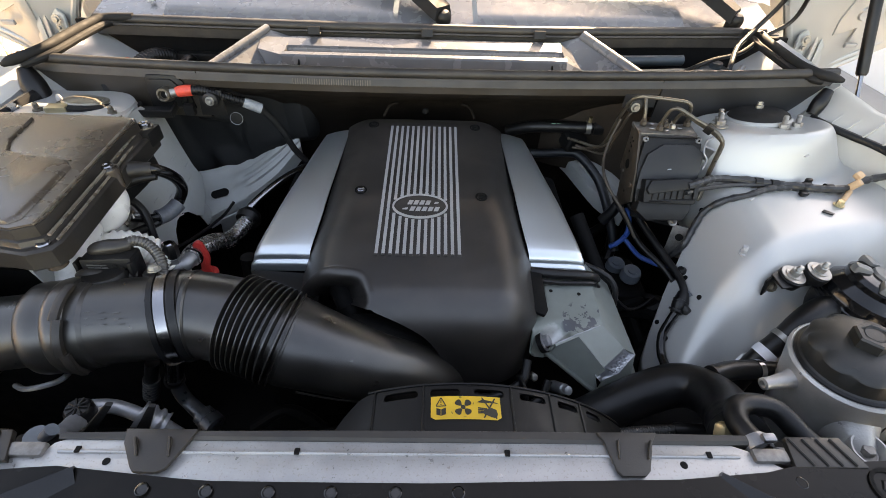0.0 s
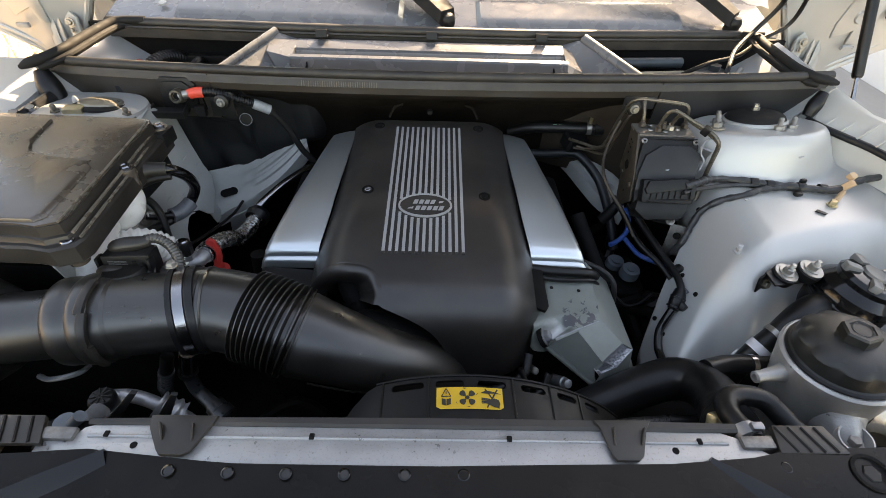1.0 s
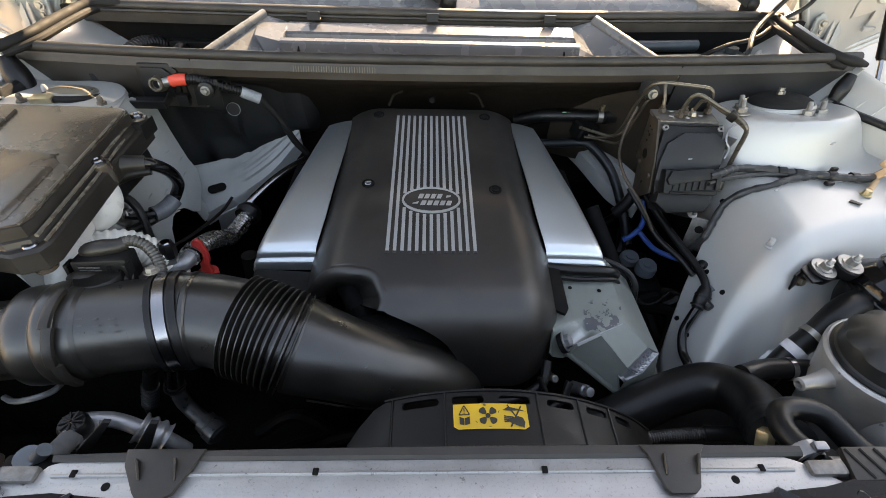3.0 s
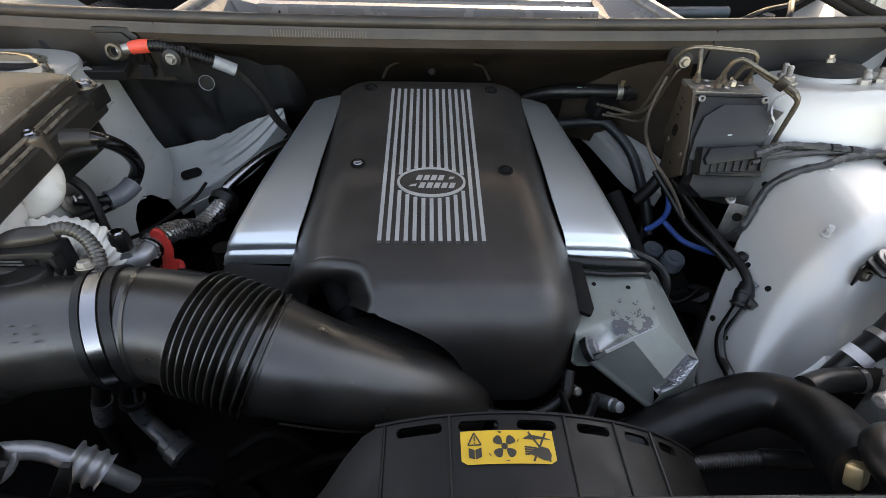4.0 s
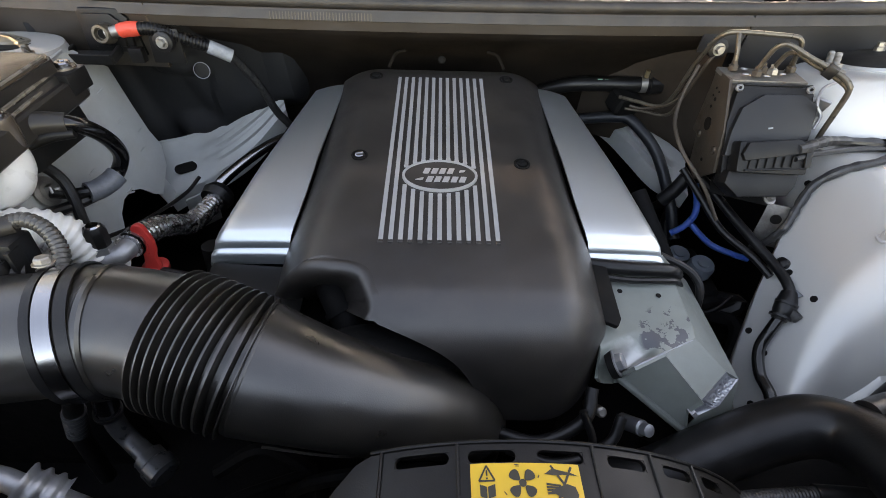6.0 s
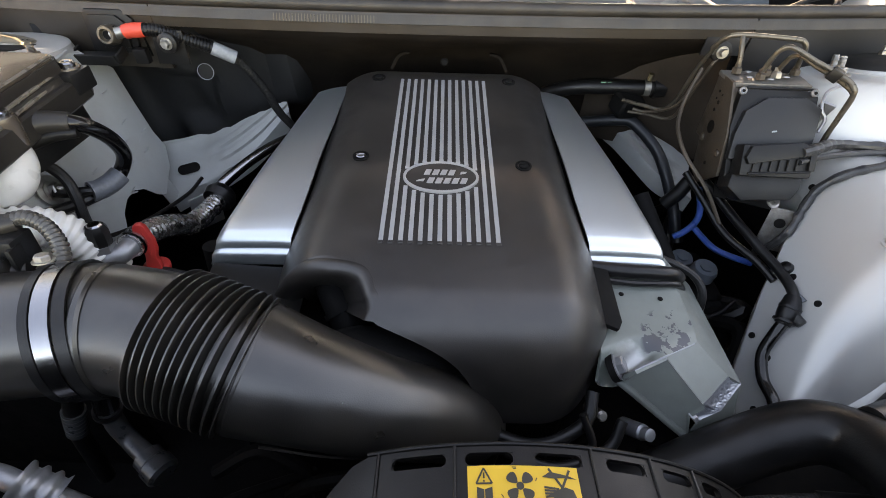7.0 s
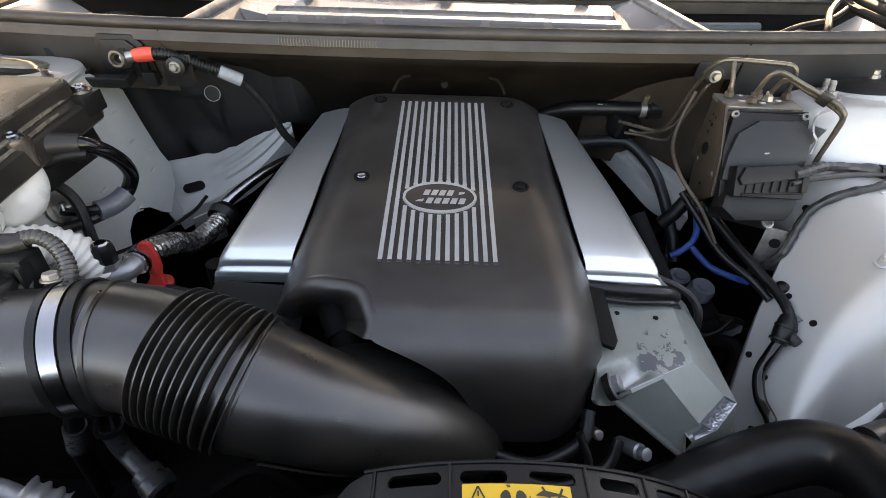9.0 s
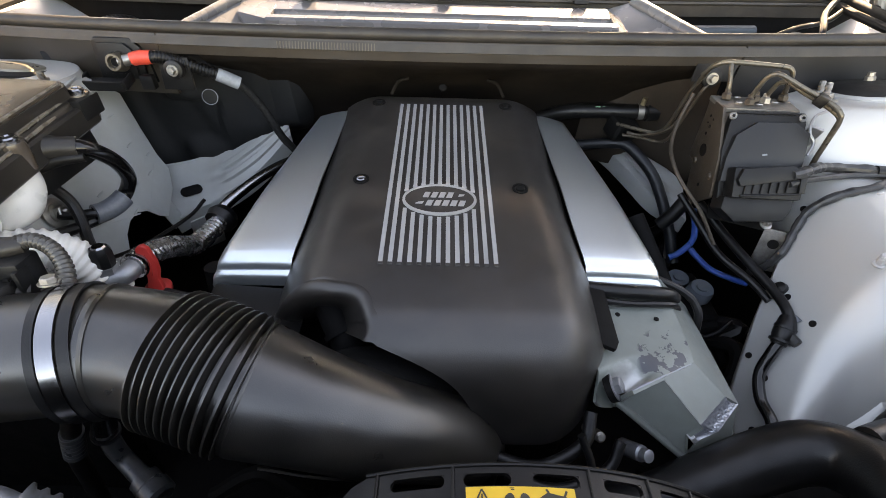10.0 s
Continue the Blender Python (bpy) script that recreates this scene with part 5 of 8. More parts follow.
        rows = [[p, p + inner, p + inner - Vector((0, 0, 0.004)), p - Vector((0, 0, 0.004))] for p in (a, a.lerp(b2, 0.5), b2)]
        part("brace_web", skin(rows), COWL, br)
    rs = thing("windscreen_seal", (0, 1.03, 1.14), "black rubber seal along the windscreen scuttle", "seal")
    xs = np.linspace(-0.70, 0.70, 40)
    yy = lambda x: 1.018 + 0.035 * smooth(0.1, 0.75, x) + 0.012 * smooth(-0.2, -0.75, x)
    part("bulb", sweep([(x, yy(x), 1.145) for x in xs], 0.0100, 12), SEAL, rs)
    part("lip", sweep([(x, yy(x) - 0.013, 1.139) for x in xs], 0.0030, 8), SEAL, rs)
    part("channel", skin([[Vector((x, yy(x) - 0.004, 1.142)), Vector((x, yy(x) - 0.012, 1.136)), Vector((x, yy(x) - 0.012, 1.118)), Vector((x, yy(x), 1.118))] for x in xs]), SEAL, rs)
    for x, y in ((-0.246, 0.985), (-0.020, 0.989), (0.208, 0.995)):
        part("clip", merge(block((0.024, 0.004, 0.016), pose(x, y, 1.146, -20, 0, 0), 0.001, 1), block((0.024, 0.02, 0.004), pose(x, y + 0.012, 1.139), 0.001, 1)), GREYP, rs, "dark plastic clip")
    g = thing("scuttle_panel", (0, 1.15, 1.15), "faded grey plastic scuttle panel below the windscreen", "scuttle panel")

    def sc(u, v):
        x = -0.72 + 1.46 * u
        y = yy(x) + 0.008 + 0.26 * v
        z = 1.140 + 0.062 * v ** 0.9
        if 0.10 < u < 0.435 or 0.545 < u < 0.86:
            z += 0.010 * smooth(0.04, 0.16, v) * (1 - smooth(0.42, 0.5, v))
        return (x, y, z)
    us = sorted(set(list(np.linspace(0, 1, 50)) + [0.0999, 0.112, 0.423, 0.4351, 0.5449, 0.557, 0.848, 0.8601]))
    part("panel", surface(sc, us, np.linspace(0, 1, 30), 0.003), COWL, g, "", 0.5)
    part("round_plug", lathe([(0, 0), (0.008, 0), (0.008, 0.003), (0.006, 0.004), (0, 0.004)], (-0.610, 1.10, 1.163), (0, -0.3, 1), 20), PALE, g)
    for piv, tip, lab in ((Vector((0.012, 1.060, 1.150)), Vector((-0.42, 1.46, 1.37)), "black wiper arm with a domed pivot"), (Vector((0.640, 1.078, 1.155)), Vector((0.16, 1.50, 1.40)), "black wiper arm on the scuttle")):
        w = thing("wiper", piv, lab, "wiper", "windscreen wipers")
        d = (tip - piv)
        part("pivot_cap", lathe([(0.0, -0.01), (0.016, -0.01), (0.017, 0.008), (0.0155, 0.015), (0.010, 0.021), (0.0, 0.023)], piv, (0, -0.25, 1), 28), GREYP, w, "domed cap")
        rows = []
        for t, wd in ((0.0, 0.026), (0.1, 0.034), (0.3, 0.032), (0.6, 0.026), (1.0, 0.018)):
            p = piv + d * t + Vector((0, 0, 0.012 + 0.012 * math.sin(math.pi * min(1, t * 2))))
            sd = d.cross(Vector((0, 0, 1))).normalized() * wd
            rows.append([p + sd - Vector((0, 0, 0.008)), p + sd * 0.75 + Vector((0, 0, 0.016)), p - sd * 0.75 + Vector((0, 0, 0.016)), p - sd - Vector((0, 0, 0.008))])
        part("arm", skin(rows), SIDESEAL, w)
    ws = thing("windscreen", (0, 1.3, 1.2), "laminated windscreen glass with a dark cabin behind", "windscreen")
    m = pose(0, 1.625, 1.460, 40, 0, 0)
    gl = part("pane", block((1.42, 0.92, 0.005), m, 0.001, 1), GLASS, ws)
    gl.visible_shadow = False
    part("frit_band", block((1.42, 0.07, 0.002), m @ pose(0, -0.43, -0.006), 0), INK, ws)
    cb = thing("cabin", (0, 1.9, 0.9), "dark car cabin and silver roof behind the windscreen", "cabin", kind="structure")
    part("dashboard", block((1.40, 0.5, 0.08), pose(0, 1.62, 1.13, 6, 0, 0), 0.03, 3), FELT, cb)
    part("cabin_shell", block((1.5, 0.05, 0.90), pose(0, 2.9, 1.26), 0.01), FELT, cb)
    # Unseen roof, its front edge placed to shade the scuttle.
    part("roof", block((1.46, 1.4, 0.05), pose(0, 2.69, 1.775), 0.02), PAINT, cb)
    for sg in (-1, 1):
        part("roof_pillar", sweep([(sg * 0.745, 1.22, 1.13), (sg * 0.735, 1.45, 1.32), (sg * 0.715, 1.99, 1.765)], 0.055, 12), PAINT, cb)
    # contents of the dark wells
    k = thing("plenum_hoses", (-0.55, 0.95, 1.04), "black corrugated hoses in the plenum well", "hose")
    part("corrugated_hose", ribbed([(-0.60, 0.90, 1.03), (-0.60, 0.93, 1.075), (-0.585, 0.97, 1.09), (-0.565, 1.01, 1.08), (-0.56, 1.03, 1.05)], 0.015, 0.006, 0.002), RUBBER, k, "", 1.2)
    part("corrugated_hose", ribbed([(-0.49, 0.86, 1.06), (-0.50, 0.92, 1.085), (-0.51, 0.98, 1.085), (-0.52, 1.03, 1.06)], 0.0095, 0.005, 0.0015), RUBBER, k, "", 1.2)
    part("red_connector", block((0.014, 0.014, 0.03), pose(-0.628, 0.965, 1.075, 10, 10, 0), 0.004), RED, k)
    part("crosspiece", block((0.16, 0.02, 0.04), pose(-0.47, 1.02, 1.065), 0.004), GREYP, k)
    part("blower_shell", lathe([(0.0, 0), (0.05, 0), (0.045, 0.03), (0.03, 0.045), (0.0, 0.05)], (-0.56, 0.99, 1.025), (0, 0, 1), 24), GREYP, k)
    q = thing("wiper_linkage", (0.5, 0.97, 1.04), "grey wiper linkage and yellow-capped reservoir in the plenum well", "linkage")
    part("rod", sweep([(0.37, 0.945, 1.085), (0.50, 0.955, 1.088), (0.56, 0.96, 1.085)], 0.013, 12), LINK, q)
    part("rod", sweep([(0.36, 0.99, 1.10), (0.52, 1.005, 1.10)], 0.011, 12), LINK, q)
    part("motor", lathe([(0.0, 0), (0.045, 0), (0.045, 0.02), (0.03, 0.032), (0.012, 0.034), (0.012, 0.045), (0.0, 0.045)], (0.585, 0.985, 1.060), (0, 0, 1), 28), LINK, q)
    part("yellow_cap", lathe([(0.0, 0), (0.018, 0), (0.018, 0.008), (0.012, 0.010), (0.0, 0.010)], (0.545, 0.905, 1.078), (0, 0, 1), 24), YELLOW, q, "yellow cap")
    part("linkage_bolt", bolt((0.605, 0.91, 1.075), (0, 0, 1), 0.008, 0.008), ZINC, q)
    part("spring", ribbed([(0.61, 0.95, 1.08), (0.64, 0.98, 1.10)], 0.006, 0.004, 0.002), ZINC, q, "", 1.2)
    h = thing("bonnet_cables", (0.7, 1.0, 1.1), "two thin black cables running up to the bonnet", "cable")
    part("cable", hose(CABLE_A, 0.0042, 10, 8), RUBBER, h)
    part("cable", hose(CABLE_B, 0.0048, 10, 8), RUBBER, h)
    part("cable_tie", band((0.672, 1.02, 1.150), (0.6, 0.3, 0.4), 0.009, 0.005), RUBBER, h)


# ---- bonnet ----
def build_bonnet():
    b = thing("open_bonnet", (0, 1.10, 1.2), "open silver clamshell bonnet with dark lining, on hinges", "bonnet")
    ang = radians(79)
    fwd = Vector((0, -math.cos(ang), math.sin(ang)))
    nrm = Vector((0, -math.sin(ang), -math.cos(ang)))      # towards the engine
    o = Vector((0, 1.085, 1.10))

    def at(x, s, d):
        return o + Vector((x, 0, 0)) + fwd * s + nrm * d

    # Edge between the hinges is out of view, set to let sun under.
    def foot(x):
        """Where the bonnet's rear edge lies: high between the hinges, low at the shoulders."""
        return interp(abs(x), [0.0, 0.60, 0.68, 0.73, 0.80, 0.86, 0.90, 0.96, 1.04], [0.202, 0.202, 0.190, 0.10, -0.01, -0.055, -0.050, -0.01, 0.05])
    us, vs = np.linspace(-1.04, 1.04, 80), np.linspace(0, 1, 24)
    part("outer_skin", surface(lambda x, t: at(x, foot(x) + (1.25 - foot(x)) * t, -0.022 - 0.006 * (1 - x * x)), us, vs, 0.003), PAINT, b)
    part("inner_frame", surface(lambda x, t: at(x, foot(x) + (1.23 - foot(x)) * t, 0.010 * math.sin(20 * x) ** 2), us, vs, 0.003), PAINT, b, "pale painted inner frame")
    # Unseen lining, wide and dark to darken reflections on the cover.
    part("lining", surface(lambda x, s: at(x, s, 0.018), np.linspace(-0.84, 0.84, 20), np.linspace(0.225, 1.225, 14), 0.012), LINER, b, "dark insulating lining")
    for sg in (-1, 1):
        part("edge_fold", sweep([at(sg * x, foot(x) + 0.004, 0.002) for x in (0.73, 0.80, 0.86, 0.90, 0.96, 1.04)], 0.007, 8), PAINT, b)
        part("edge_fold", sweep([at(sg * x, foot(x) + 0.022, 0.004) for x in (0.80, 0.86, 0.90, 0.96, 1.04)], 0.005, 8), PAINT, b)
        br = part("bracket", plate([(-0.030, 0.055), (0.030, 0.060), (0.044, 0.035), (0.040, 0.0), (0.036, -0.045), (0.016, -0.045), (0.012, -0.012), (-0.028, -0.03), (-0.034, 0.0)], 0.006, axes(at(sg * 0.885, 0.075, 0.016), (1, 0, 0), fwd), 0.002), PAINT, b, "pressed painted bracket")
        part("bracket_dimple", lathe([(0.0, 0), (0.017, 0), (0.014, 0.004), (0.008, 0.002), (0, 0.004)], at(sg * 0.895, 0.095, 0.016), nrm, 24), PAINT, br)
        part("bracket_foot", block((0.026, 0.010, 0.008), axes(at(sg * 0.905, 0.028, 0.022), (1, 0, 0), fwd), 0.002), PALE, br)
        part("slot", lathe([(0, 0), (0.012, 0), (0.011, 0.001), (0, 0.001)], at(sg * 0.955, 0.10, 0.014), nrm, 18), DARK, b)
    for sg in (-1, 1):
        h = thing("hinge_plate", (sg * 0.80, 1.06, 1.08), "silver painted steel plate carrying the open bonnet", "hinge", "bonnet hinges")
        ax = (1, 0.25 * sg, 0)
        arm = part("arm", plate([(-0.020, -0.055), (0.018, -0.055), (0.020, 0.03), (0.024, 0.075), (0.012, 0.10), (-0.010, 0.10), (-0.020, 0.07)], 0.006, axes((sg * 0.850, 1.070, 1.105), ax, (0, 0.1, 1)), 0.002), PAINT, h)
        part("arm_groove", plate([(-0.008, -0.04), (0.006, -0.04), (0.008, 0.03), (-0.008, 0.03)], 0.002, axes((sg * 0.850, 1.066, 1.105), ax, (0, 0.1, 1)), 0.0005), PRIMER, arm)
        link = part("link", plate([(-0.012, -0.04), (0.012, -0.04), (0.015, 0.03), (0.0, 0.042), (-0.014, 0.03)], 0.006, axes((sg * 0.800, 1.060, 1.110), ax, (0, 0.1, 1)), 0.002), PRIMER, h)
        for dz in (0.012, 0.028):
            part("hinge_bolt", bolt((sg * 0.800, 1.055, 1.105 + dz), (0, -1, 0.1), 0.006 if dz > 0.02 else 0.004, 0.005), ZINC, link)
    st = thing("gas_strut", (0.86, 0.91, 1.07), "black gas strut holding the bonnet up", "gas strut")
    a, c = Vector((0.858, 0.905, 1.050)), Vector((0.868, 1.015, 1.225))
    d = c - a
    part("rod", sweep([a, a + d * 0.4], 0.0042, 12), STEEL, st, "polished rod")
    part("cylinder", lathe([(0.0, 0), (0.008, 0), (0.0105, 0.005), (0.0105, 0.36), (0.0, 0.36)], a + d * 0.30, d, 20), RUBBER, st)


# ---- inner wings ----
def crease(x):
    return interp(x, [0.34, 0.38, 0.40, 0.426, 0.44, 0.46, 0.48, 0.52, 0.607, 0.70, 0.90], [0.352, 0.397, 0.428, 0.462, 0.477, 0.486, 0.492, 0.510, 0.534, 0.552, 0.567])


def shoulder(x):
    """Height across the wheel arch: steep towards the engine, level on top."""
    return interp(x, [0.30, 0.345, 0.36, 0.381, 0.40, 0.424, 0.445, 0.458, 0.468, 0.480, 0.495, 0.515, 0.60, 0.90],
                  [0.700, 0.775, 0.801, 0.840, 0.873, 0.915, 0.955, 0.978, 0.991, 1.0015, 1.008, 1.0115, 1.0125, 1.0125])


def wing_z(x, y):
    """Height of the wheel arch and strut tower pressing."""
    d = y - crease(x)
    a, b = shoulder(x) + 0.08 * min(max(d, 0), 0.25), shoulder(x) + 0.014 + 1.75 * d
    r = 0.055
    h = max(0.0, r - abs(a - b)) / r
    z = min(a, b) - h * h * r / 4
    e = math.hypot((x - 0.572) / 1.5, y - 0.758)
    top = 1.0895 + 0.05 * (x - 0.57) - 0.20 * (y - 0.73)
    z += max(0, top - z) * smooth(0.112, 0.070, e)
    return max(z, 0.62)


def build_wing_right():
    w = thing("inner_wing", (0.6, 0.6, 0.7), "silver painted wheel arch and strut tower pressing with dust", "inner wing", "inner wings")
    us = np.linspace(0, 1, 84)
    vs = np.linspace(0, 1, 84)

    def f(u, v):
        y = 0.29 + 0.532 * v
        left = interp(y, [0.29, 0.36, 0.42, 0.466, 0.50, 0.546, 0.59, 0.63, 0.66, 0.86], [0.345, 0.346, 0.348, 0.354, 0.371, 0.396, 0.424, 0.445, 0.444, 0.440])
        zt = wing_z(left, y)
        if u < 0.06:
            k = u / 0.06          # folded edge
            return (left + 0.010 * (1 - k) ** 2, y, zt - 0.05 * (1 - k))
        x = left + (0.90 - left) * ((u - 0.06) / 0.94) ** 1.35
        return (x, y, wing_z(x, y))
    sheet = surface(f, us, vs, 0.002)
    cut = lambda c: c.x > 0.405 and c.y < interp(c.x, [0.405, 0.436, 0.49, 0.60, 0.90], [0.36, 0.405, 0.418, 0.425, 0.43])
    bmesh.ops.delete(sheet, geom=[q for q in sheet.faces if cut(q.calc_center_median())], context="FACES")
    part("pressing", sheet, PAINT, w, "", 0.8)
    rows = []
    for x, y in ((0.428, 0.394), (0.444, 0.408), (0.466, 0.416), (0.492, 0.421), (0.53, 0.424)):
        z = wing_z(x, y)
        rows.append([Vector((x, y + 0.004, z + 0.003)), Vector((x, y - 0.006, z - 0.002)), Vector((x + 0.003, y - 0.018, z - 0.006)), Vector((x + 0.006, y - 0.027, z - 0.014)), Vector((x + 0.006, y - 0.025, z - 0.020)), Vector((x + 0.002, y - 0.008, z - 0.012))])
    part("lower_lip", skin(rows), PAINT, w, "pale folded lower lip")
    DOME = Vector((0.574, 0.776, 1.0815))
    TILT_AXIS = (-0.10, 0.20, 1)
    part("tower_ring", lathe([(0.040, 0.0), (0.0535, 0.0), (0.0535, 0.003), (0.051, 0.006), (0.040, 0.006)], (DOME), TILT_AXIS, 52, 0, False), PAINT, w)
    part("strut_bearing", lathe([(0.0, -0.02), (0.0480, -0.02), (0.0490, 0.002), (0.0465, 0.006), (0.040, 0.010), (0.024, 0.0130), (0.0, 0.014)], (DOME) + Vector((0, 0, 0.004)), TILT_AXIS, 48), SIDESEAL, w, "black rubber strut top bearing")
    part("centre_nut", lathe([(0.0, 0), (0.0065, 0), (0.0065, 0.006), (0.0045, 0.007), (0.0045, 0.012), (0.0, 0.0125)], (DOME) + Vector((0.0, 0.008, 0.0155)), TILT_AXIS, 6), ZINC, w)
    for o in ((0.483, 0.731, 1.0875), (0.585, 0.719, 1.0895), (0.613, 0.727, 1.0885), (0.505, 0.770, 1.076)):
        st = part("tower_stud", stud(o, TILT_AXIS, 0.0044, 0.024, 0.0080), ZINC, w)
        part("washer", lathe([(0, 0), (0.0135, 0), (0.0135, 0.0015), (0.011, 0.003), (0, 0.003)], o, TILT_AXIS, 24), ZINC, st)
    part("arch_stud", stud((0.4655, 0.518, wing_z(0.4655, 0.518) - 0.001), (-0.25, -0.15, 1), 0.0042, 0.016, 0.0045), PALE, w)
    for x, y in ((0.4205, 0.4975), (0.4171, 0.5428), (0.3783, 0.5031), (0.3802, 0.4688), (0.3598, 0.4225), (0.4535, 0.634)):
        part("flange_hole", lathe([(0.0, 0), (0.0042, 0), (0.0038, 0.0012), (0, 0.0012)], (x, y, wing_z(x, y)), (-0.86, -0.04, 0.51), 14), DARK, w)
    for o, l in (((0.60, 0.66, 1.075), 0.012), ((0.50, 0.60, 1.03), 0.010)):
        part("seal_blob", block((l, 0.004, 0.002), pose(*o, 0, 0, 30), 0.001), PALE, w)
    # bulge of the lower arch, front
    fl = thing("wing_flange", (0.85, 0.7, 1.0), "wing flange with pressed steps, warm sunlight put into its paint", "wing flange")
    rows = []
    for y, xi, z in ((0.15, 0.86, 1.055), (0.40, 0.83, 1.065), (0.58, 0.79, 1.070), (0.69, 0.755, 1.072), (0.733, 0.728, 1.074), (0.767, 0.704, 1.076), (0.83, 0.700, 1.080), (0.90, 0.700, 1.082)):
        xt = xi + 0.055
        rows.append([Vector((xi - 0.01, y, z - 0.05)), Vector((xi, y, z - 0.004)), Vector((xi + 0.012, y, z + 0.004)), Vector((xt - 0.008, y, z + 0.022)), Vector((xt, y, z + 0.027)), Vector((xt + 0.018, y, z + 0.027)), Vector((xt + 0.026, y, z + 0.022)), Vector((xt + 0.05, y, z - 0.02)), Vector((max(0.98, xt + 0.07), y, z - 0.10)), Vector((1.0, y, z - 0.35))])
    bm = skin(rows, False, False)
    bmesh.ops.recalc_face_normals(bm, faces=bm.faces)
    bmesh.ops.solidify(bm, geom=bm.faces, thickness=0.003)
    part("flange", bm, SUNLITWING, fl)
    for x, y in ((0.812, 0.645), (0.797, 0.675), (0.782, 0.705), (0.766, 0.732), (0.753, 0.758), (0.744, 0.785), (0.742, 0.815)):
        part("step", block((0.052, 0.0035, 0.004), pose(x - 0.012, y, 1.088, 0, -22, 24), 0.0012), SUNLITWING, fl)
    part("edge_trim", hose([(0.690, 0.80, 1.075), (0.704, 0.767, 1.074), (0.728, 0.733, 1.072), (0.755, 0.69, 1.070), (0.79, 0.58, 1.066), (0.83, 0.40, 1.06)], 0.0065, 8, 10), RUBBER, fl, "black edge trim")
    part("corner_boot", hose([(0.712, 0.822, 1.118, 0.009), (0.702, 0.814, 1.098, 0.013), (0.694, 0.808, 1.078, 0.010)], 0.02, 6, 14), RUBBER, fl, "black rubber corner boot")
    # harness across the arch
    h = thing("wing_harness", (0.55, 0.62, 1.03), "taped black wiring harness clipped over the wheel arch", "harness")
    top = lambda x, y, up: (x, y, wing_z(x, y) + up)
    p1 = [(0.405, 0.625, 1.036), (0.428, 0.633, 1.038), (0.452, 0.646, 1.036), (0.487, 0.658, 1.030), top(0.523, 0.652, 0.008), top(0.555, 0.645, 0.008), top(0.594, 0.642, 0.008), top(0.630, 0.637, 0.008), top(0.673, 0.637, 0.009), top(0.7095, 0.653, 0.012), (0.745, 0.662, 1.036), (0.80, 0.67, 1.04)]
    wob = random.Random(5)
    part("main_loom", hose([(*q[:3], 0.0052 + wob.uniform(0, 0.0020)) for q in spline(p1, 5)], 0.006, 4, 10), LOOM, h)
    p2 = [top(0.585, 0.641, 0.006), top(0.545, 0.634, 0.006), top(0.508, 0.620, 0.005), (0.473, 0.620, 1.012), (0.4515, 0.622, 0.989), (0.4395, 0.6125, 0.9665), (0.4265, 0.597, 0.941), (0.418, 0.598, 0.915), (0.412, 0.61, 0.89)]
    part("branch", hose([(*q[:3], 0.0046 + wob.uniform(0, 0.0014)) for q in spline(p2, 5)], 0.005, 4, 10), LOOM, h)
    p3 = [(0.405, 0.620, 1.026), (0.428, 0.628, 1.028), (0.455, 0.640, 1.024), (0.49, 0.648, 1.024), top(0.53, 0.645, 0.006), top(0.572, 0.640, 0.006)]
    part("branch", hose(p3, 0.0038, 10, 8), LOOM, h)
    for x in (0.535, 0.560, 0.612, 0.648):
        part("tape_wrap", band(top(x, interp(x, [0.523, 0.555, 0.594, 0.673], [0.652, 0.645, 0.642, 0.637]), 0.008), (1, -0.12, 0), 0.0066, 0.012, 0.0009, 14), RUBBER, h)
    part("clip", block((0.014, 0.009, 0.007), pose(*top(0.603, 0.627, 0.004), 0, 0, 10), 0.003), RUBBER, h)
    part("clip", block((0.011, 0.007, 0.012), pose(*top(0.617, 0.648, 0.013), 0, 0, 10), 0.003), RUBBER, h)
    part("tan_plug", merge(block((0.010, 0.011, 0.026), pose(*top(0.684, 0.636, 0.016), 24, 14, 20), 0.003), block((0.013, 0.012, 0.010), pose(*top(0.690, 0.644, 0.030), 20, -10, 25), 0.003), hose([top(0.680, 0.631, 0.008), top(0.668, 0.620, 0.006), top(0.656, 0.610, 0.006)], 0.0042, 6, 10)), material("tan_plastic", (0.52, 0.33, 0.19), 0.45), h, "tan plastic plug")
    part("plug_bolt", bolt(top(0.650, 0.605, 0.001), (0, 0, 1), 0.0055, 0.009, 1.5), BRASS, h)
    part("wire_tag", plate([(-0.008, -0.004), (0.007, -0.003), (0.009, 0.003), (-0.006, 0.004)], 0.002, pose(*top(0.620, 0.585, 0.003), 0, 0, -40), 0.0005), RUBBER, h)
    # lower harness with connector beside the arch
    c = thing("arch_connector_cable", (0.40, 0.52, 0.85), "black cable with a moulded connector beside the wheel arch", "cable")
    part("upper_cable", hose([(0.368, 0.71, 0.935), (0.386, 0.65, 0.920), (0.400, 0.59, 0.912), (0.4075, 0.550, 0.909), (0.4075, 0.522, 0.906), (0.405, 0.510, 0.900)], 0.0062, 8, 12), RUBBER, c)
    part("joint", hose([(0.4065, 0.516, 0.903, 0.0085), (0.4015, 0.506, 0.896, 0.0115), (0.397, 0.499, 0.889, 0.0115), (0.392, 0.492, 0.880, 0.0085)], 0.010, 6, 14), RUBBER, c)
    cn = part("connector", block((0.012, 0.030, 0.012), axes((0.4015, 0.497, 0.8915), (0.5, 0.1, 0.85), (-0.3, 1.0, 0.1)), 0.003), RUBBER, c)
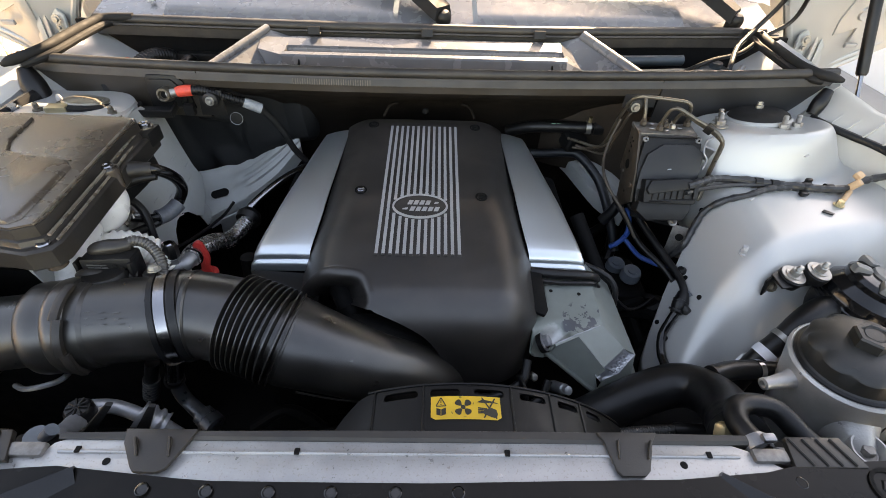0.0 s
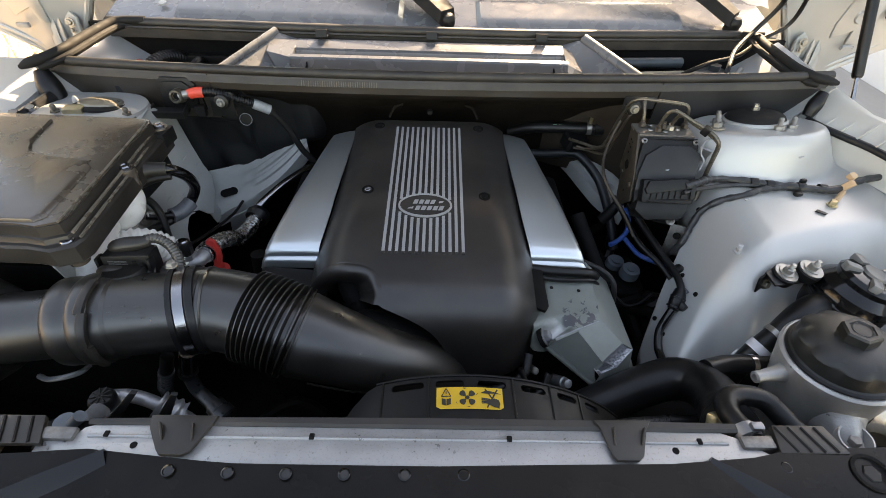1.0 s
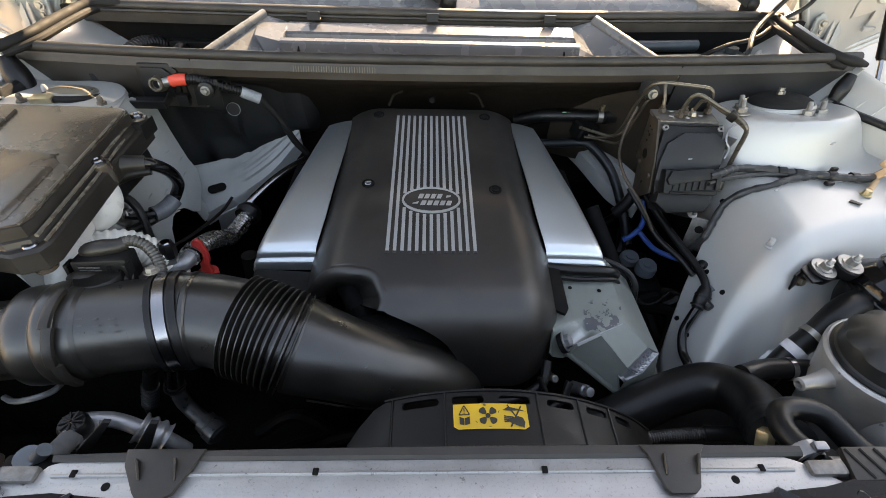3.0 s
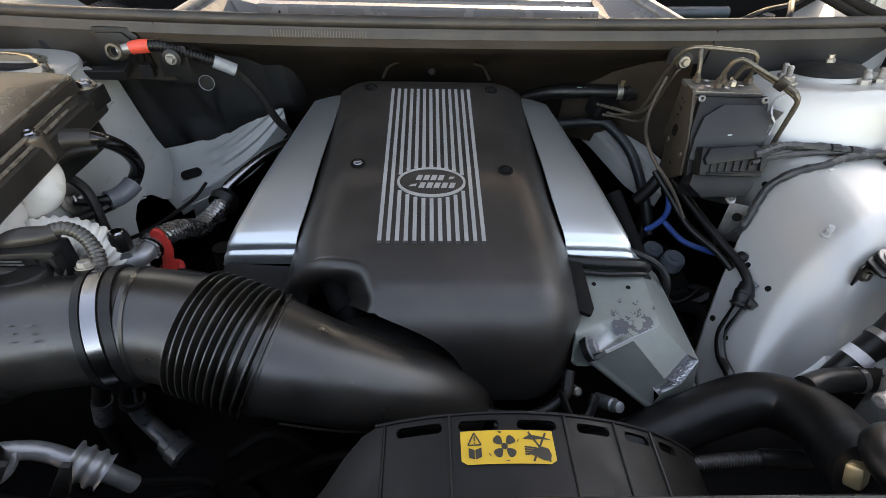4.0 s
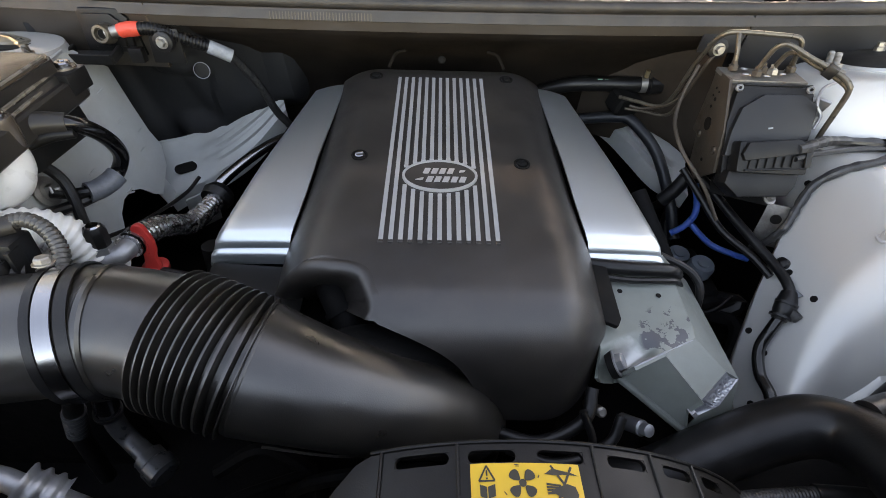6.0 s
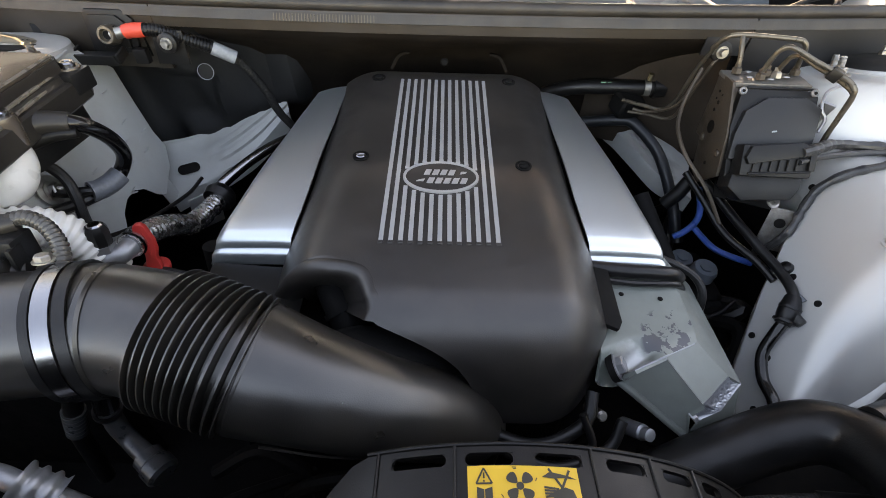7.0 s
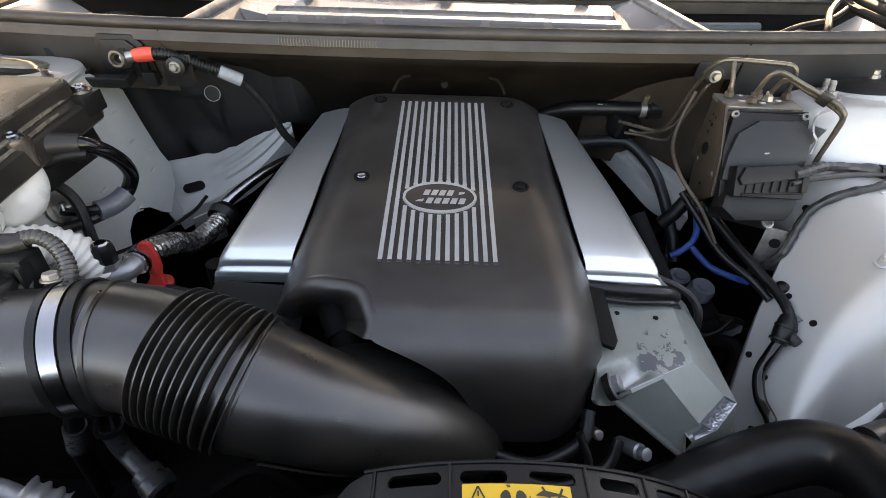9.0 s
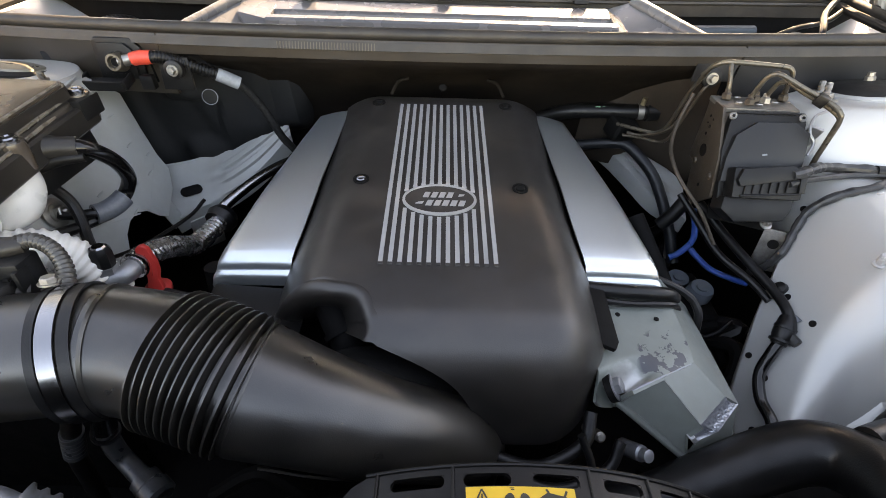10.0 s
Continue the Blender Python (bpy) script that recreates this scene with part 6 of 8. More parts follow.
    for o in ((0.4005, 0.5045, 0.8955), (0.394, 0.4945, 0.8835)):
        part("connector_rib", lathe([(0.009, -0.002), (0.0125, -0.0015), (0.0125, 0.0015), (0.009, 0.002)], o, (0.45, 0.65, 0.75), 16, 0, False), RUBBER, cn)
    part("clip_mark", block((0.003, 0.006, 0.001), axes((0.383, 0.484, 0.8705), (-0.5, -0.2, -0.85), (0, 1, 0)), 0.0003, 1), PALE, cn)
    part("lower_cable", hose([(0.394, 0.494, 0.883), (0.3845, 0.485, 0.868), (0.374, 0.4716, 0.8475), (0.368, 0.4456, 0.8345), (0.3675, 0.4156, 0.831), (0.360, 0.39, 0.812), (0.35, 0.37, 0.77)], 0.0068, 8, 12), GLOSSY, c)
    part("wing_strap", plate([(-0.012, -0.008), (0.004, -0.008), (0.012, 0.002), (-0.004, 0.008)], 0.003, axes((0.4085, 0.5145, 0.9035), (0.30, -0.72, 0.30), (0.45, 0.35, 0.75)), 0.001), LABELDARK, c, "grey triangular strap")
    part("wing_stud", lathe([(0, -0.004), (0.0075, -0.004), (0.0075, 0.006), (0, 0.008)], (0.4165, 0.556, 0.912), (-0.86, -0.05, 0.5), 16), RUBBER, c)


def build_wing_left():
    w = thing("inner_wing", (-0.6, 0.7, 0.7), "silver grey strut tower and inner wing sheet", "inner wing", "inner wings")

    sx = lambda y, z: -0.1746 - 0.0906 * y - 0.2589 * z
    outline = [(0.40, 1.060), (0.62, 1.070), (0.74, 1.078), (0.785, 1.072), (0.829, 1.031), (0.822, 0.978), (0.818, 0.933), (0.823, 0.905), (0.80, 0.880), (0.748, 0.860), (0.732, 0.872), (0.716, 0.893), (0.695, 0.905), (0.672, 0.906), (0.650, 0.898), (0.632, 0.880), (0.600, 0.868), (0.543, 0.862), (0.45, 0.87), (0.40, 0.89)]
    bm = bmesh.new()
    bm.faces.new([bm.verts.new((sx(y, z), y, z)) for y, z in outline])
    bmesh.ops.triangulate(bm, faces=bm.faces)
    bmesh.ops.solidify(bm, geom=bm.faces, thickness=0.002)
    part("sheet", bm, PRIMER, w, "", 0.9)
    part("wing_top", plate([(-0.88, 0.40), (-0.505, 0.40), (-0.508, 0.70), (-0.520, 0.765), (-0.545, 0.80), (-0.60, 0.826), (-0.88, 0.83)], 0.004, pose(0, 0, 1.080), 0.0015), PAINT, w)
    for y0, z0, y1, z1 in ((0.80, 0.945, 0.70, 0.925), (0.80, 0.93, 0.74, 0.90), (0.76, 0.955, 0.70, 0.95), (0.70, 0.90, 0.62, 0.935)):
        part("sheet_crease", sweep([(sx(y0, z0) + 0.001, y0, z0), (sx(y1, z1) + 0.001, y1, z1)], 0.0014, 6), PRIMER, w)
    part("tower_top", lathe([(0.0, -0.01), (0.092, -0.01), (0.088, 0.004), (0.078, 0.007), (0.0, 0.007)], (-0.610, 0.752, 1.080), (0, 0.10, 1), 48), PAINT, w)
    part("strut_cap", lathe([(0.0, 0.0), (0.036, 0.0), (0.037, 0.004), (0.033, 0.010), (0.02, 0.014), (0.0, 0.015)], (-0.598, 0.764, 1.082), (0.08, 0.24, 1), 44), CAPMETAL, w, "dull metal strut cap")
    part("cap_rim", lathe([(0.036, 0.0), (0.046, 0.0), (0.046, 0.004), (0.036, 0.008)], (-0.596, 0.766, 1.081), (0.08, 0.24, 1), 44, 0, False), SIDESEAL, w)
    for o in ((-0.534, 0.727, 1.080), (-0.652, 0.725, 1.083)):
        part("tower_stud", stud(o, (0, 0, 1), 0.0045, 0.020, 0.008), RUSTY, w)
    part("relay_block", block((0.032, 0.022, 0.014), pose(-0.620, 0.728, 1.092, 0, 0, 8), 0.003), BRASS, w, "yellow plated earth block")
    part("peg", lathe([(0.004, 0), (0.005, 0.008), (0.003, 0.014), (0, 0.016)], (-0.640, 0.765, 1.085), (-0.1, 0.1, 1), 12), PALE, w)
    for y, z in ((0.778, 1.017), (0.773, 0.974), (0.693, 0.907), (0.80, 0.945), (0.66, 0.96), (0.745, 0.955), (0.728, 0.930), (0.700, 0.940), (0.775, 0.925)):
        part("weld_tab", block((0.003, 0.014, 0.003), pose(sx(y, z) + 0.002, y, z, 0, 0, 0), 0.001), PRIMER, w)
    part("sheet_hole", lathe([(0, 0), (0.006, 0), (0.006, 0.001), (0, 0.001)], (sx(0.635, 0.925) + 0.001, 0.635, 0.925), (1, 0.09, 0.26), 14), DARK, w)
    e = part("earth_washer", lathe([(0, 0), (0.018, 0), (0.018, 0.0015), (0.012, 0.003), (0, 0.003)], (-0.476, 0.579, 0.987), (0.95, 0.09, 0.26), 28), ZINC, w)
    part("earth_nut", stud((-0.474, 0.579, 0.9875), (0.95, 0.09, 0.26), 0.004, 0.018, 0.008), ZINC, e)
    # pressed rail running back to the bulkhead, one for each side
    r = thing("chassis_brace", (-0.40, 0.87, 0.85), "pale grey pressed steel brace with an oval slot", "brace", "chassis braces")
    upper = spline([(-0.506, 0.851, 0.892), (-0.452, 0.872, 0.896), (-0.393, 0.895, 0.916), (-0.336, 0.915, 0.953), (-0.300, 0.930, 0.972)], 6)
    lower = spline([(-0.478, 0.778, 0.826), (-0.440, 0.797, 0.842), (-0.395, 0.820, 0.856), (-0.345, 0.857, 0.882), (-0.292, 0.905, 0.930)], 6)
    rows = []
    for a, b in zip(upper, lower):
        a, b = Vector(a), Vector(b)
        nrm = Vector((0.15, -0.55, 0.82))
        row = [a + nrm * 0.006, a + nrm * 0.004]
        for t, h in ((0.06, 0.002), (0.30, 0.0), (0.34, 0.004), (0.42, 0.004), (0.46, 0.0), (0.58, 0.0), (0.62, 0.004), (0.70, 0.004), (0.74, 0.0), (0.95, 0.0), (1.0, -0.004)):
            end = smooth(-0.44, -0.40, a.x)
            row.append(a.lerp(b, t) + nrm * h * end)
        row.append(b + Vector((0.0, 0.006, -0.028)))
        rows.append(row)
    bm = skin(rows, False, False)
    bmesh.ops.recalc_face_normals(bm, faces=bm.faces)
    bmesh.ops.solidify(bm, geom=bm.faces, thickness=0.003)
    part("pressing", bm, PRIMER, r, "", 0.8)
    part("slot", plate([(0.0085 * math.cos(t) + (0.0095 if math.cos(t) > 0 else -0.0095), 0.0085 * math.sin(t)) for t in (2 * math.pi * k / 24 for k in range(24))], 0.002, axes(Vector((-0.453, 0.817, 0.865)) + Vector((0.15, -0.55, 0.82)) * 0.002, (0.92, 0.36, 0.12), (-0.2, 0.75, 0.62)), 0), DARK, r)
    part("pin_hole", lathe([(0, 0), (0.003, 0), (0.003, 0.001), (0, 0.001)], (-0.344, 0.881, 0.913), (0.15, -0.55, 0.82), 10), DARK, r)
    part("side_flange", plate([(-0.012, -0.045), (0.012, -0.04), (0.016, 0.03), (-0.010, 0.034)], 0.003, axes((-0.480, 0.772, 0.865), (0.35, 0.9, 0.2), (-0.1, 0.3, 1)), 0.001), PRIMER, r)
    part("lower_tab", plate([(-0.03, -0.06), (0.02, -0.06), (0.03, 0.03), (-0.02, 0.03)], 0.003, axes((-0.43, 0.785, 0.81), (0.75, 0.6, 0.1), (0.2, -0.3, 1)), 0.001), PRIMER, r)
    r2 = thing("chassis_brace", (0.33, 0.87, 0.85), "grey pressed steel brace curving below the hydraulic unit", "brace", "chassis braces")
    upper = [Vector(q) for q in spline([(0.290, 0.975, 0.928), (0.312, 0.948, 0.926), (0.330, 0.928, 0.921), (0.354, 0.897, 0.908), (0.384, 0.862, 0.893), (0.408, 0.832, 0.882)], 6)]
    lower = [Vector(q) for q in spline([(0.285, 0.945, 0.905), (0.302, 0.905, 0.902), (0.324, 0.850, 0.893), (0.350, 0.815, 0.876), (0.372, 0.785, 0.872), (0.391, 0.762, 0.868)], 6)]
    nrm = Vector((-0.35, -0.35, 0.87))
    rows = []
    for k, (a, c) in enumerate(zip(upper, lower)):
        g = smooth(0.28, 0.36, k / 30) * (1 - smooth(0.76, 0.86, k / 30))
        row = [a + Vector((0.006, 0.012, 0.006))]
        for t, h in ((0.0, 0.003), (0.14, 0.0), (0.20, -0.0045), (0.27, -0.0045), (0.33, 0.0), (0.52, 0.001), (0.58, -0.004), (0.66, -0.004), (0.72, 0.0), (0.95, 0.001), (1.0, -0.002)):
            row.append(a.lerp(c, t) + nrm * h * (g if h < 0 else 1))
        row.append(c + Vector((-0.002, 0.004, -0.030)))
        rows.append(row)
    bm = skin(rows, False, False)
    bmesh.ops.recalc_face_normals(bm, faces=bm.faces)
    bmesh.ops.solidify(bm, geom=bm.faces, thickness=0.003)
    part("pressing", bm, PRIMER, r2, "", 0.8)
    part("cast_lug", block((0.055, 0.035, 0.035), pose(0.298, 0.985, 0.935, 10, 14, -38), 0.008, 3), HYDRO2, r2, "dusty cast lug")
    part("round_hole", lathe([(0, 0), (0.011, 0), (0.011, 0.001), (0, 0.001)], (0.397, 0.806, 0.8775), (-0.35, -0.35, 0.87), 20), DARK, r2)


def build_left_flange():
    fl = thing("wing_flange", (-0.85, 0.7, 1.0), "white painted wing flange with a rubber boot", "wing flange")
    rows = []
    for y, z in ((0.15, 1.075), (0.40, 1.080), (0.60, 1.085), (0.70, 1.088), (0.78, 1.092), (0.84, 1.098), (0.93, 1.10)):
        rows.append([Vector((-0.725, y, z - 0.05)), Vector((-0.732, y, z - 0.004)), Vector((-0.747, y, z)), Vector((-0.96, y, z + 0.003)), Vector((-1.0, y, z - 0.05)), Vector((-1.0, y, z - 0.35))])
    bm = skin(rows, False, False)
    bmesh.ops.recalc_face_normals(bm, faces=bm.faces)
    bmesh.ops.solidify(bm, geom=bm.faces, thickness=0.003)
    part("flange", bm, PAINT, fl)
    part("corner_boot", hose([(-0.722, 0.824, 1.120, 0.012), (-0.712, 0.812, 1.095, 0.020), (-0.700, 0.800, 1.070, 0.018)], 0.02, 6, 14), RUBBER, fl, "black rubber corner boot")
    for o in ((-0.70, 0.735, 1.085), (-0.715, 0.715, 1.085)):
        part("flange_bolt", bolt(o, (0.2, -0.2, 1), 0.008, 0.010), STEEL, fl)
    part("edge_trim", hose([(-0.70, 0.79, 1.085), (-0.71, 0.74, 1.080), (-0.72, 0.68, 1.075), (-0.73, 0.5, 1.07)], 0.012, 8, 10), RUBBER, fl)


# ---- air filter box ----
def build_airbox():
    a = thing("air_filter_box", (-0.6, 0.54, 0.9), "dusty black plastic air filter box with a stepped lid", "air filter box")
    ol = [(-0.86, 0.392), (-0.475, 0.383), (-0.448, 0.378), (-0.425, 0.388), (-0.420, 0.402), (-0.424, 0.46), (-0.430, 0.56), (-0.4325, 0.66), (-0.440, 0.672), (-0.47, 0.676), (-0.86, 0.69)]

    def ring(z, g):
        cx, cy = -0.64, 0.53
        return [Vector((cx + (x - cx) * (1 - g / 0.22), cy + (y - cy) * (1 - g / 0.15), z)) for x, y in ol]
    # Base, rim and sides get blacker plastics than the lid to carry shade.
    part("base", skin([ring(0.99, 0.088), ring(1.02, 0.085), ring(1.060, 0.080), ring(1.066, 0.012), ring(1.070, 0.008)]), MODULE, a)
    lid = part("lid", skin([ring(1.1120, 0.0162), ring(1.1155, 0.0165), ring(1.1160, 0.019), ring(1.1160, 0.08)]), BOX, a, "dusty lid with a brown reflection put into its colour", 0.45)
    part("lid_side", skin([ring(1.090, 0.006), ring(1.0935, 0.009), ring(1.0990, 0.0105), ring(1.1000, 0.0135), ring(1.1130, 0.0150), ring(1.1135, 0.0175)]), RAILP, lid, "stepped lid side, its shade put into a blacker plastic", 0.45)
    part("lid_rim", skin([ring(1.066, 0.001), ring(1.0685, -0.001), ring(1.090, 0.0), ring(1.0925, 0.003), ring(1.0925, 0.03)]), RAILP, lid, "lid rim, its shade put into a blacker plastic", 0.45)
    # raised field and shallow trough on the lid
    rf = [(-0.86, 0.405), (-0.466, 0.401), (-0.457, 0.410), (-0.463, 0.515), (-0.475, 0.529), (-0.530, 0.5375), (-0.565, 0.550), (-0.582, 0.580), (-0.593, 0.645), (-0.86, 0.66)]
    rows = []
    cxy = (-0.72, 0.54)
    for z, g in ((1.110, 1.0), (1.117, 0.997), (1.1195, 0.988), (1.1203, 0.972)):
        rows.append([Vector((cxy[0] + (x - cxy[0]) * g, cxy[1] + (y - cxy[1]) * g, z)) for x, y in rf])
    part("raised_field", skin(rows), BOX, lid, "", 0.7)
    part("trough_edge", sweep([(-0.538, 0.541, 1.1165), (-0.475, 0.533, 1.1165)], 0.0012, 8), BOX, lid)
    for x0, x1, y1, z, rr in ((-0.4400, -0.4525, 0.648, 1.1162, 0.0016), (-0.4301, -0.4470, 0.632, 1.1010, 0.0022), (-0.4240, -0.4425, 0.614, 1.0945, 0.0020)):
        part("edge_rib", sweep([(x0, 0.402, z), ((x0 + x1) / 2 + 0.001, 0.52, z), (x1, y1, z)], rr, 6), RIBLIT, lid)
    for x, y, z in ((-0.437, 0.396, 1.090), (-0.4385, 0.541, 1.1005), (-0.444, 0.659, 1.102)):
        part("boss", lathe([(0.0, -0.03), (0.011, -0.03), (0.0125, -0.004), (0.0115, 0.0), (0, 0.0)], (x, y, z), (0, 0, 1), 20), BOX, lid)
        sc = part("lid_screw", lathe([(0.0, -0.002), (0.0075, -0.002), (0.0078, 0.003), (0.0066, 0.0045), (0.004, 0.0045), (0.003, 0.003), (0, 0.003)], (x, y, z + 0.001), (0, 0, 1), 24), STEEL, lid, "bright lid screw")
        part("screw_socket", lathe([(0, 0), (0.003, 0), (0.003, 0.0006), (0, 0.0006)], (x, y, z + 0.0036), (0, 0, 1), 6), GREYP, sc)
    part("corner_block", block((0.036, 0.034, 0.024), pose(-0.447, 0.655, 1.088, 0, 0, -4), 0.003), MODULE, a)
    part("corner_skirt", block((0.020, 0.10, 0.060), pose(-0.462, 0.610, 1.052, 0, -6, -4), 0.004), MODULE, a)
    part("lower_corner", plate([(-0.045, 0.0), (0.05, 0.012), (0.05, 0.03), (-0.045, 0.045)], 0.010, axes((-0.470, 0.612, 1.015), (-0.15, 0.9, -0.12), (0.1, 0.1, 1)), 0.002), MODULE, a)
    part("inlet_horn", lathe([(0.049, -0.004), (0.053, 0.0), (0.060, 0.012), (0.072, 0.035), (0.078, 0.07), (0.0, 0.07)], (-0.518, 0.335, 1.002), (-1, -0.1, -0.02), 44), TUBE, a)
    # pale bottle shoulder and corrugated duct below the edge
    d = thing("corrugated_duct", (-0.40, 0.47, 0.98), "pale grey corrugated duct below the filter box", "duct")
    part("duct", ribbed([(-0.480, 0.500, 1.068), (-0.476, 0.482, 1.052), (-0.472, 0.464, 1.035), (-0.468, 0.447, 1.012), (-0.463, 0.432, 0.985), (-0.46, 0.42, 0.95)], 0.033, 0.030, 0.0025, 30), DUCT, d, "pale bulging duct", 1.4)
    part("elbow", ribbed([(-0.472, 0.462, 0.998), (-0.452, 0.480, 1.010), (-0.430, 0.495, 1.004), (-0.412, 0.503, 0.988), (-0.398, 0.506, 0.965), (-0.39, 0.508, 0.93)], 0.021, 0.0072, 0.0022, 30), DUCT, d, "corrugated elbow", 1.2)
    part("shoulder", hose([(-0.458, 0.556, 1.070, 0.008), (-0.455, 0.546, 1.062, 0.018), (-0.453, 0.533, 1.050, 0.0235), (-0.454, 0.518, 1.038, 0.023), (-0.457, 0.504, 1.028, 0.013), (-0.459, 0.498, 1.023, 0.003)], 0.02, 6, 20), DUCT, d, "pale moulded pocket")
    # sensor on the air meter
    s = thing("air_flow_sensor", (-0.385, 0.40, 1.03), "black plastic air flow sensor with a strap clip", "sensor")
    part("socket", lathe([(0, 0), (0.026, 0), (0.0255, 0.018), (0.023, 0.022), (0, 0.022)], (-0.388, 0.392, 1.030), (0, 0.15, 1), 30), GREYP, s)
    body = part("body", block((0.058, 0.026, 0.032), pose(-0.388, 0.413, 1.046, -8, 0, 4), 0.003), MODULE, s)
    for x in (-0.4225, -0.3595):
        part("side_flange", block((0.004, 0.014, 0.030), pose(x, 0.404, 1.044, -8, 0, 4), 0.001), GREYP, body)
    for x, z in ((-0.376, 1.0555), (-0.376, 1.0475), (-0.3685, 1.0515)):
        part("pin_hole", block((0.005, 0.001, 0.0045), pose(x, 0.3992, z, -8, 0, 4), 0.0003, 1), DARK, body)
    part("cap", hose([(-0.412, 0.420, 1.061, 0.006), (-0.405, 0.420, 1.063, 0.0090), (-0.392, 0.422, 1.065, 0.0100), (-0.379, 0.425, 1.065, 0.0092), (-0.368, 0.430, 1.065, 0.0075)], 0.01, 6, 16), RAILP, s, "domed black connector")
    strap = [(-0.424, 0.408, 1.034), (-0.420, 0.397, 1.046), (-0.410, 0.392, 1.0515), (-0.400, 0.391, 1.0515), (-0.386, 0.393, 1.0480), (-0.370, 0.397, 1.0450), (-0.358, 0.404, 1.040)]
    part("strap", sweep(spline(strap, 6), 0.0064, 10, 0.45), RAILP, s, "dusty black strap clip")
    part("lead_plug", ribbed([(-0.405, 0.394, 1.046), (-0.405, 0.387, 1.039), (-0.405, 0.382, 1.033)], 0.0085, 0.005, 0.0022), SIDESEAL, s, "", 1.2)
    for k in range(2):
        for j in range(3):
            part("print_bar", block((0.007, 0.0018, 0.0004), axes((-0.404 + 0.008 * j, 0.3985, 1.0575 - 0.004 * k), (1, 0.07, 0), (0, 0.14, 1)), 0), PRINT, s)
    part("sensor_lead", ribbed([(-0.372, 0.430, 1.067), (-0.360, 0.432, 1.068), (-0.345, 0.428, 1.063), (-0.331, 0.416, 1.054), (-0.323, 0.400, 1.044), (-0.321, 0.388, 1.03)], 0.0066, 0.0042, 0.0018, 14), RIBBED, s, "black corrugated sensor lead", 1.2)


# ---- small lines and cables by the left wing ----
def build_left_small():
    c = thing("alternator_cable", (-0.43, 0.60, 1.0), "thick black cable looping from the filter box with a grey label", "cable")
    part("plug", hose([(-0.468, 0.562, 1.074, 0.019), (-0.448, 0.566, 1.076, 0.0175), (-0.430, 0.572, 1.078, 0.0125), (-0.408, 0.580, 1.075, 0.0105)], 0.015, 6, 16), RAILP, c)
    part("plug_tail", hose([(-0.45, 0.560, 1.060, 0.009), (-0.425, 0.568, 1.066, 0.007), (-0.402, 0.575, 1.066, 0.005)], 0.006, 6, 12), GREYP, c)
    part("loop", hose([(-0.430, 0.572, 1.078), (-0.405, 0.582, 1.073), (-0.397, 0.604, 1.047), (-0.404, 0.625, 1.013), (-0.416, 0.628, 0.990), (-0.424, 0.613, 0.979), (-0.432, 0.597, 0.978), (-0.44, 0.588, 0.980)], 0.0085, 10, 14), GLOSSY, c)
    part("label_wrap", hose([(-0.419, 0.622, 0.983), (-0.425, 0.610, 0.979), (-0.432, 0.597, 0.978), (-0.438, 0.588, 0.980)], 0.0122, 6, 16), LABELDARK, c, "grey printed label")
    part("earth_lead", hose([(-0.470, 0.576, 0.988), (-0.455, 0.581, 0.983), (-0.44, 0.586, 0.982), (-0.43, 0.592, 0.980)], 0.0062, 8, 10), RUBBER, c)
    part("lower_lead", hose([(-0.475, 0.475, 1.02), (-0.468, 0.498, 1.010), (-0.463, 0.521, 0.992), (-0.455, 0.547, 0.981), (-0.445, 0.579, 0.972), (-0.432, 0.598, 0.972)], 0.0066, 8, 10), RUBBER, c)
    part("side_lead", hose([(-0.470, 0.553, 1.055), (-0.465, 0.561, 1.044), (-0.460, 0.578, 1.022), (-0.452, 0.581, 1.003), (-0.445, 0.574, 0.984), (-0.440, 0.562, 0.955), (-0.43, 0.55, 0.91)], 0.0062, 8, 10), RUBBER, c)
    part("thin_lead", hose([(-0.445, 0.56, 0.925), (-0.425, 0.62, 0.905), (-0.40, 0.70, 0.895), (-0.39, 0.74, 0.90)], 0.0028, 8, 8), RUBBER, c)
    f = thing("refrigerant_line", (-0.40, 0.6, 0.9), "foil wrapped refrigerant pipe with a capped service valve", "pipe")
    part("foil_wrap", ribbed([(-0.366, 0.520, 0.957), (-0.363, 0.550, 0.952), (-0.362, 0.590, 0.930), (-0.360, 0.625, 0.903), (-0.357, 0.660, 0.893), (-0.352, 0.700, 0.890)], 0.0142, 0.007, 0.0014, 22), FOIL, f, "crinkled silver foil wrap", 1.2)
    part("grommet", lathe([(0.0, -0.012), (0.021, -0.012), (0.023, 0.0), (0.018, 0.010), (0.0, 0.010)], (-0.351, 0.706, 0.892), (0.25, 1, 0.2), 24), RUBBER, f)
    part("bare_pipe", hose([(-0.352, 0.712, 0.895), (-0.349, 0.722, 0.904), (-0.327, 0.76, 0.913), (-0.302, 0.80, 0.918), (-0.275, 0.84, 0.917), (-0.24, 0.89, 0.91)], 0.0082, 8, 16), STEEL, f, "bright metal pipe")
    for o, rr in (((-0.366, 0.522, 0.957), 0.0160), ((-0.366, 0.534, 0.955), 0.0155)):
        part("collar", lathe([(rr - 0.002, 0), (rr, 0.001), (rr, 0.004), (rr - 0.002, 0.005)], o, (0.0, 1, -0.15), 26, 0, False), STEEL, f)
    part("front_pipe", hose([(-0.366, 0.525, 0.957), (-0.369, 0.512, 0.956), (-0.380, 0.502, 0.954), (-0.400, 0.496, 0.950), (-0.43, 0.49, 0.94)], 0.0110, 8, 16), DULL, f)
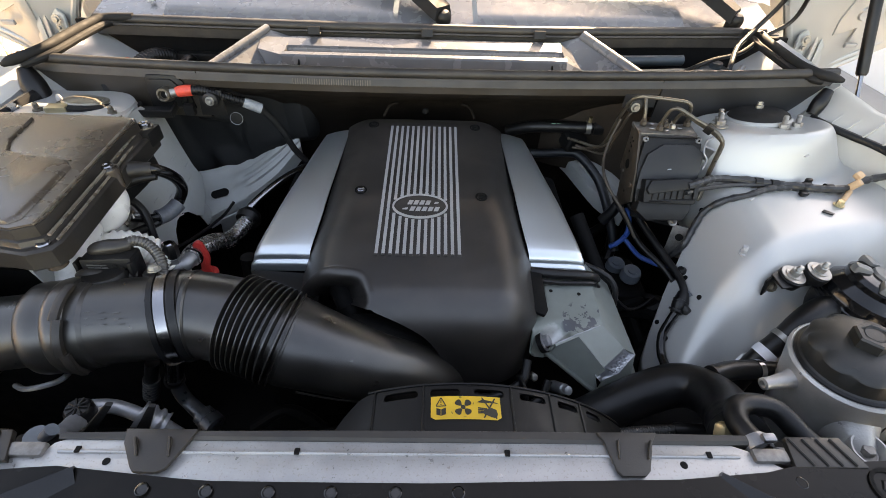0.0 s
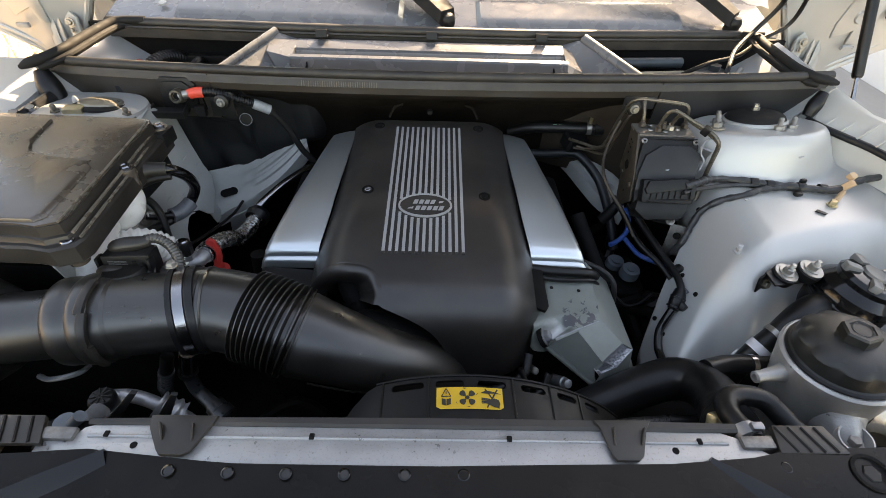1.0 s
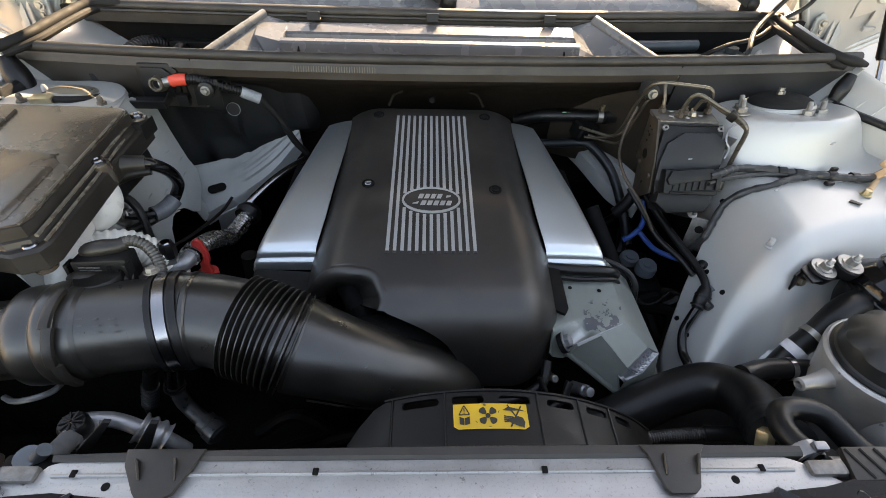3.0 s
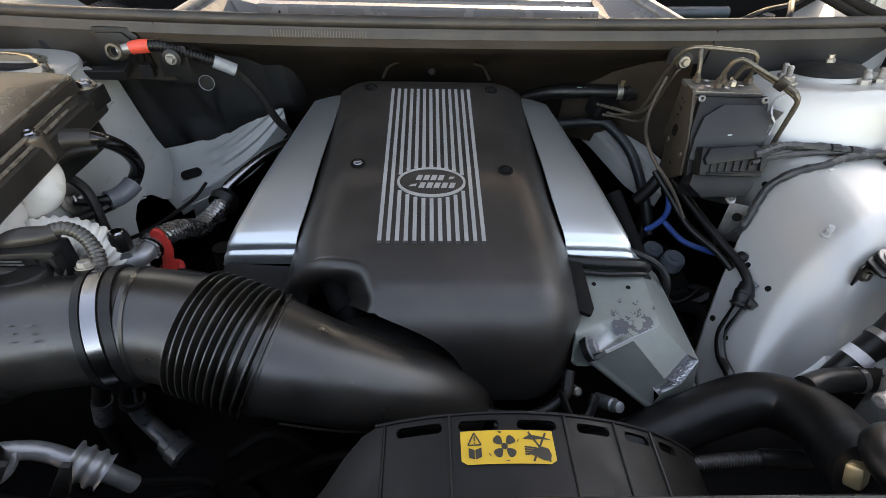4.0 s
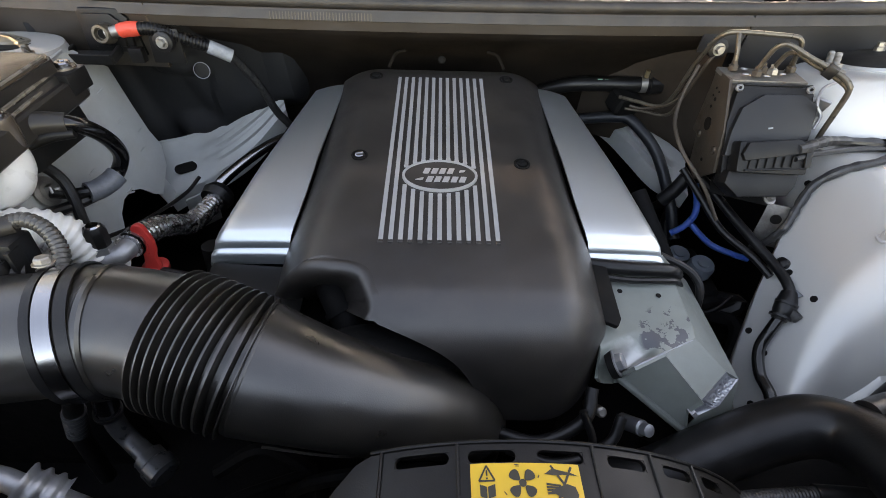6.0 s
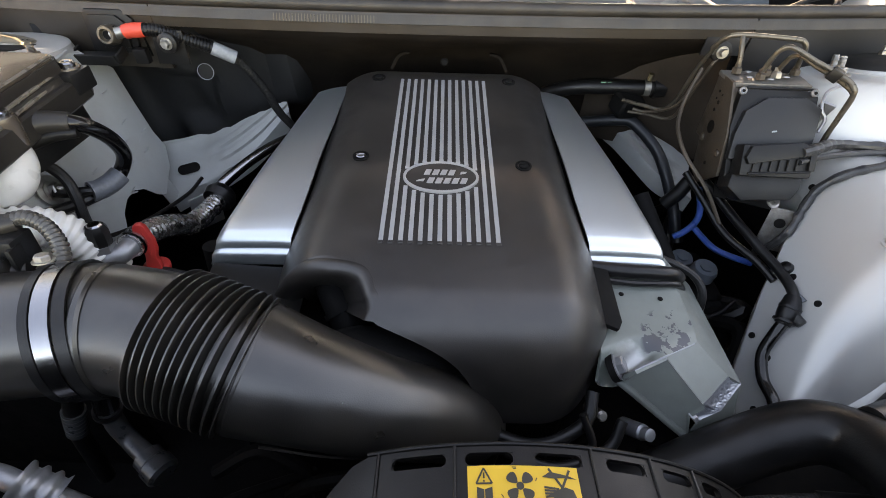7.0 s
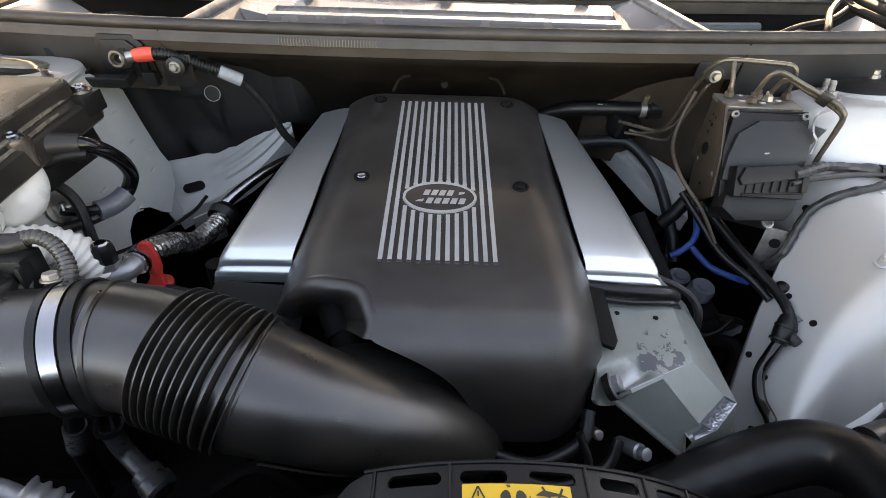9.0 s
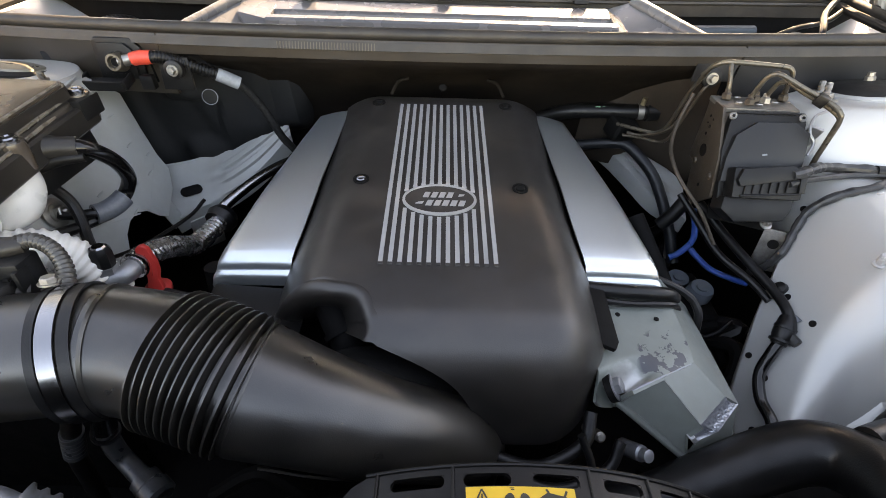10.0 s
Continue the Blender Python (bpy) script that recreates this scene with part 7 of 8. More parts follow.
    part("valve_block", lathe([(0.0, -0.004), (0.0125, -0.004), (0.0125, 0.014), (0.0, 0.014)], (-0.385, 0.505, 0.958), (0.05, 0.1, 1), 6), DULL, f)
    cp = part("valve_cap", lathe([(0.0, 0.0), (0.0105, 0.0), (0.0115, 0.004), (0.0115, 0.018), (0.009, 0.023), (0.0, 0.023)], (-0.384, 0.507, 0.972), (0.05, 0.1, 1), 8), RUBBER, f, "black valve cap")
    part("cap_top", lathe([(0, 0), (0.0075, 0), (0.006, 0.002), (0, 0.002)], (-0.383, 0.5093, 0.995), (0.05, 0.1, 1), 8), STEEL, cp)
    d = thing("dipstick", (-0.355, 0.528, 0.92), "red plastic dipstick handle", "dipstick")
    blade = [(-0.0135, 0.026), (-0.010, 0.031), (-0.005, 0.032), (0.000, 0.028), (0.007, 0.012), (0.0085, 0.000), (0.0065, -0.010), (0.010, -0.020), (0.0125, -0.030), (-0.009, -0.030), (-0.0065, -0.018), (-0.0055, -0.008), (-0.0085, 0.004), (-0.0115, 0.014)]
    hd = part("handle", plate(blade, 0.008, axes((-0.352, 0.524, 0.948), (1, 0.05, -0.05), (0, 0.30, 1)), 0.0024), RED, d, "flat red grip", 0.9)
    part("grip_web", plate([(-0.007, 0.018), (-0.003, 0.020), (0.003, 0.006), (0.002, -0.006), (-0.002, -0.006), (-0.004, 0.004)], 0.002, axes((-0.352, 0.5228, 0.9492), (1, 0.05, -0.05), (0, 0.30, 1)), 0.0006), RED, hd)
    part("foot", lathe([(0, 0), (0.0145, 0), (0.0145, 0.006), (0.010, 0.009), (0, 0.009)], (-0.353, 0.525, 0.917), (0.1, 0, 1), 20), RED, d)
    part("dipstick_tube", hose([(-0.354, 0.525, 0.918), (-0.356, 0.523, 0.88), (-0.35, 0.52, 0.80)], 0.006, 6, 10), DARK, d)
    b = thing("coil_bracket", (-0.29, 0.50, 0.9), "black bracket rod beside the cylinder head", "bracket")
    part("rod", sweep([(-0.345, 0.520, 0.920), (-0.30, 0.512, 0.916), (-0.27, 0.508, 0.914)], 0.005, 10), RUBBER, b)
    part("grey_post", lathe([(0, 0), (0.014, 0), (0.013, 0.11), (0, 0.11)], (-0.315, 0.565, 0.80), (0.05, 0.1, 1), 20), GREYP, b)


def build_front_left():
    p = thing("power_steering_pipes", (-0.38, 0.36, 0.75), "grey metal pipes with crimped fittings near the radiator", "pipe")
    part("elbow_pipe", hose([(-0.374, 0.398, 0.875, 0.010), (-0.380, 0.395, 0.845, 0.0105), (-0.386, 0.395, 0.82, 0.0105), (-0.384, 0.390, 0.795, 0.0105), (-0.377, 0.385, 0.779, 0.0105), (-0.357, 0.372, 0.770, 0.011), (-0.337, 0.36, 0.764, 0.011)], 0.0105, 8, 16), PIPEGREY, p)
    part("bright_sleeve", sweep([(-0.369, 0.396, 0.876), (-0.383, 0.395, 0.832)], 0.0122, 18), STEEL, p, "bright crimped sleeve")
    part("sleeve_ring", band((-0.386, 0.395, 0.823), (-0.3, 0.05, -1), 0.0115, 0.006, 0.003), RUBBER, p)
    part("end_fitting", lathe([(0, 0), (0.016, 0), (0.016, 0.012), (0.018, 0.014), (0.018, 0.03), (0.014, 0.034), (0, 0.034)], (-0.352, 0.369, 0.769), (0.8, -0.55, -0.2), 22), PIPEGREY, p)
    part("second_sleeve", ribbed([(-0.409, 0.385, 0.841), (-0.418, 0.385, 0.818), (-0.427, 0.385, 0.794)], 0.0115, 0.008, 0.0025, 16), PIPEGREY, p, "ribbed crimp sleeve", 1.2)
    part("second_hose", hose([(-0.400, 0.392, 0.87), (-0.409, 0.385, 0.841), (-0.427, 0.385, 0.794), (-0.430, 0.372, 0.70)], 0.0095, 8, 12), RUBBER, p)
    q = thing("cooling_line", (-0.33, 0.27, 0.9), "grey alloy line with a ribbed crimp by the front rail", "pipe")
    part("line", hose([(-0.385, 0.268, 0.968), (-0.36, 0.274, 0.960), (-0.345, 0.275, 0.950), (-0.329, 0.271, 0.945), (-0.309, 0.268, 0.930), (-0.295, 0.268, 0.90)], 0.0080, 8, 16), DULL, q)
    part("crimp", ribbed([(-0.331, 0.272, 0.946), (-0.320, 0.270, 0.938), (-0.307, 0.268, 0.928)], 0.0165, 0.010, 0.0032, 20), DULL, q, "ribbed crimp", 1.2)
    v = thing("radiator_bleed_cap", (-0.37, 0.25, 0.96), "black ribbed cap on a grey pipe near the radiator", "cap")
    part("cap", lathe([(0.0, 0.0), (0.0135, 0.0), (0.014, 0.003), (0.014, 0.013), (0.0115, 0.017), (0.0, 0.018)], (-0.373, 0.256, 0.970), (0.05, 0.05, 1), 28), RUBBER, v)
    for k in range(9):
        a = 2 * math.pi * k / 9
        part("cap_rib", block((0.010, 0.0018, 0.002), Matrix.Translation((-0.372, 0.257, 0.9885)) @ pose(0, 0, 0, 0, 0, math.degrees(a)) @ pose(0.006, 0, 0), 0.0005, 1), GREYP, v)
    part("collar", lathe([(0, 0), (0.017, 0), (0.017, 0.004), (0, 0.004)], (-0.373, 0.256, 0.965), (0.05, 0.05, 1), 24), DULL, v)
    part("pipe", hose([(-0.372, 0.256, 0.965), (-0.371, 0.246, 0.978), (-0.368, 0.236, 0.985), (-0.366, 0.224, 0.993), (-0.365, 0.213, 1.0)], 0.0095, 8, 16), DULL, v)
    part("plug_stub", merge(lathe([(0, 0), (0.010, 0), (0.010, 0.016), (0, 0.016)], (-0.362, 0.206, 1.012), (0.1, 0, 1), 20), lathe([(0, 0), (0.006, 0), (0.006, 0.014), (0, 0.014)], (-0.354, 0.206, 1.024), (0.6, 0.2, 0.6), 16)), CAPGREY, v)
    h = thing("front_clutter", (-0.2, 0.3, 0.7), "dark hoses low in the engine bay with added dark blockers", "clutter", kind="stuff")
    random.seed(7)
    for k in range(16):
        x0, y0 = -0.44 + 0.05 * k + random.uniform(-0.02, 0.02), random.uniform(0.27, 0.40)
        pts = [(x0, y0, 0.66), (x0 + random.uniform(-0.04, 0.04), y0 + random.uniform(-0.02, 0.03), 0.72), (x0 + random.uniform(-0.07, 0.07), y0 + random.uniform(-0.02, 0.04), 0.77), (x0 + random.uniform(-0.12, 0.12), y0 + random.uniform(0, 0.06), 0.74)]
        # Near-black on these hoses carries the deep shade low in the bay.
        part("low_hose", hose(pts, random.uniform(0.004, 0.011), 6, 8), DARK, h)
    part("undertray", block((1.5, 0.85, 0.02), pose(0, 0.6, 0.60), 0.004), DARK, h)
    # Dark blocks added to hide bright gaps and stop stray sunlight.
    part("left_front_blocker", block((0.56, 0.03, 0.42), pose(-0.70, 0.44, 0.81), 0.01), DARK, h)
    part("left_side_blocker", block((0.02, 0.66, 0.42), pose(-0.74, 0.76, 0.80), 0.004), DARK, h)
    part("hose_gap_blocker", block((0.012, 0.16, 0.22), pose(0.376, 0.345, 0.700, 0, 0, 3), 0.003), DARK, h)
    part("arch_gap_blocker", block((0.40, 0.012, 0.26), pose(0.605, 0.447, 0.735), 0.003), DARK, h)
    part("right_side_blocker", block((0.02, 0.50, 0.30), pose(0.52, 0.80, 0.77), 0.004), DARK, h)


# ---- right side units ----
def build_abs():
    a = thing("brake_hydraulic_unit", (0.39, 0.69, 0.95), "brown stained brake hydraulic unit with black cover and steel pipes", "hydraulic unit")
    o = Vector((0.340, 0.701, 1.085))
    ex = Vector((0.095, -0.006, 0.001)).normalized()
    dn = Vector((-0.012, -0.050, -0.083)).normalized()
    dn = (dn - ex * dn.dot(ex)).normalized()
    nn = ex.cross(dn)
    if nn.y > 0:
        nn = -nn
    m = Matrix.Translation(o) @ Matrix((ex, -dn, nn)).transposed().to_4x4()
    # local x along the face, local y up the face, local z out of it
    part("valve_block", block((0.090, 0.105, 0.045), m @ pose(0.046, -0.054, -0.028), 0.002), HYDRO, a, "brown stained alloy block")
    # brown carrier plate down the side, with holes and studs
    side = m @ Matrix(((0, 0, -1, -0.004), (1, 0, 0, 0), (0, -1, 0, 0), (0, 0, 0, 1)))
    part("carrier", plate([(0.0215, 0.036), (0.003, 0.0), (-0.06, -0.004), (-0.112, 0.006), (-0.122, 0.055), (-0.106, 0.076), (-0.06, 0.066), (0.0, 0.046)], 0.004, side, 0.0008), HYDRO, a, "brown stained carrier plate")
    for y, z, r in ((-0.004, 0.028, 0.0016), (-0.018, 0.028, 0.0024), (-0.026, 0.036, 0.0020), (-0.010, 0.020, 0.0014), (-0.012, 0.034, 0.0012), (-0.048, 0.038, 0.0085), (-0.095, 0.040, 0.0022)):
        part("carrier_hole", lathe([(0, 0), (r, 0), (r, 0.0008), (0, 0.0008)], m @ Vector((-0.004, y, -z)), -ex, 18), DARK, a)
    for y, z in ((-0.060, 0.058), (-0.083, 0.013)):
        part("carrier_rivet", lathe([(0, 0), (0.0052, 0), (0.0046, 0.002), (0.002, 0.003), (0, 0.003)], m @ Vector((-0.004, y, -z)), -ex, 16), HYDRO, a)
    part("top_plate", plate([(0.337, 0.703), (0.433, 0.698), (0.436, 0.736), (0.338, 0.744)], 0.006, pose(0, 0, 1.0868), 0.001), HYDRO2, a, "stained alloy top face")
    part("rear_case", block((0.094, 0.040, 0.085), pose(0.386, 0.722, 1.040, 0, 0, -3), 0.003), HYDRO, a)
    part("top_lip", sweep([m @ Vector((0.012, -0.004, 0.0045)), m @ Vector((0.094, -0.003, 0.0045))], 0.0016, 6), MODULE, a)
    part("cover", plate([(0.0, -0.112), (0.090, -0.112), (0.097, -0.100), (0.097, -0.012), (0.090, -0.005), (0.006, -0.005), (-0.002, -0.050)], 0.012, m @ pose(0, 0, 0.006), 0.002), MODULE, a, "black control module cover")
    part("cover_plate", plate([(-0.003, -0.090), (0.090, -0.090), (0.096, -0.060), (0.099, -0.027), (0.080, -0.0145), (0.034, -0.0155), (0.010, -0.032), (0.001, -0.060)], 0.009, m @ pose(0, 0, 0.014), 0.0015), PLATEG, a)
    part("plate_mark", block((0.006, 0.002, 0.0006), m @ pose(0.047, -0.055, 0.0142, 0, 0, 8), 0.0002, 1), GREYLABEL, a)
    for x, y in ((0.006, -0.008), (0.091, -0.0075)):
        sc = part("cover_screw", lathe([(0, 0), (0.0046, 0), (0.0046, 0.003), (0.0036, 0.004), (0.0026, 0.003), (0, 0.003)], m @ Vector((x, y, 0.005)), nn, 18), DULL, a)
        part("screw_socket", lathe([(0, 0), (0.0020, 0), (0.0020, 0.0005), (0, 0.0005)], m @ Vector((x, y, 0.0085)), nn, 6), DARK, sc)
    plug = part("plug", block((0.084, 0.038, 0.024), m @ pose(0.046, -0.091, 0.020), 0.004), MODULE, a, "large black wiring plug")
    part("plug_lever", plate([(0.006, -0.088), (0.012, -0.074), (0.070, -0.068), (0.086, -0.077), (0.088, -0.082), (0.016, -0.095), (0.010, -0.096)], 0.010, m @ pose(0, 0, 0.038), 0.002), MODULE, plug)
    part("plug_bar", plate([(0.081, -0.078), (0.089, -0.077), (0.088, -0.101), (0.081, -0.101)], 0.012, m @ pose(0, 0, 0.036), 0.0012), GREYP, plug)
    part("plug_edge", sweep([m @ Vector((0.013, -0.107, 0.033)), m @ Vector((0.084, -0.102, 0.033))], 0.0014, 6), GREYP, plug)
    for k in range(6):
        part("plug_rib", block((0.0016, 0.013, 0.005), m @ pose(0.0175 + 0.0100 * k, -0.0985 + 0.0008 * k, 0.0325, 0, 0, -6), 0.0005, 1), GREYP, plug)
    part("plug_foot", plate([(0.002, -0.108), (0.088, -0.106), (0.086, -0.124), (0.078, -0.137), (0.018, -0.141), (-0.001, -0.124)], 0.030, m @ pose(0, 0, 0.020), 0.003), MODULE, plug)
    up = (Vector((0, 0.25, 1))).normalized()
    tops = [Vector(q) for q in ((0.351, 0.729, 1.088), (0.373, 0.712, 1.088), (0.396, 0.718, 1.088), (0.425, 0.728, 1.088), (0.386, 0.724, 1.088))]
    for k, p in enumerate(tops):
        part("pipe_union", lathe([(0, 0), (0.0062, 0), (0.0062, 0.006), (0.0040, 0.008), (0.0040, 0.012), (0, 0.012)], p, up, 6), HYDRO if k != 2 else ZINC, a)
    for p in ((0.360, 0.713, 1.0895), (0.384, 0.708, 1.0895), (0.408, 0.716, 1.0895), (0.366, 0.730, 1.0895)):
        part("top_plug", lathe([(0, 0), (0.0040, 0), (0.0036, 0.0015), (0, 0.0015)], p, up, 14), DULL, a)
    pr = 0.0030
    part("brake_pipe", hose([tops[0] + up * 0.008, (0.3505, 0.734, 1.108), (0.349, 0.740, 1.121), (0.3495, 0.745, 1.1275)], pr, 8, 10), RUSTY, a)
    part("brake_pipe", hose([(0.330, 0.768, 1.105), (0.335, 0.757, 1.121), (0.344, 0.751, 1.1275), (0.362, 0.743, 1.1300), (0.385, 0.733, 1.1315), (0.404, 0.724, 1.1325), (0.4115, 0.721, 1.1305), (0.416, 0.720, 1.124), (0.419, 0.723, 1.110), tops[3] + up * 0.008], pr, 8, 10), RUSTY, a)
    part("brake_pipe", hose([(0.3335, 0.762, 1.1150), (0.3302, 0.785, 1.0722), (0.3265, 0.80, 1.0232), (0.3185, 0.815, 0.997), (0.292, 0.84, 0.992), (0.27, 0.86, 0.99)], pr, 10, 10), RUSTY, a)
    part("brake_pipe", hose([tops[1] + up * 0.008, (0.3745, 0.711, 1.111), (0.377, 0.708, 1.123), (0.382, 0.704, 1.1295), (0.390, 0.699, 1.1295), (0.410, 0.688, 1.121), (0.431, 0.676, 1.113), (0.442, 0.663, 1.108), (0.4465, 0.656, 1.103), (0.449, 0.654, 1.095), (0.452, 0.658, 1.06), (0.455, 0.662, 1.03), (0.45, 0.65, 0.99)], pr, 10, 10), RUSTY, a)
    part("brake_pipe", hose([tops[2] + up * 0.008, (0.3975, 0.716, 1.108), (0.400, 0.712, 1.117), (0.406, 0.703, 1.1195), (0.418, 0.691, 1.1135), (0.434, 0.680, 1.107), (0.446, 0.668, 1.101), (0.452, 0.661, 1.096), (0.4545, 0.659, 1.088), (0.457, 0.663, 1.06), (0.460, 0.667, 1.03), (0.455, 0.655, 0.99)], pr, 10, 10), RUSTY, a)
    for pts in ([(0.326, 0.765, 1.08), (0.310, 0.748, 1.045), (0.300, 0.725, 1.022), (0.2960, 0.70, 1.012), (0.3015, 0.672, 0.997), (0.3258, 0.64, 0.969), (0.35, 0.62, 0.93)],
                [(0.347, 0.775, 1.09), (0.3411, 0.775, 1.0773), (0.3364, 0.79, 1.0281), (0.3322, 0.81, 0.9855), (0.3039, 0.84, 0.9765), (0.28, 0.85, 0.975)],
                [(0.343, 0.79, 1.05), (0.327, 0.80, 1.01), (0.303, 0.83, 0.985), (0.285, 0.845, 0.982)]):
        part("brake_pipe", hose(pts, 0.0026, 10, 8), HYDRO, a)
    part("pipe_clip", block((0.013, 0.012, 0.014), pose(0.4325, 0.6755, 1.110, 0, 20, -40), 0.002), RUBBER, a)
    part("side_bracket", hose([(0.470, 0.700, 1.088), (0.450, 0.690, 1.086), (0.441, 0.682, 1.080), (0.440, 0.674, 1.068), (0.446, 0.668, 1.058), (0.440, 0.660, 1.045)], 0.0019, 6, 8), DULL, a)
    part("blank_tag", block((0.016, 0.004, 0.030), pose(0.455, 0.690, 1.058, 24, 10, -30), 0.001), DULL, a)
    part("lower_foot", plate([(-0.04, -0.004), (0.035, -0.010), (0.045, 0.02), (-0.04, 0.02)], 0.003, pose(0.385, 0.645, 0.955, 40, 0, -15), 0.001), DARK, a)
    part("foot_bolt", bolt((0.405, 0.622, 0.965), (0, -0.5, 0.8), 0.005, 0.008), ZINC, a)
    part("foot_lug", plate([(-0.02, -0.03), (0.02, -0.03), (0.022, 0.03), (-0.016, 0.03)], 0.003, axes((0.428, 0.615, 0.925), (0.8, -0.5, 0.1), (0.2, 0.1, 1)), 0.001), HYDRO2, a)
    part("lug_hole", lathe([(0, 0), (0.0065, 0), (0.0065, 0.001), (0, 0.001)], (0.4235, 0.6135, 0.938), (-0.54, -0.82, 0.19), 18), DARK, a)
    b = thing("heater_hose", (0.28, 0.9, 0.98), "black heater hose with a steel clip at the bulkhead", "hose")
    part("hose", hose([(0.155, 0.93, 0.965), (0.20, 0.915, 0.985), (0.25, 0.905, 0.992), (0.30, 0.898, 0.995), (0.335, 0.895, 0.997)], 0.0125, 8, 16), RUBBER, b)
    for k in range(4):
        part("print_bar", block((0.008, 0.002, 0.0004), axes((0.245 + 0.012 * k, 0.897, 1.0025), (1, -0.1, 0.05), (0, 0.5, 0.8)), 0), GREENPRINT, b)
    part("clip", band((0.318, 0.897, 0.996), (1, -0.08, 0.05), 0.0128, 0.010), ZINC, b)
    part("clip_screw", lathe([(0, 0), (0.004, 0), (0.004, 0.012), (0, 0.012)], (0.318, 0.893, 1.010), (0, -0.2, 1), 8), BRASS, b)
    part("stub", lathe([(0, 0), (0.017, 0), (0.015, 0.02), (0, 0.02)], (0.328, 0.896, 0.997), (1, -0.08, 0.05), 18), RUBBER, b)
    part("lower_hose", hose([(0.19, 0.91, 0.925), (0.2336, 0.900, 0.930), (0.2790, 0.883, 0.943), (0.3050, 0.870, 0.944), (0.338, 0.832, 0.919), (0.356, 0.800, 0.887), (0.371, 0.762, 0.842), (0.38, 0.73, 0.80)], 0.0095, 8, 14), BLUEHOSE, b)
    part("rubber_lump", block((0.05, 0.04, 0.035), pose(0.29, 0.885, 0.970, 10, 10, 20), 0.012, 3), DARK, b)


def build_right_low():
    r = thing("fluid_reservoir", (0.375, 0.66, 0.78), "low fluid reservoir with two blue-grey caps", "reservoir")
    for o in ((0.373, 0.692, 0.785), (0.386, 0.648, 0.805)):
        cap = part("cap", lathe([(0, 0), (0.019, 0), (0.019, 0.014), (0.0165, 0.018), (0.0165, 0.020), (0.009, 0.020), (0.009, 0.023), (0, 0.023)], o, (0, -0.15, 1), 28), CAPGREY, r, "blue-grey cap")
    part("body", block((0.08, 0.11, 0.08), pose(0.38, 0.67, 0.75), 0.015, 3), DARK, r)
    l = thing("blue_hose", (0.37, 0.68, 0.88), "bright blue plastic hose low beside the engine", "hose")
    part("line", hose([(0.386, 0.712, 0.846), (0.395, 0.695, 0.840), (0.405, 0.672, 0.838), (0.425, 0.655, 0.838), (0.45, 0.645, 0.835)], 0.0048, 8, 12), BLUE, l)
    part("upper_line", hose([(0.380, 0.740, 0.905), (0.388, 0.728, 0.880), (0.387, 0.718, 0.858), (0.374, 0.714, 0.838), (0.360, 0.715, 0.825)], 0.0052, 8, 12), BLUE, l)
    part("sleeve", hose([(0.365, 0.745, 0.915), (0.352, 0.742, 0.89), (0.338, 0.742, 0.87)], 0.011, 8, 12), RUBBER, l)
    s = thing("ignition_lead", (0.28, 0.55, 0.9), "thin black tube bending down beside the cylinder head", "cable")
    part("lead", hose([(0.240, 0.540, 0.940), (0.268, 0.530, 0.932), (0.285, 0.520, 0.922), (0.292, 0.508, 0.905), (0.292, 0.495, 0.86), (0.29, 0.48, 0.80)], 0.0048, 10, 10), RUBBER, s)
    part("braided_lead", ribbed([(0.33, 0.575, 0.825), (0.36, 0.57, 0.80), (0.39, 0.58, 0.795), (0.42, 0.60, 0.80)], 0.0035, 0.003, 0.0008, 8), RUBBER, s, "", 1.2)
    part("diagonal_strut", sweep([(0.262, 0.68, 0.93), (0.30, 0.58, 0.86), (0.315, 0.52, 0.80)], 0.013, 12), DARK, s)
    part("harness", hose([(0.338, 0.72, 0.945), (0.355, 0.68, 0.925), (0.372, 0.63, 0.905), (0.395, 0.58, 0.90), (0.405, 0.55, 0.895)], 0.005, 8, 10), RUBBER, s)
    c = thing("strut_cover_side", (0.30, 0.7, 0.7), "dark clutter beside the engine", "clutter", kind="stuff")
    random.seed(11)
    for k in range(14):
        x0, y0 = random.uniform(0.26, 0.42), random.uniform(0.5, 0.85)
        pts = [(x0, y0, 0.68), (x0 + random.uniform(-0.04, 0.04), y0 + random.uniform(-0.05, 0.05), 0.74), (x0 + random.uniform(-0.05, 0.05), y0 + random.uniform(-0.08, 0.08), 0.78), (x0 + random.uniform(-0.05, 0.05), y0 + random.uniform(-0.1, 0.1), 0.72)]
        part("low_hose", hose(pts, random.uniform(0.004, 0.012), 6, 8), DARK if k % 2 else RUBBER, c)
    # Dark block added to hide the bright wing below the hose.
    part("low_gap_blocker", block((0.20, 0.13, 0.20), pose(0.355, 0.305, 0.715), 0.02, 3), DARK, c)
    h = thing("radiator_hose", (0.3, 0.3, 0.9), "large black rubber radiator hose arching to the front", "hose")
    part("hose", hose([(0.13, 0.325, 0.806), (0.19, 0.322, 0.833), (0.245, 0.335, 0.858), (0.295, 0.346, 0.882), (0.332, 0.347, 0.901), (0.353, 0.330, 0.916), (0.356, 0.30, 0.936), (0.343, 0.265, 0.958), (0.325, 0.238, 0.985), (0.314, 0.224, 0.999)], 0.0290, 10, 28), RUBBER, h)
    part("clamp", block((0.020, 0.012, 0.018), pose(0.300, 0.231, 1.000, -30, 20, 25), 0.003), BRASS, h, "yellow plated clamp screw")
    bh = thing("braided_hose", (0.29, 0.276, 0.905), "grey braided hose with a dark sleeve behind the radiator rail", "hose")
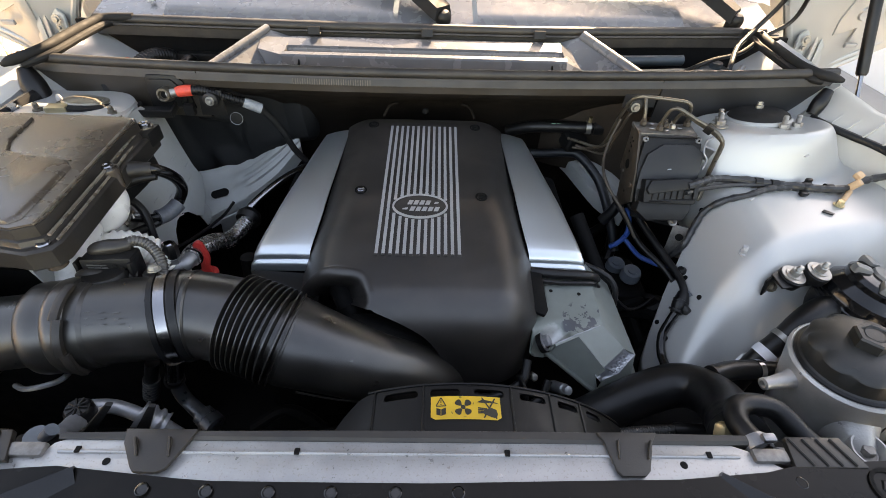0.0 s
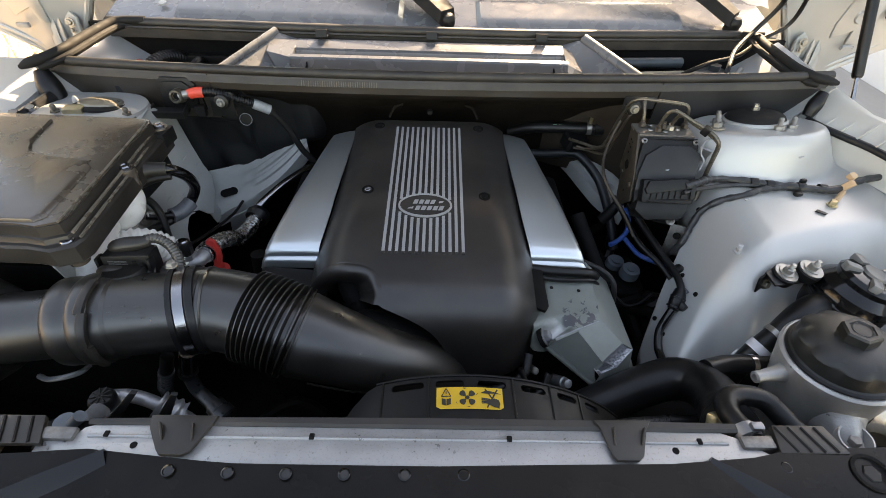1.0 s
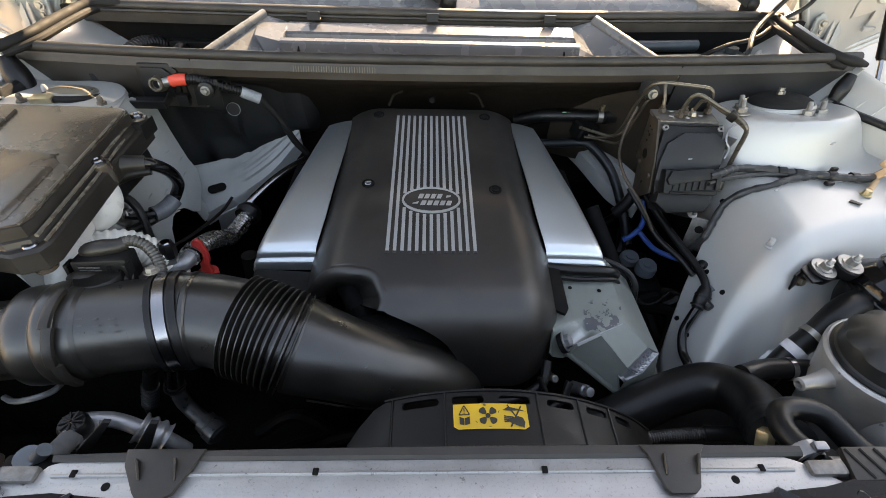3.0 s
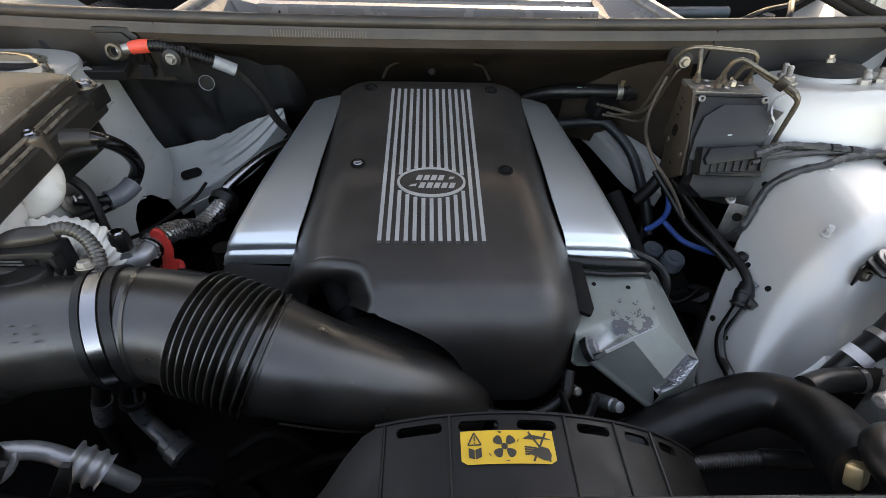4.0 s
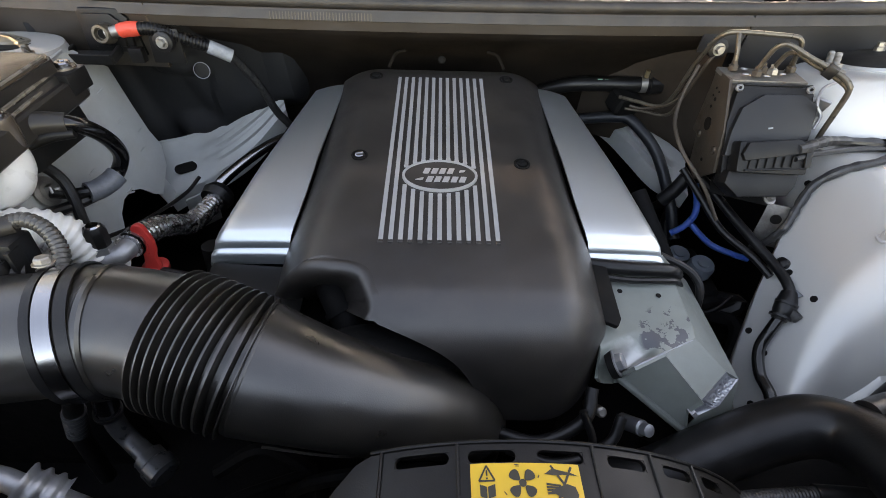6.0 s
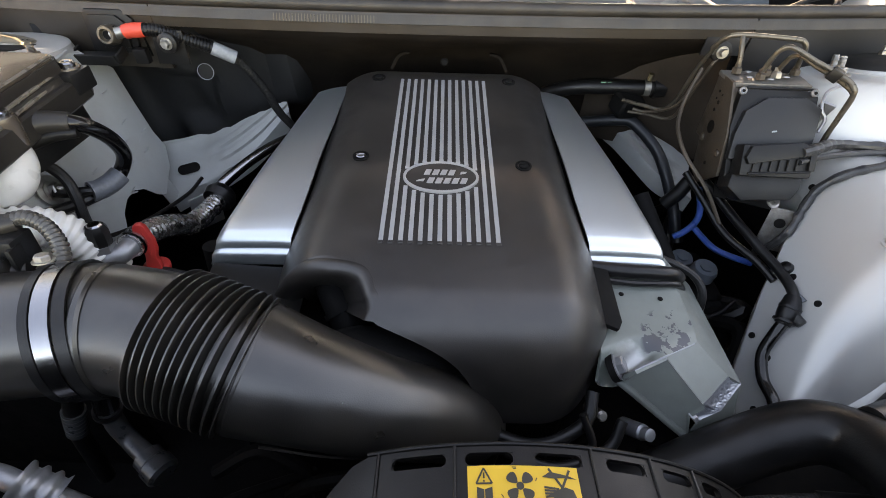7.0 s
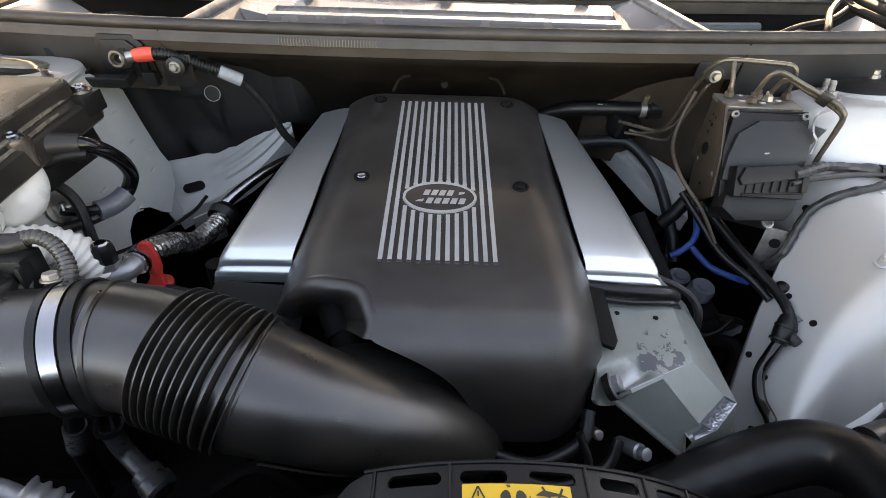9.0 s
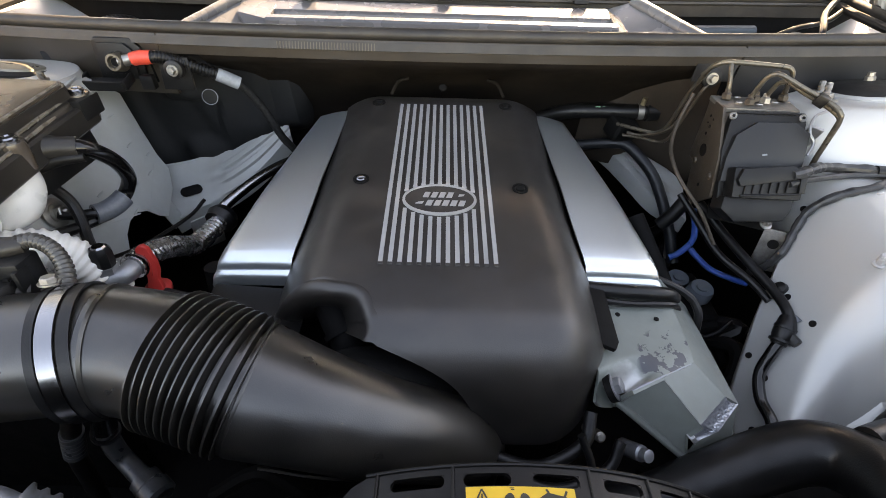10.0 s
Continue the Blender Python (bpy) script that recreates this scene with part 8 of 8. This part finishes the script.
    part("braid", ribbed([(0.205, 0.278, 0.875), (0.236, 0.284, 0.884), (0.274, 0.2865, 0.889), (0.309, 0.2865, 0.894)], 0.0078, 0.003, 0.0008, 16), LOOM, bh, "grey braided sheath", 1.2)
    part("sleeve", hose([(0.307, 0.2865, 0.894), (0.331, 0.284, 0.897), (0.358, 0.281, 0.899)], 0.0095, 6, 16), RUBBER, bh)
    part("end_fitting", lathe([(0, 0), (0.0085, 0), (0.0085, 0.012), (0, 0.012)], (0.358, 0.281, 0.899), (1, -0.1, 0.05), 8), BRASS, bh)
    k = thing("bleed_hose", (0.38, 0.25, 0.96), "grey-black bleed hose looping over the front rail", "hose")
    part("hose", hose([(0.308, 0.195, 1.032), (0.304, 0.206, 1.030), (0.301, 0.226, 1.026), (0.308, 0.243, 1.024), (0.325, 0.249, 1.023), (0.352, 0.243, 1.020), (0.372, 0.215, 1.012), (0.395, 0.190, 1.010), (0.42, 0.17, 1.01)], 0.0110, 10, 20), RUBBER, k)
    part("clamp", merge(lathe([(0.011, -0.007), (0.0130, -0.006), (0.0130, 0.006), (0.011, 0.007)], (0.305, 0.202, 1.030), (0.1, -1, 0.15), 24, 0, False), block((0.012, 0.008, 0.006), pose(0.309, 0.202, 1.045), 0.002)), DULL, k, "alloy clamp")
    part("stub", lathe([(0, 0), (0.010, 0), (0.0095, 0.026), (0, 0.026)], (0.318, 0.190, 1.030), (1, -0.1, 0.05), 20), DULL, k)
    part("side_hose", hose([(0.362, 0.34, 0.935), (0.40, 0.352, 0.930), (0.445, 0.357, 0.922), (0.48, 0.36, 0.915)], 0.013, 8, 16), RUBBER, k)
    part("side_clip", band((0.434, 0.356, 0.924), (1, 0.1, -0.15), 0.0133, 0.008), STEEL, k)
    # oil filter housing
    o = thing("oil_filter_housing", (0.49, 0.30, 0.85), "cast alloy oil filter housing with a black ribbed screw cap", "oil filter housing")
    ax = Vector((-0.08, 0.04, 1)).normalized()
    c0 = Vector((0.498, 0.320, 0.992))
    part("casting", lathe([(0.0, -0.16), (0.05, -0.16), (0.056, -0.09), (0.061, -0.04), (0.0645, -0.012), (0.0658, -0.004), (0.0658, 0.001), (0.0628, 0.004), (0.0595, 0.003), (0.0595, -0.01), (0, -0.01)], c0, ax, 56), ALLOY, o, "machined cast alloy bowl")
    part("seal_ring", lathe([(0.056, 0.0), (0.0605, 0.002), (0.0605, 0.006), (0.056, 0.008)], c0, ax, 48, 0, False), RUBBER, o)
    q = ax.to_track_quat("Z", "Y").to_matrix()
    rows = []
    for rr, hh, sc in ((0.0560, 0.002, 0), (0.0575, 0.004, 0), (0.0575, 0.0075, 0), (0.0552, 0.009, 0), (0.0550, 0.012, 0.0), (0.0552, 0.0270, 0.0046), (0.0540, 0.0290, 0.0048), (0.046, 0.0345, 0.0016), (0.035, 0.0380, 0), (0.020, 0.0405, 0), (0.0001, 0.0415, 0)):
        rows.append([c0 + q @ Vector(((rr - sc * (1 - abs(math.cos(4.5 * a)))) * math.cos(a), (rr - sc * (1 - abs(math.cos(4.5 * a)))) * math.sin(a), hh)) for a in (2 * math.pi * k2 / 72 for k2 in range(72))])
    cap = part("screw_cap", skin(rows), CAPBLACK, o, "black plastic screw cap with scalloped edge", 0.45)
    part("cap_hexagon", lathe([(0.0, 0.0385), (0.0205, 0.0385), (0.0205, 0.0525), (0.0185, 0.0550), (0.014, 0.0550), (0.013, 0.0535), (0, 0.0535)], c0, ax, 6, 0.2), CAPBLACK, cap, "moulded hexagon")
    part("hexagon_mark", lathe([(0.009, 0.0537), (0.0102, 0.0543), (0.0114, 0.0537)], c0, ax, 28, 0, False), CAPBLACK, cap)
    for ang, ln in ((261, 0.018), (318, 0.03)):
        a = radians(ang)
        dv = Vector((math.cos(a), math.sin(a), 0))
        p0 = c0 + dv * 0.058 - Vector((0, 0, 0.04))
        p1 = c0 + dv * (0.075 + ln * 0.6) - Vector((0, 0, 0.046))
        part("ear", hose([(*(p0 - Vector((0, 0, 0.012))), 0.030), (*(p0.lerp(p1, 0.5) - Vector((0, 0, 0.010))), 0.021), (*(p1 - Vector((0, 0, 0.012))), 0.015)], 0.02, 6, 20), ALLOY, o)
        if ang > 220:
            well = part("bolt_well", lathe([(0.0195, -0.020), (0.0195, 0.002), (0.0185, 0.0045), (0.0168, 0.0045), (0.0155, 0.002), (0.0135, -0.006), (0.0, -0.006)], p1 + Vector((0, 0, 0.006)), (-0.08, -0.12, 1), 28), ALLOY, o)
            part("ear_bolt", bolt(p1 + Vector((0, 0, 0.0005)), (0, 0, 1), 0.0075, 0.009, 1.5), HYDRO2, well)
    part("spigot", lathe([(0.018, -0.05), (0.010, -0.02), (0.0075, 0.0), (0.0075, 0.012), (0.0045, 0.013), (0.0045, 0.006), (0, 0.006)], (0.410, 0.311, 0.966), (-1, -0.2, 0.0), 18), ALLOY, o)
    # steering fluid reservoir behind it
    s2 = thing("steering_fluid_reservoir", (0.57, 0.44, 0.85), "black plastic steering fluid reservoir with a finned cap", "reservoir")
    c1 = Vector((0.610, 0.447, 0.984))
    ax1 = Vector((0.22, 0.0, 1)).normalized()
    part("body", lathe([(0.0, -0.13), (0.030, -0.13), (0.034, -0.09), (0.050, -0.05), (0.052, -0.03), (0.0535, -0.028), (0.0535, -0.020), (0.052, -0.018), (0.051, 0.0), (0.040, 0.012), (0.036, 0.016), (0, 0.016)], c1, ax1, 48), GLOSSY, s2)
    for hh in (-0.026, -0.014):
        part("body_band", band(c1 + ax1 * hh, ax1, 0.0525, 0.004, 0.0016), GLOSSY, s2)
    cap2 = part("cap", lathe([(0.0, 0.012), (0.040, 0.012), (0.041, 0.020), (0.036, 0.026), (0.018, 0.030), (0.0, 0.030)], c1, ax1, 36), GLOSSY, s2, "finned black cap")
    q1 = ax1.to_track_quat("Z", "Y").to_matrix().to_4x4()
    for k2 in range(5):
        a = 2 * math.pi * k2 / 5
        part("cap_fin", block((0.022, 0.013, 0.012), Matrix.Translation(c1 + ax1 * 0.028) @ q1 @ pose(0, 0, 0, 0, 0, math.degrees(a)) @ pose(0.031, 0, 0), 0.003), CAPMETAL2, cap2)
    part("cap_disc", lathe([(0.0, 0.030), (0.017, 0.030), (0.016, 0.034), (0, 0.035)], c1, ax1, 28), CAPMETAL2, cap2)
    part("outlet_hose", hose([(0.566, 0.437, 0.962, 0.0190), (0.538, 0.427, 0.960, 0.0185), (0.514, 0.415, 0.951, 0.0170), (0.492, 0.403, 0.9305, 0.0155), (0.471, 0.394, 0.909, 0.0150), (0.456, 0.386, 0.884, 0.0150), (0.445, 0.378, 0.85, 0.0150), (0.44, 0.37, 0.80, 0.0150)], 0.018, 8, 20), RUBBER, s2)
    part("hose_clip", band((0.492, 0.403, 0.9305), (0.62, 0.25, 0.50), 0.0160, 0.008), ZINC, s2)
    part("paint_mark", band((0.472, 0.3945, 0.910), (0.58, 0.25, 0.62), 0.0152, 0.013, 0.0008), WHITE, s2, "white paint mark round the hose")
    b = part("bracket", plate([(-0.03, -0.012), (0.07, -0.012), (0.07, 0.022), (0.0, 0.022), (-0.03, 0.012)], 0.003, pose(0.515, 0.468, 0.985, 12, 8, 16), 0.001), RUBBER, s2)
    for x, y, z in ((0.513, 0.470, 0.990), (0.548, 0.472, 0.996)):
        bu = part("bush", lathe([(0, -0.014), (0.016, -0.014), (0.0175, -0.006), (0.0175, 0.0), (0.013, 0.003), (0, 0.003)], (x, y, z), (0.1, -0.15, 1), 28), RUBBER, b)
        part("bush_washer", lathe([(0, 0.002), (0.0165, 0.002), (0.0165, 0.0035), (0, 0.0035)], (x, y, z), (0.1, -0.15, 1), 28), ZINC, bu)
        part("bush_nut", stud((x, y, z + 0.003), (0.1, -0.15, 1), 0.004, 0.018, 0.0075), ZINC, bu)
    part("bracket_tab", plate([(-0.016, -0.014), (0.016, -0.010), (0.016, 0.014), (-0.016, 0.012)], 0.003, axes((0.488, 0.468, 0.975), (0.8, 0.5, 0), (0.0, 0.2, 1)), 0.001), RUBBER, b)
    part("tab_bolt", bolt((0.488, 0.465, 0.972), (0.3, -0.8, 0.3), 0.006, 0.006, 1.3), RUSTY, b)


build_setting()
build_body()
build_cover()
build_engine()
build_intake()
build_shroud()
build_front()
build_bulkhead()
build_cowl()
build_bonnet()
build_wing_right()
build_wing_left()
build_left_flange()
build_airbox()
build_left_small()
build_front_left()
build_abs()
build_right_low()
